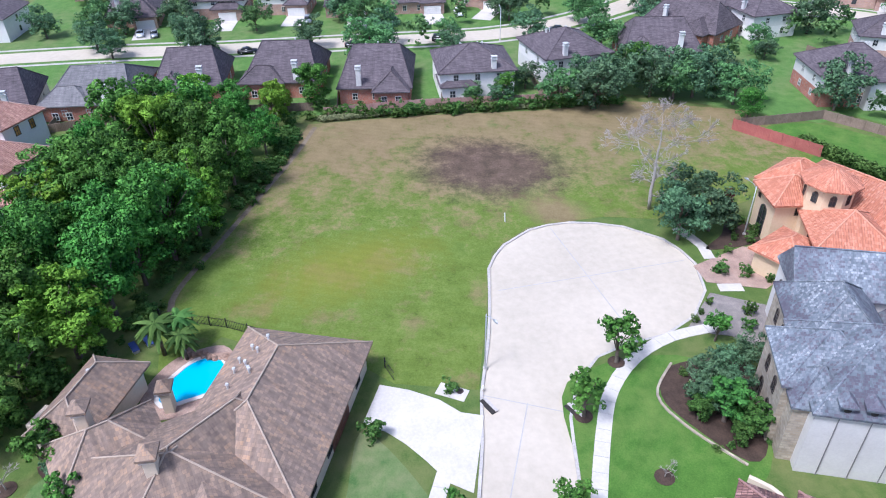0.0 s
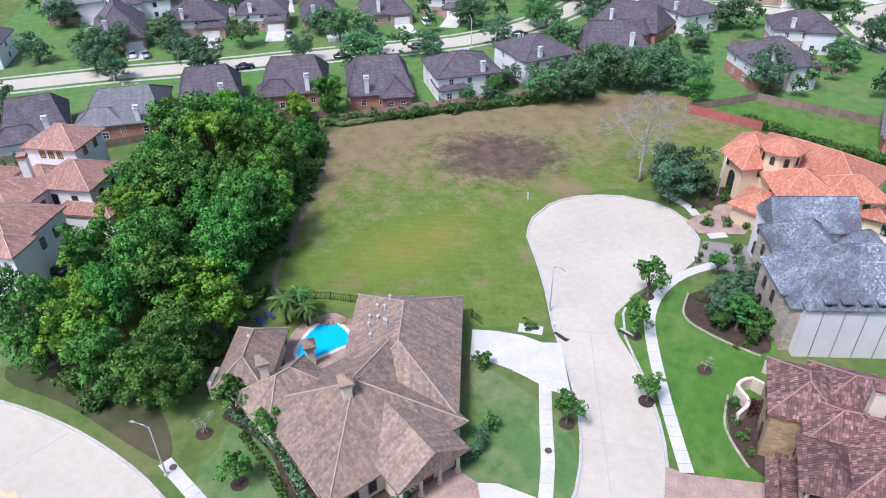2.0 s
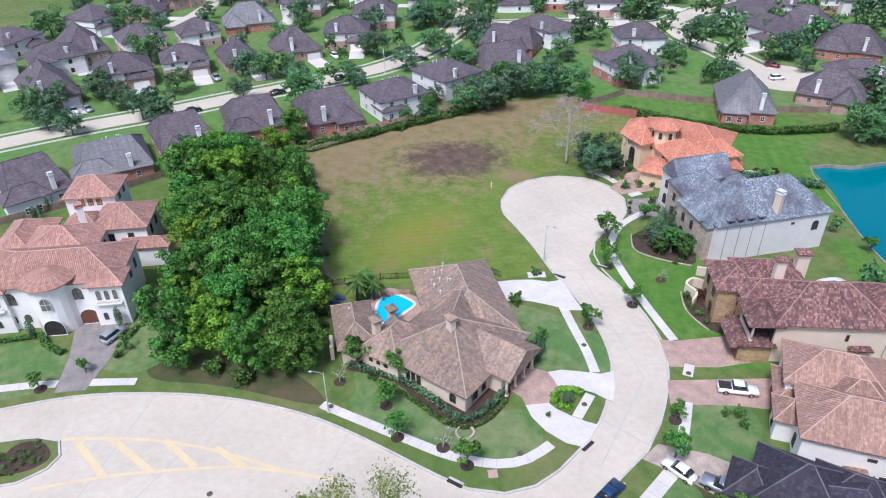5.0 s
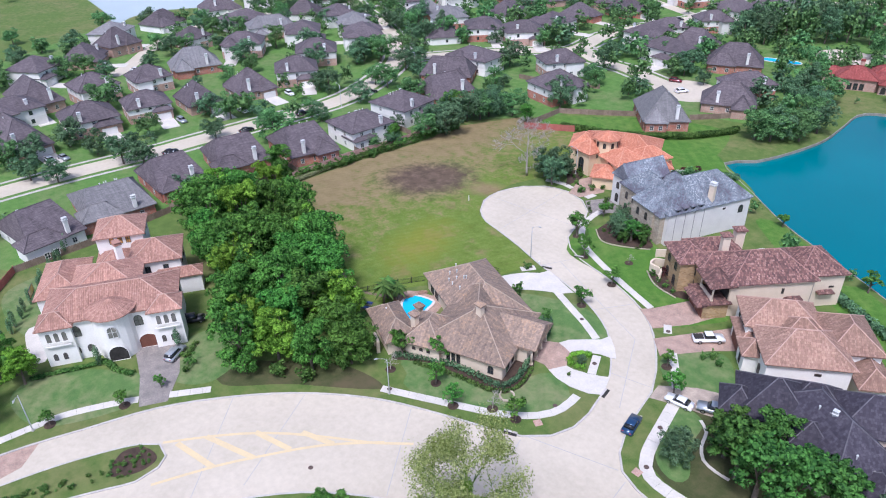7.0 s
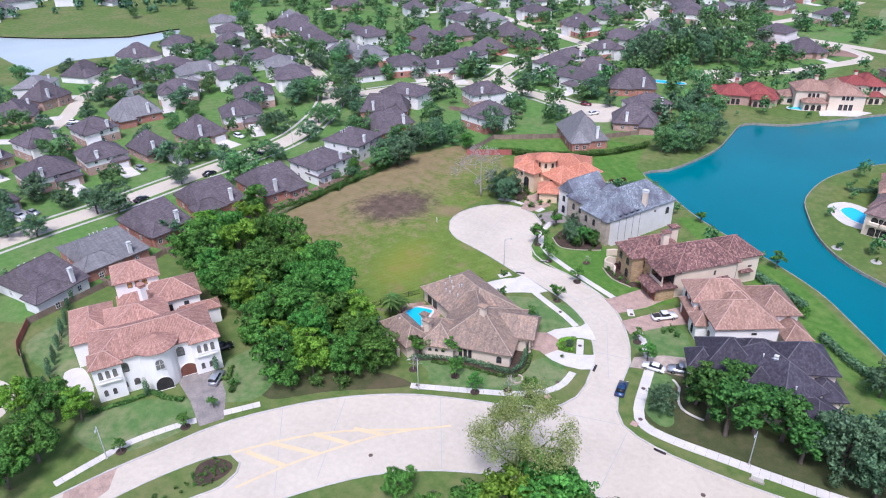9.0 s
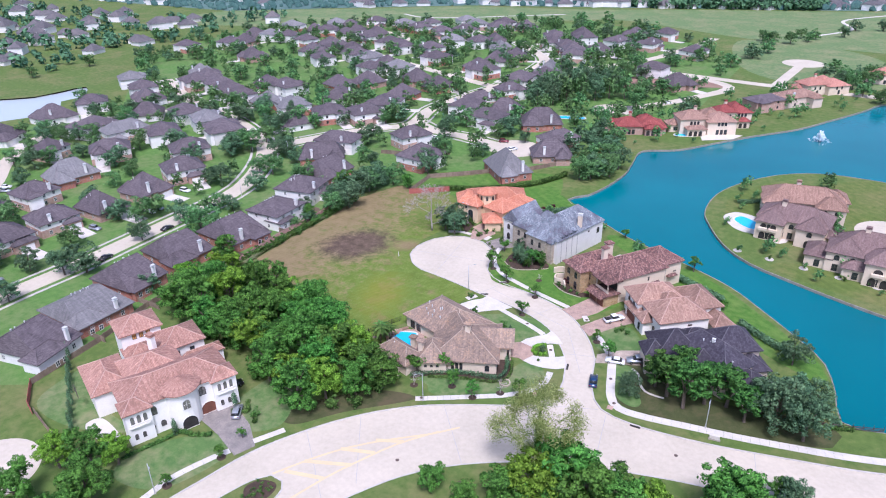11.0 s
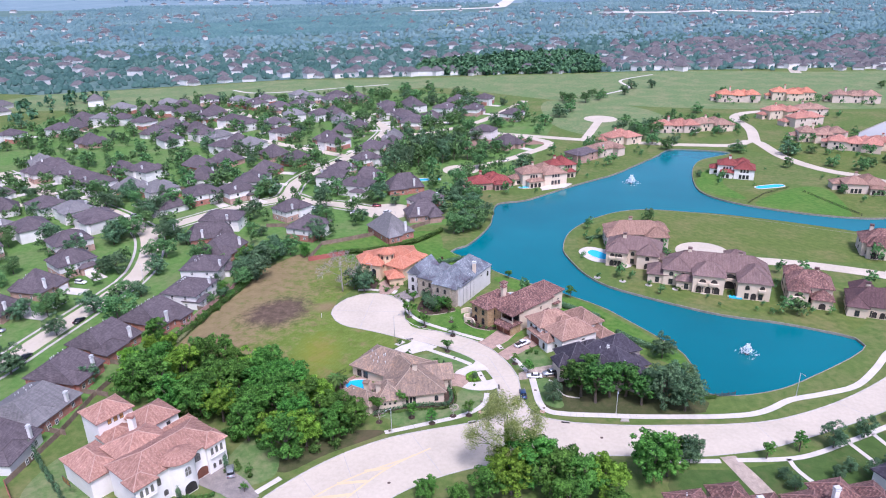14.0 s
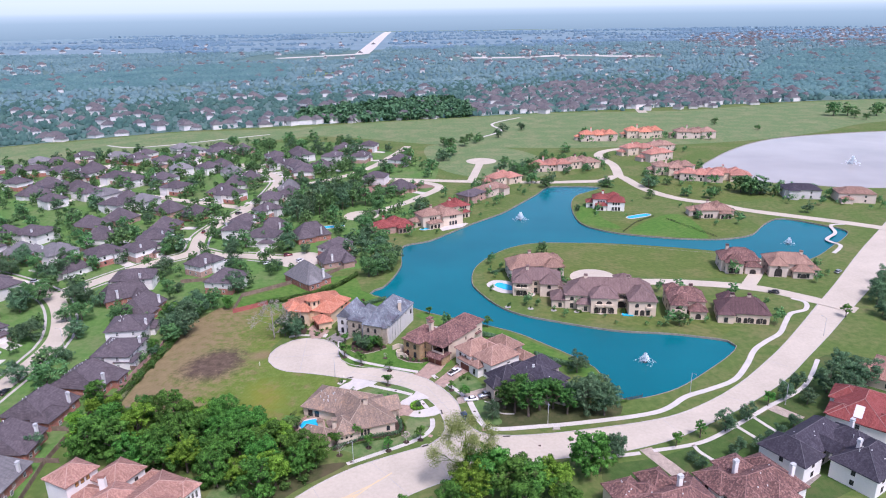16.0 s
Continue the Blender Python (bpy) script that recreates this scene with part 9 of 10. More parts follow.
RUST = surface("cast_iron", (0.06, 0.04, 0.035), (0.13, 0.09, 0.075), 1.5, 9.0, 0.8, 0.3, 0.01)
for x, y in ((-33.7, 215.6), (-14.5, 208.6), (-4.9, 199.8), (-0.9, 217.2), (-25.0, 169.3), (-3.0, 186.6), (14.6, 186.4), (11.6, 194.8)):
    flat_disc("manhole_cover", "rusty round manhole cover in a sidewalk", x, y, 0.42, RUST)
for x, y in ((-20, 150), (30, 176), (-6, 150)):
    flat_disc("manhole_cover", "rusty round manhole cover in the road", x, y, 0.4, RUST, -0.118 if (x, y) != (-6, 150) else 0.03)
for x, y, a in ((-31.2, 218.1, 25), (-29.0, 226.4, 25), (-4.0, 176.8, 25), (20.6, 181.0, 0), (0.9, 195.0, 100)):
    g = thing("storm_drain", "dark storm drain inlet cut into the kerb", "drain", pose(x, y, -0.1, 0, 0, a), "storm drains")
    # solid box, its dark colour standing for shade in the inlet
    put("mouth", cached("drain", lambda: bm_mesh("mouth", box_bm(2.2, 0.7, 0.14, (0, 0, 0), 0.02), SHADE_AND_DARK)), g)
    put("lid", cached("drainlid", lambda: bm_mesh("lid", box_bm(2.2, 0.35, 0.06, (0, 0.3, 0.141), 0.01), KERB)), g)
post = thing("marker_post", "short white marker post leaning in the grass", "post", pose(-65.5, 228.0, 0, 4, 3, 0))
put("shaft", mesh_of("shaft", *tube([(0, 0, -0.2), (0, 0, 1.5)], [0.09, 0.09], 8), WHITE), post)
put("cap", mesh_of("cap", *tube([(0, 0, 1.5), (0, 0, 1.58)], [0.11, 0.07], 8), WHITE), post)
hyd = thing("hydrant", "small pale fire hydrant on the verge", "hydrant", pose(-33.4, 218.0, 0))
put("barrel", mesh_of("barrel", *tube([(0, 0, 0), (0, 0, 0.6), (0, 0, 0.75)], [0.14, 0.13, 0.05], 10), WHITE, True), hyd)
put("outlet", mesh_of("outlet", *tube([(-0.22, 0, 0.45), (0.22, 0, 0.45)], [0.06, 0.06], 8), WHITE, True), hyd)
sign = thing("entrance_sign", "low stone neighbourhood sign by the sidewalk", "sign", pose(36.2, 183.9, 0, 0, 0, 4))
put("plinth", bm_mesh("plinth", box_bm(2.4, 0.6, 0.3, (0, 0, 0), 0.04), STONE), sign)
put("panel", bm_mesh("panel", box_bm(2.0, 0.35, 0.9, (0, 0, 0.3), 0.05), PALE), sign)
for x, y, a in ((-2.4, 181.6, 60), (14.2, 184.6, 150)):
    slab("ramp", [(x + 0.9 * math.cos(a + k * 1.57) * 1.0, y + 0.9 * math.sin(a + k * 1.57)) for k in range(4)], 0.09, 0.1, PINK_BRICK, "red tactile kerb ramp", "ramp", smooth=False)
railing = thing("railing", "low black metal railing running out to the lake edge", "fence", pose(54.0, 197.3, 0, 0, 0, 17))
for k in range(8):
    put("post", cached("rail_post", lambda: bm_mesh("post", box_bm(0.09, 0.09, 1.3, (0, 0, 0.35), 0.01), FRAME_DARK)), railing, pose(1.97 * k, 0, 0.15))
for z in (0.3, 0.65, 1.0):
    put("rail", bm_mesh("rail", box_bm(14.0, 0.06, 0.16, (7.0, 0, 0), 0.01), FRAME_DARK), railing, pose(0, 0, z))
for k in range(9):
    plant("shrub", 53.4 + 1.0 * k, 196.6 + 0.3 * k, 1.3, 1.15, 0, "low dark hedge shrub beside a black railing")


# ---- cars ----
def car(x, y, turn, mat, label, kind="sedan"):
    """Car from a lofted side profile; kind: sedan, suv or pickup."""
    t = thing("car" if kind != "pickup" else "pickup_truck", label, "car", pose(x, y, -0.11 if abs(x - 8.3) < 0.1 else 0.06, 0, 0, turn), "parked cars")
    L, wd = (5.7, 1.95) if kind == "pickup" else ((4.7, 1.85) if kind == "sedan" else (4.6, 1.88))

    def body():
        prof = {"sedan": [(-2.35, 0.45), (-2.3, 0.85), (-1.5, 0.98), (1.0, 0.95), (2.2, 0.78), (2.35, 0.45)],
                "suv": [(-2.3, 0.5), (-2.28, 1.0), (-1.2, 1.06), (1.0, 1.05), (2.15, 0.92), (2.3, 0.5)],
                "pickup": [(-2.85, 0.6), (-2.85, 1.12), (-0.9, 1.14), (1.3, 1.14), (2.7, 1.08), (2.85, 0.6)]}[kind]
        low = 0.28 if kind != "pickup" else 0.4
        ring = prof + [(prof[-1][0], low), (prof[0][0], low)]
        bm = bmesh.new()
        a = [bm.verts.new((px, -wd / 2, pz)) for px, pz in ring]
        b = [bm.verts.new((px, wd / 2, pz)) for px, pz in ring]
        n = len(ring)
        bm.faces.new(a), bm.faces.new(b[::-1])
        for i in range(n):
            bm.faces.new((a[i], b[i], b[(i + 1) % n], a[(i + 1) % n]))
        bmesh.ops.recalc_face_normals(bm, faces=bm.faces)
        bmesh.ops.bevel(bm, geom=list(bm.edges), offset=0.07, segments=2, affect="EDGES")
        return bm_mesh("body", bm, mat, True)

    def cabin(shrink, z0, z1, m2):
        x0, x1, t0, t1 = {"sedan": (-1.75, 1.05, -1.0, 0.35), "suv": (-2.15, 0.95, -1.8, 0.35), "pickup": (-0.95, 1.35, -0.75, 0.65)}[kind]
        bm = bmesh.new()
        w0, w1 = wd / 2 - 0.06 - shrink, wd / 2 - 0.25 - shrink
        lo = [bm.verts.new(v) for v in ((x0, -w0, z0), (x1, -w0, z0), (x1, w0, z0), (x0, w0, z0))]
        hi = [bm.verts.new(v) for v in ((t0, -w1, z1), (t1, -w1, z1), (t1, w1, z1), (t0, w1, z1))]
        bm.faces.new(hi), bm.faces.new(lo[::-1])
        for i in range(4):
            bm.faces.new((lo[i], lo[(i + 1) % 4], hi[(i + 1) % 4], hi[i]))
        bmesh.ops.bevel(bm, geom=list(bm.edges), offset=0.06, segments=2, affect="EDGES")
        return bm_mesh("cabin", bm, m2, True)
    zb, zt = {"sedan": (0.9, 1.42), "suv": (1.0, 1.68), "pickup": (1.08, 1.85)}[kind]
    key = (kind, mat.name)
    put("body", cached(("body",) + key, body), t)
    put("glasshouse", cached(("glass",) + key, lambda: cabin(0.0, zb, zt - 0.05, CAR_GLASS)), t)
    t0, t1 = {"sedan": (-1.0, 0.35), "suv": (-1.8, 0.35), "pickup": (-0.75, 0.65)}[kind]
    put("roof", cached(("top",) + key, lambda: bm_mesh("roof", box_bm(t1 - t0 + 0.1, wd - 0.5, 0.08, ((t0 + t1) / 2, 0, zt - 0.07), 0.03), mat, True)), t)
    if kind == "pickup":
        put("bed", cached("bed", lambda: bm_mesh("bed", box_bm(1.75, 1.6, 0.06, (-1.9, 0, 1.14), 0.01), SHADE_AND_DARK)), t)
    for sx in (-1, 1):
        for sy in (-1, 1):
            r = 0.4 if kind == "pickup" else 0.34
            wheel = put("tyre", cached(("tyre", r), lambda: mesh_of("tyre", *tube([(0, -0.11, 0), (0, -0.09, 0), (0, 0.09, 0), (0, 0.11, 0)], [r * 0.85, r, r, r * 0.85], 16), RUBBER, True)), t, pose(sx * L * 0.31, sy * (wd / 2 - 0.08), r))
            put("rim", cached(("rim", r), lambda: mesh_of("rim", *tube([(0, -0.125, 0), (0, 0.125, 0)], [r * 0.6, r * 0.6], 12), ALLOY)), wheel)
        for s in (-1, 1):
            put("headlight" if sx > 0 else "tail_light", cached(("light", sx), lambda: bm_mesh("light", box_bm(0.1, 0.36, 0.14, (0, 0, 0), 0.03), PALE if sx > 0 else FLOWER)), t, pose(sx * (L / 2 - 0.03), s * (wd / 2 - 0.3), 0.72 if kind != "pickup" else 0.85))


car(5.7, 219.9, 46, CAR_WHITE, "white pickup truck parked on a paver driveway", "pickup")
car(8.3, 191.8, 102, CAR_BLUE, "dark blue sedan parked at the kerb")
car(10.8, 201.6, 188, CAR_WHITE, "white sedan parked on a concrete driveway")
car(15.8, 204.0, 204, CAR_SILVER, "white and grey pickup truck on a driveway", "pickup")
car(-59.0, 146.5, 120, CAR_SILVER, "silver suv parked beside the mansion", "suv")
car(-66.5, 153.6, 60, CAR_BLACK, "dark car in the shade beside the mansion", "suv")
CARS = [(-166, 219, 5, "w"), (-166, 222.5, 5, "s"), (-149, 232, 80, "k"), (-149, 211, 88, "k"), (-149.5, 186, 92, "k"), (-169, 158, 10, "w"), (-168, 161.5, 10, "s"), (-172, 200, 0, "s"), (-150.5, 262, 70, "k"), (-139, 393, 100, "r"), (-80, 349, 20, "r"),
        (-72, 340, 60, "w"), (-112, 341, 150, "w"), (-88, 337, 30, "w"), (-157, 313, 60, "s"), (-196, 316, 20, "s"), (-240, 212, 30, "w"), (-236, 209, 30, "s"), (-170, 240, 0, "w"), (-129, 432, 60, "k"), (-118, 490, 90, "w"), (-25, 447, 40, "w"), (192, 312, 40, "s"), (150, 288, 160, "k"), (-199, 590, 20, "w")]
for x, y, a, c in CARS:
    car(x, y, a, {"w": CAR_WHITE, "s": CAR_SILVER, "k": CAR_BLACK, "r": CAR_RED}[c], {"w": "white", "s": "silver", "k": "black", "r": "maroon"}[c] + " car parked in the neighbourhood", "sedan" if a % 20 else "suv")


# ---- fountains ----
def fountain(x, y, h):
    t = thing("fountain", "white floating fountain spraying on the lake", "fountain", pose(x, y, -0.75), "lake fountains")

    def make():
        rng = np.random.default_rng(6)
        n = 1500
        a = rng.uniform(0, 2 * np.pi, n)
        ring = rng.choice([0.12, 0.45, 1.0], n, p=[0.45, 0.35, 0.2])
        s = rng.uniform(0, 1, n)
        top = np.where(ring < 0.2, 1.0, np.where(ring < 0.6, 0.72, 0.35))
        r = ring * s * rng.uniform(0.75, 1.1, n)
        z = top * 4 * s * (1 - s) + 0.02
        z = np.where(ring < 0.2, s * 1.0, z)
        p = np.stack([r * np.cos(a), r * np.sin(a), z], 1)
        d = rng.normal(size=(n, 3)) * 0.024
        d2 = rng.normal(size=(n, 3)) * 0.024
        v = np.stack([p - d, p + d2, p + d, p - d2], 1)
        k = np.arange(n)[:, None] * 4
        tri = np.concatenate([k + [0, 1, 2], k + [0, 2, 3]], 1).reshape(-1, 3)
        return cloud_mesh("spray", v.reshape(-1, 3), tri, SPRAY)
    put("spray", cached("spray", make), t, Matrix.Scale(h, 4))
    put("float", cached("float", lambda: mesh_of("float", *tube([(0, 0, 0.0), (0, 0, 0.25)], [0.8, 0.7], 12), SHADE_AND_DARK)), t)


fountain(75.6, 227.3, 3.6), fountain(50.2, 411, 5.0), fountain(190, 357.7, 3.6), fountain(334, 553, 7)


# ---- distance: joined far woods, far suburbs, hazy horizon ----
def clear_of_highway(pts):
    """Drop points that stand on or just before the far highway and the pale far development."""
    x, y = pts[:, 0], pts[:, 1]
    way = np.interp(y, [2056, 2130, 2200, 2340, 3079, 4051, 4600], [-464, -346, -250, -242, -270, -307, -322])
    on = (np.abs(x - way) < 60) & (y > 2000) | (x > -560) & (x < -200) & (y > 1930) & (y < 2230) | (x > 30) & (x < 600) & (y > 1790) & (y < 2010)
    return pts[~on]


def scatter_blobs(name, pts, size, mat, label, category, tall=0.85):
    rng = np.random.default_rng(17)
    bm = bmesh.new()
    bmesh.ops.create_icosphere(bm, subdivisions=1, radius=1)
    base = np.array([v.co[:] for v in bm.verts])
    tri0 = np.array([[v.index for v in f.verts] for f in bm.faces])
    bm.free()
    pts = clear_of_highway(pts)
    n = len(pts)
    s = size * rng.uniform(0.6, 1.35, n)
    v = base[None] * (1 + rng.uniform(-0.28, 0.28, (n, len(base), 1)))
    v = v * np.stack([s * rng.uniform(0.8, 1.3, n), s * rng.uniform(0.8, 1.3, n), s * tall], 1)[:, None]
    v += np.concatenate([pts, (s * tall * 0.72)[:, None]], 1)[:, None]
    tri = (tri0[None] + (np.arange(n) * len(base))[:, None, None]).reshape(-1, 3)
    round_off = (v - v.mean(1, keepdims=True)).reshape(-1, 3)
    round_off /= np.linalg.norm(round_off, axis=1)[:, None]
    round_off = round_off * 0.6 + np.array([0, 0, 0.55])
    tagged(put(name, cloud_mesh(name, v.reshape(-1, 3), tri, mat, round_off)), label, category, "", "stuff")


def scatter_trees(pts, size, mat, label):
    """Many joined far trees: clumps of leaf sprays standing on the ground."""
    rng = np.random.default_rng(29)
    kinds = [leaf_cloud(np.random.default_rng(60 + k), [(1.0, 0, 3.0), (-0.9, 0.7, 2.7), (0, -1.0, 3.3), (0, 0.3, 4.3), (-0.4, -0.2, 1.6)], [1.9, 1.8, 1.9, 1.7, 2.1], 32, 1.2) for k in range(5)]
    vs, ts, ns, base = [], [], [], 0
    for i, (x, y) in enumerate(pts):
        v, tri, nm = kinds[i % 5]
        a = rng.uniform(0, 6.28)
        turn = np.array([[math.cos(a), -math.sin(a), 0], [math.sin(a), math.cos(a), 0], [0, 0, 1]])
        vs.append((v @ turn.T) * size * rng.uniform(0.6, 1.4) / 3.6 + (x, y, -0.2)), ts.append(tri + base), ns.append(nm @ turn.T)
        base += len(v)
    tagged(put("far_woods", cloud_mesh("far_woods", np.concatenate(vs), np.concatenate(ts), mat, np.concatenate(ns))), label, "woods", "", "stuff")


FOREST_LEAF = leafage("forest_leaves", (0.040, 0.112, 0.060), (0.120, 0.240, 0.110), 0.1)
# haze put into the colours: paler and bluer canopy with distance
HAZE_TINT_LEAF = surface("painted_haze_canopy", (0.056, 0.120, 0.136), (0.108, 0.188, 0.198), 0.006, 0.05, 0.9, 0.0, c3=(0.180, 0.265, 0.260))
BLUE_LEAF = surface("painted_haze_blue_canopy", (0.092, 0.170, 0.225), (0.150, 0.230, 0.285), 0.004, 0.03, 0.9, 0.0)
# teal and blue-green tints painted in for the haze before these woods
TEAL_LEAF = surface("haze_teal_canopy", (0.022, 0.064, 0.058), (0.048, 0.108, 0.092), 0.03, 0.3, 0.9, 0.0, c3=(0.098, 0.172, 0.136))
DEEP_LEAF = surface("haze_deep_canopy", (0.042, 0.106, 0.114), (0.080, 0.164, 0.160), 0.012, 0.15, 0.9, 0.0, c3=(0.115, 0.205, 0.188))
d_rng = np.random.default_rng(23)
belt_top = np.array([(-520, 640), (-435, 690), (-295, 766), (-83, 818), (156, 876), (507, 944), (900, 980)])


def beyond(n, depth0, depth1, x0, x1, power=1.0):
    x = d_rng.uniform(x0, x1, n)
    base = np.interp(x, belt_top[:, 0], belt_top[:, 1])
    return np.stack([x, base + depth0 + (depth1 - depth0) * d_rng.random(n) ** power], 1)


def filling(n, ring):
    """Random points inside an outline."""
    xs, ys = [q[0] for q in ring], [q[1] for q in ring]
    res = []
    while len(res) < n:
        q = (d_rng.uniform(min(xs), max(xs)), d_rng.uniform(min(ys), max(ys)))
        if inside(q, ring):
            res.append(q)
    return np.array(res)


GROVE = pairs(-165, 812, -178, 885, -132, 932, -61, 982, 18, 1000, 48, 890, 36, 846, -49, 826, -111, 812)
DARK_WOOD_RING = pairs(469, 1044, 541, 1256, 848, 1821, 1093, 2073, 1504, 2104, 900, 985, 620, 975, 531, 990)
GREEN_WOOD_RING = pairs(-752, 1216, -925, 1506, -765, 1545, -647, 1722, -512, 1822, -351, 1732, -308, 1401, -445, 1312, -566, 1234)
woods = beyond(7600, 4, 430, -900, 1000)
scatter_blobs("far_woods", woods, 3.1, TEAL_LEAF, "distant dark green tree canopy", "woods", 0.9)
scatter_trees(filling(1300, GROVE), 5.4, FOREST_LEAF, "dense green grove behind the levee")
scatter_blobs("far_woods", beyond(30000, 300, 1750, -1600, 1900), 3.5, HAZE_TINT_LEAF, "distant tree canopy with haze in its colour", "woods", 0.85)
strips = [(x, y, a, b) for x, y, a, b in zip(d_rng.uniform(-1900, 2400, 110), d_rng.uniform(2350, 4400, 110), d_rng.uniform(50, 260, 110), d_rng.uniform(12, 45, 110))]
scatter_blobs("far_woods", np.concatenate([np.stack([d_rng.normal(x, a, 55), d_rng.normal(y, b, 55)], 1) for x, y, a, b in strips]), 6.5, BLUE_LEAF, "blue tree lines near the horizon with haze in their colour", "woods", 0.7)
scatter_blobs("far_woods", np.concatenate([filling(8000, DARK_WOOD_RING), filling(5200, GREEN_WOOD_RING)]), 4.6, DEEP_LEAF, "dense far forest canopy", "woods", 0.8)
# far plain: air haze painted into the ground colour
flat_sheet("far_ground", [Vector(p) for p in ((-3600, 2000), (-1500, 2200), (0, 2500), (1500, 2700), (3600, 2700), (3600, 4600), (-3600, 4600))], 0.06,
           surface("painted_haze_land", (0.125, 0.205, 0.235), (0.205, 0.280, 0.31), 0.006, 0.03, 0.95, 0.0), "far plain reaching the horizon with haze in its colour", "ground")
# blue-green land colour lightened to stand for haze
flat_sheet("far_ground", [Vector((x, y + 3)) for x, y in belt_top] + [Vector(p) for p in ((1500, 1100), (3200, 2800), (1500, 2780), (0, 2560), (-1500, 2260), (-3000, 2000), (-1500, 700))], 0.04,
           surface("haze_wooded_land", (0.068, 0.130, 0.116), (0.124, 0.196, 0.166), 0.012, 0.12, 0.95, 0.0), "far wooded suburban land", "ground")
west = np.stack([d_rng.uniform(-900, -420, 1200), d_rng.uniform(100, 700, 1200)], 1)
west = west[west[:, 1] < np.interp(west[:, 0], belt_top[:, 0], belt_top[:, 1]) - 60]
west = np.array([p for p in west if not inside(p, [(-480, 220), (-300, 220), (-300, 360), (-480, 360)])])
scatter_trees(west[:700], 4.8, FOREST_LEAF, "tree canopy of neighbouring suburbs")
east = np.stack([d_rng.uniform(330, 900, 700), d_rng.uniform(150, 460, 700)], 1)
scatter_trees(east, 5.0, FOREST_LEAF, "tree canopy beyond the boulevard")


def far_houses(pts, size, label):
    """Joined distant houses: walls and hip roofs as two meshes."""
    n = len(pts)
    a = d_rng.uniform(0, np.pi, n)
    w, d = size * d_rng.uniform(0.8, 1.3, n), size * d_rng.uniform(0.6, 0.9, n)
    e = d_rng.choice([3.0, 5.5], n)
    c, s = np.cos(a), np.sin(a)

    def corner(u, v, z):
        return np.stack([pts[:, 0] + c * u - s * v, pts[:, 1] + s * u + c * v, z], 1)
    zero = np.zeros(n)
    walls = np.stack([corner(sx * w / 2, sy * d / 2, z) for z in (zero, e) for sx, sy in ((-1, -1), (1, -1), (1, 1), (-1, 1))], 1)
    k = np.arange(n)[:, None] * 8
    q = []
    for i in range(4):
        j = (i + 1) % 4
        q += [k + [i, j, 4 + j], k + [i, 4 + j, 4 + i]]
    tagged(put("far_houses", cloud_mesh("far_houses", walls.reshape(-1, 3), np.concatenate(q, 1).reshape(-1, 3), SIDING)), "pale walls of " + label, "houses", "", "stuff")
    o = 0.6
    roofs = np.stack([corner(sx * (w / 2 + o), sy * (d / 2 + o), e) for sx, sy in ((-1, -1), (1, -1), (1, 1), (-1, 1))]
                     + [corner(-(w - d) / 2, zero, e + d * 0.42), corner((w - d) / 2, zero, e + d * 0.42)], 1)
    k = np.arange(n)[:, None] * 6
    f = [k + [0, 1, 5], k + [0, 5, 4], k + [1, 2, 5], k + [2, 3, 4], k + [2, 4, 5], k + [3, 0, 4]]
    tagged(put("far_roofs", cloud_mesh("far_roofs", roofs.reshape(-1, 3), np.concatenate(f, 1).reshape(-1, 3), FAR_ROOF)), "dark roofs of " + label, "houses", "", "stuff")


FAR_ROOF = surface("distant_shingles", (0.070, 0.066, 0.072), (0.122, 0.112, 0.114), 0.03, 0.4, 0.9, 0.0, c3=(0.185, 0.160, 0.152))
SUBURB_RING = pairs(37, 862, 70, 1062, 214, 1209, 365, 1234, 503, 1211, 540, 1034, 485, 941, 333, 890, 152, 868)
scatter_blobs("far_woods", filling(700, SUBURB_RING), 3.2, TEAL_LEAF, "garden trees between far roofs", "woods", 0.9)
far_houses(np.concatenate([beyond(330, 8, 330, -900, 1000), beyond(64, 7, 16, -420, 500)]), 13.5, "a far suburb")
far_houses(np.concatenate([beyond(460, 260, 1300, -1500, 1500), filling(270, SUBURB_RING)]), 12.0, "hazy far suburbs")
far_houses(np.concatenate([beyond(160, 700, 2300, -1800, 2000), filling(320, pairs(874, 2648, 833, 2251, 1356, 2189, 2359, 3840, 1265, 3441))]), 17.0, "large sheds near the horizon")
far_houses(west[700:850], 15.0, "a neighbouring suburb")
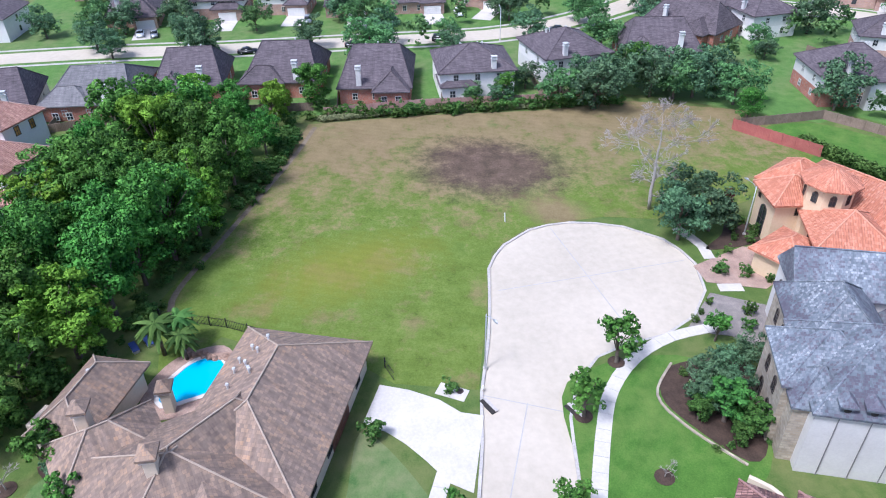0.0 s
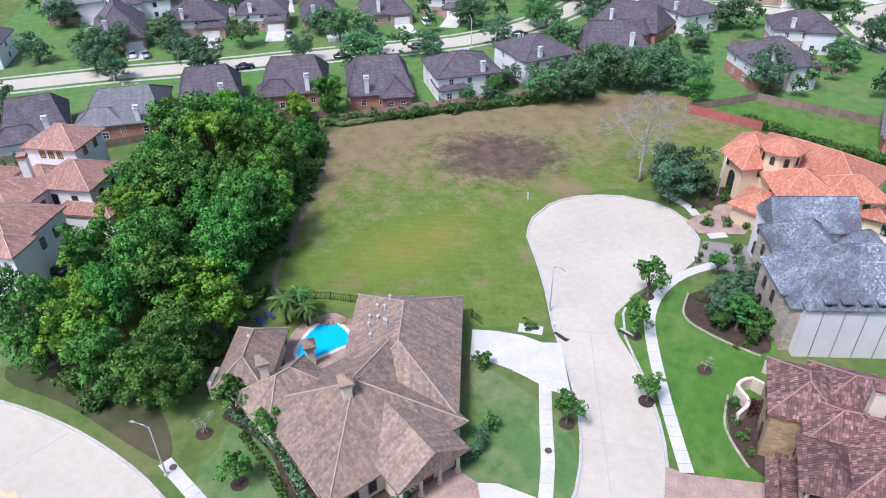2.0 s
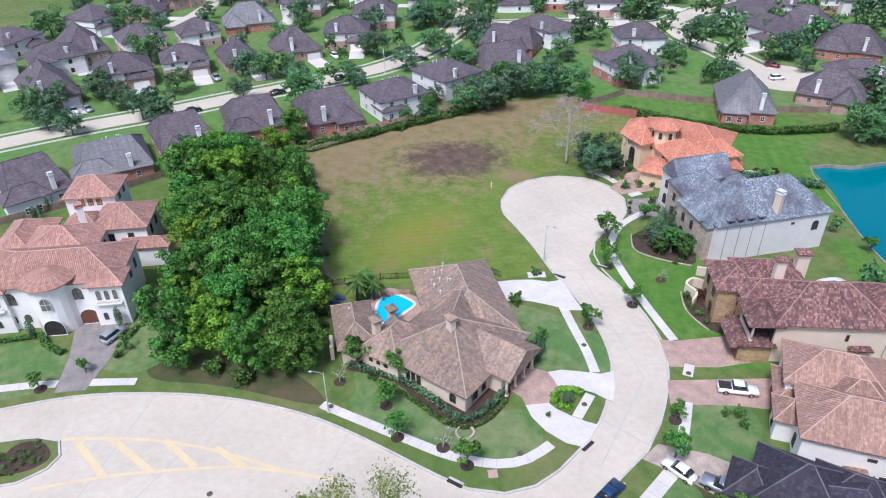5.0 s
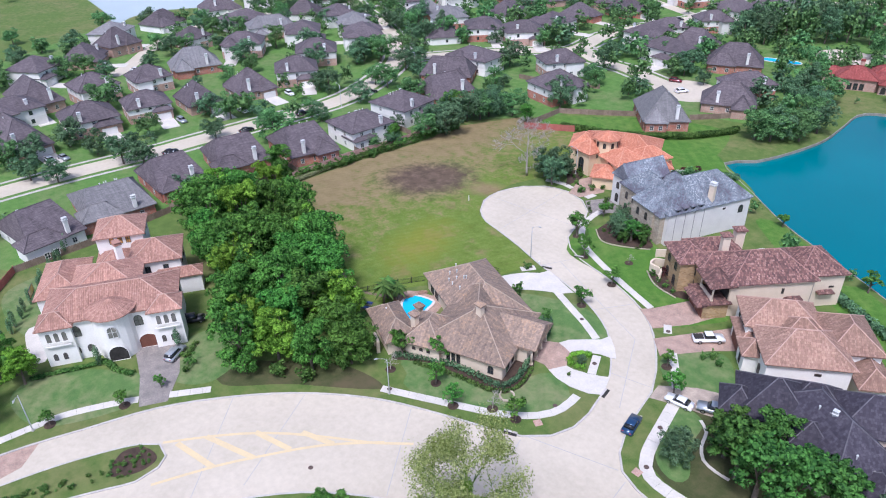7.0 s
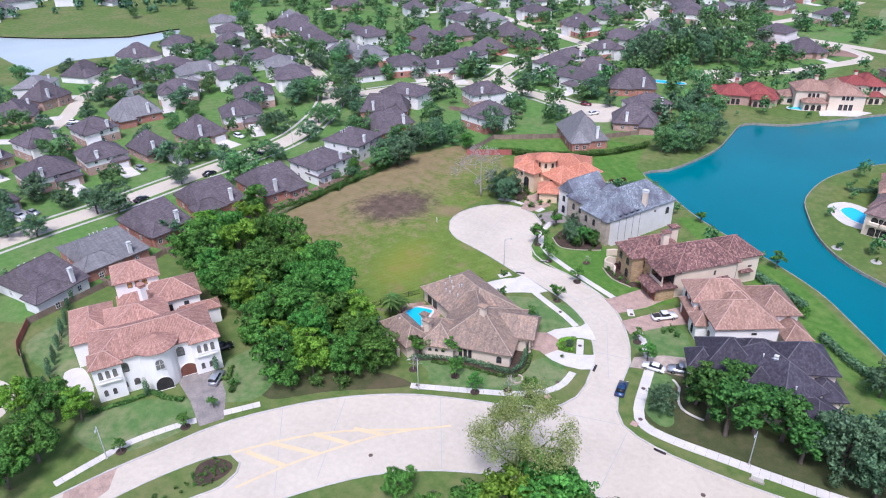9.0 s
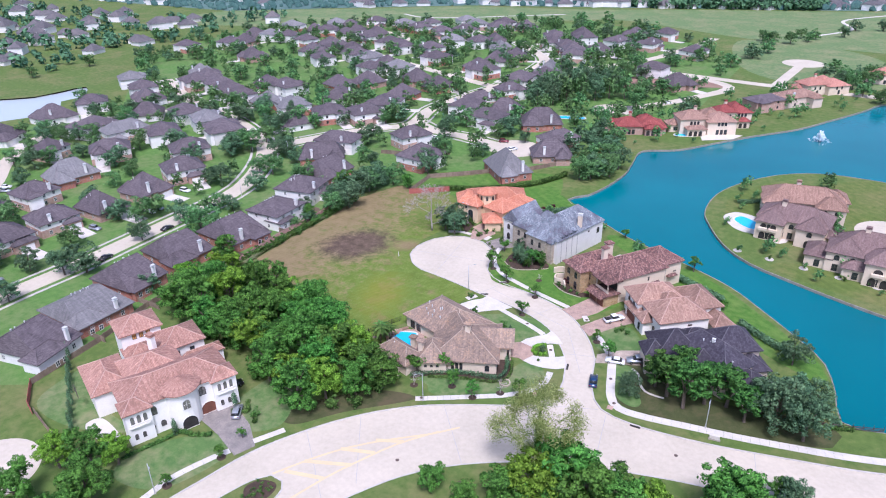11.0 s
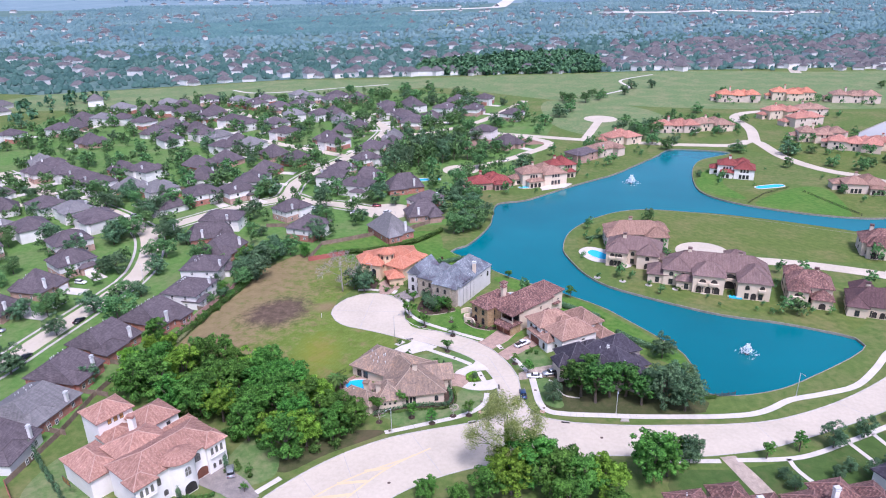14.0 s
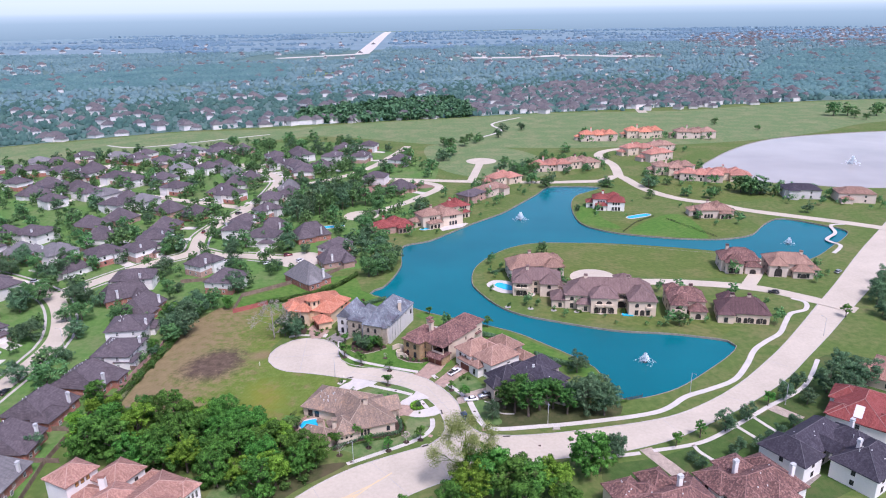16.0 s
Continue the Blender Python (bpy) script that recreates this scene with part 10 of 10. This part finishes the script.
far_houses(east[:90] + 6.0, 16.0, "houses beyond the boulevard")
ribbon("highway", pairs(-464, 2056, -346, 2130, -250, 2200, -242, 2340, -270, 3079, -307, 4051, -322, 4600), 44, 0.3, 0.2, PALE, "pale far highway running to the horizon", "road", step=60)
ribbon("highway", pairs(60, 1960, 200, 1930, 354, 2000, 460, 1930, 560, 1900), 50, 0.3, 0.2, PALE, "pale strip of far development", "road", step=60)
flat_sheet("far_fields", [Vector(p) for p in ((-700, 1500), (-200, 1450), (-160, 1580), (-640, 1640))], 0.1, MEADOW, "far pale green open field", "grassland")
flat_sheet("far_fields", [Vector(p) for p in ((-120, 2100), (400, 2050), (900, 2140), (300, 2230))], 0.1, surface("far_bare_ground", (0.34, 0.27, 0.23), (0.46, 0.38, 0.33), 0.01, 0.1, 0.95, 0.0), "far bare cleared land", "ground")


def horizon():
    """Glowing backdrop far behind everything: land haze and sky painted as emission by height."""
    m = bpy.data.materials.new("glowing_haze_backdrop")
    m.use_nodes = True
    nt = m.node_tree
    nt.nodes.clear()
    sep = nt.nodes.new("ShaderNodeSeparateXYZ")
    nt.links.new(place_of(nt), sep.inputs[0])
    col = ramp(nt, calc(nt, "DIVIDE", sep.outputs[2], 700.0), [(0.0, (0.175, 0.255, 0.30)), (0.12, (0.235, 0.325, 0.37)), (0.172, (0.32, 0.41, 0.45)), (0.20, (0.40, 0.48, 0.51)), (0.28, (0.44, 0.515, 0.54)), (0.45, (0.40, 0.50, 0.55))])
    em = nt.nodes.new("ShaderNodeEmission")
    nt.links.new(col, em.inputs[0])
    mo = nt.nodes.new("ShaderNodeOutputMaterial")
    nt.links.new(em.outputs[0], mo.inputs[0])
    n, r = 64, 4700
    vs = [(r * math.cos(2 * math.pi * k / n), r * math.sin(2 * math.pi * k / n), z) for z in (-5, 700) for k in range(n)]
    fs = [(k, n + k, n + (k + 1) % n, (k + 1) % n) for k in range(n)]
    tagged(put("backdrop", mesh_of("backdrop", vs, fs, m, True)), "glowing backdrop of pale sky and haze at the horizon", "sky", "", "structure")


horizon()
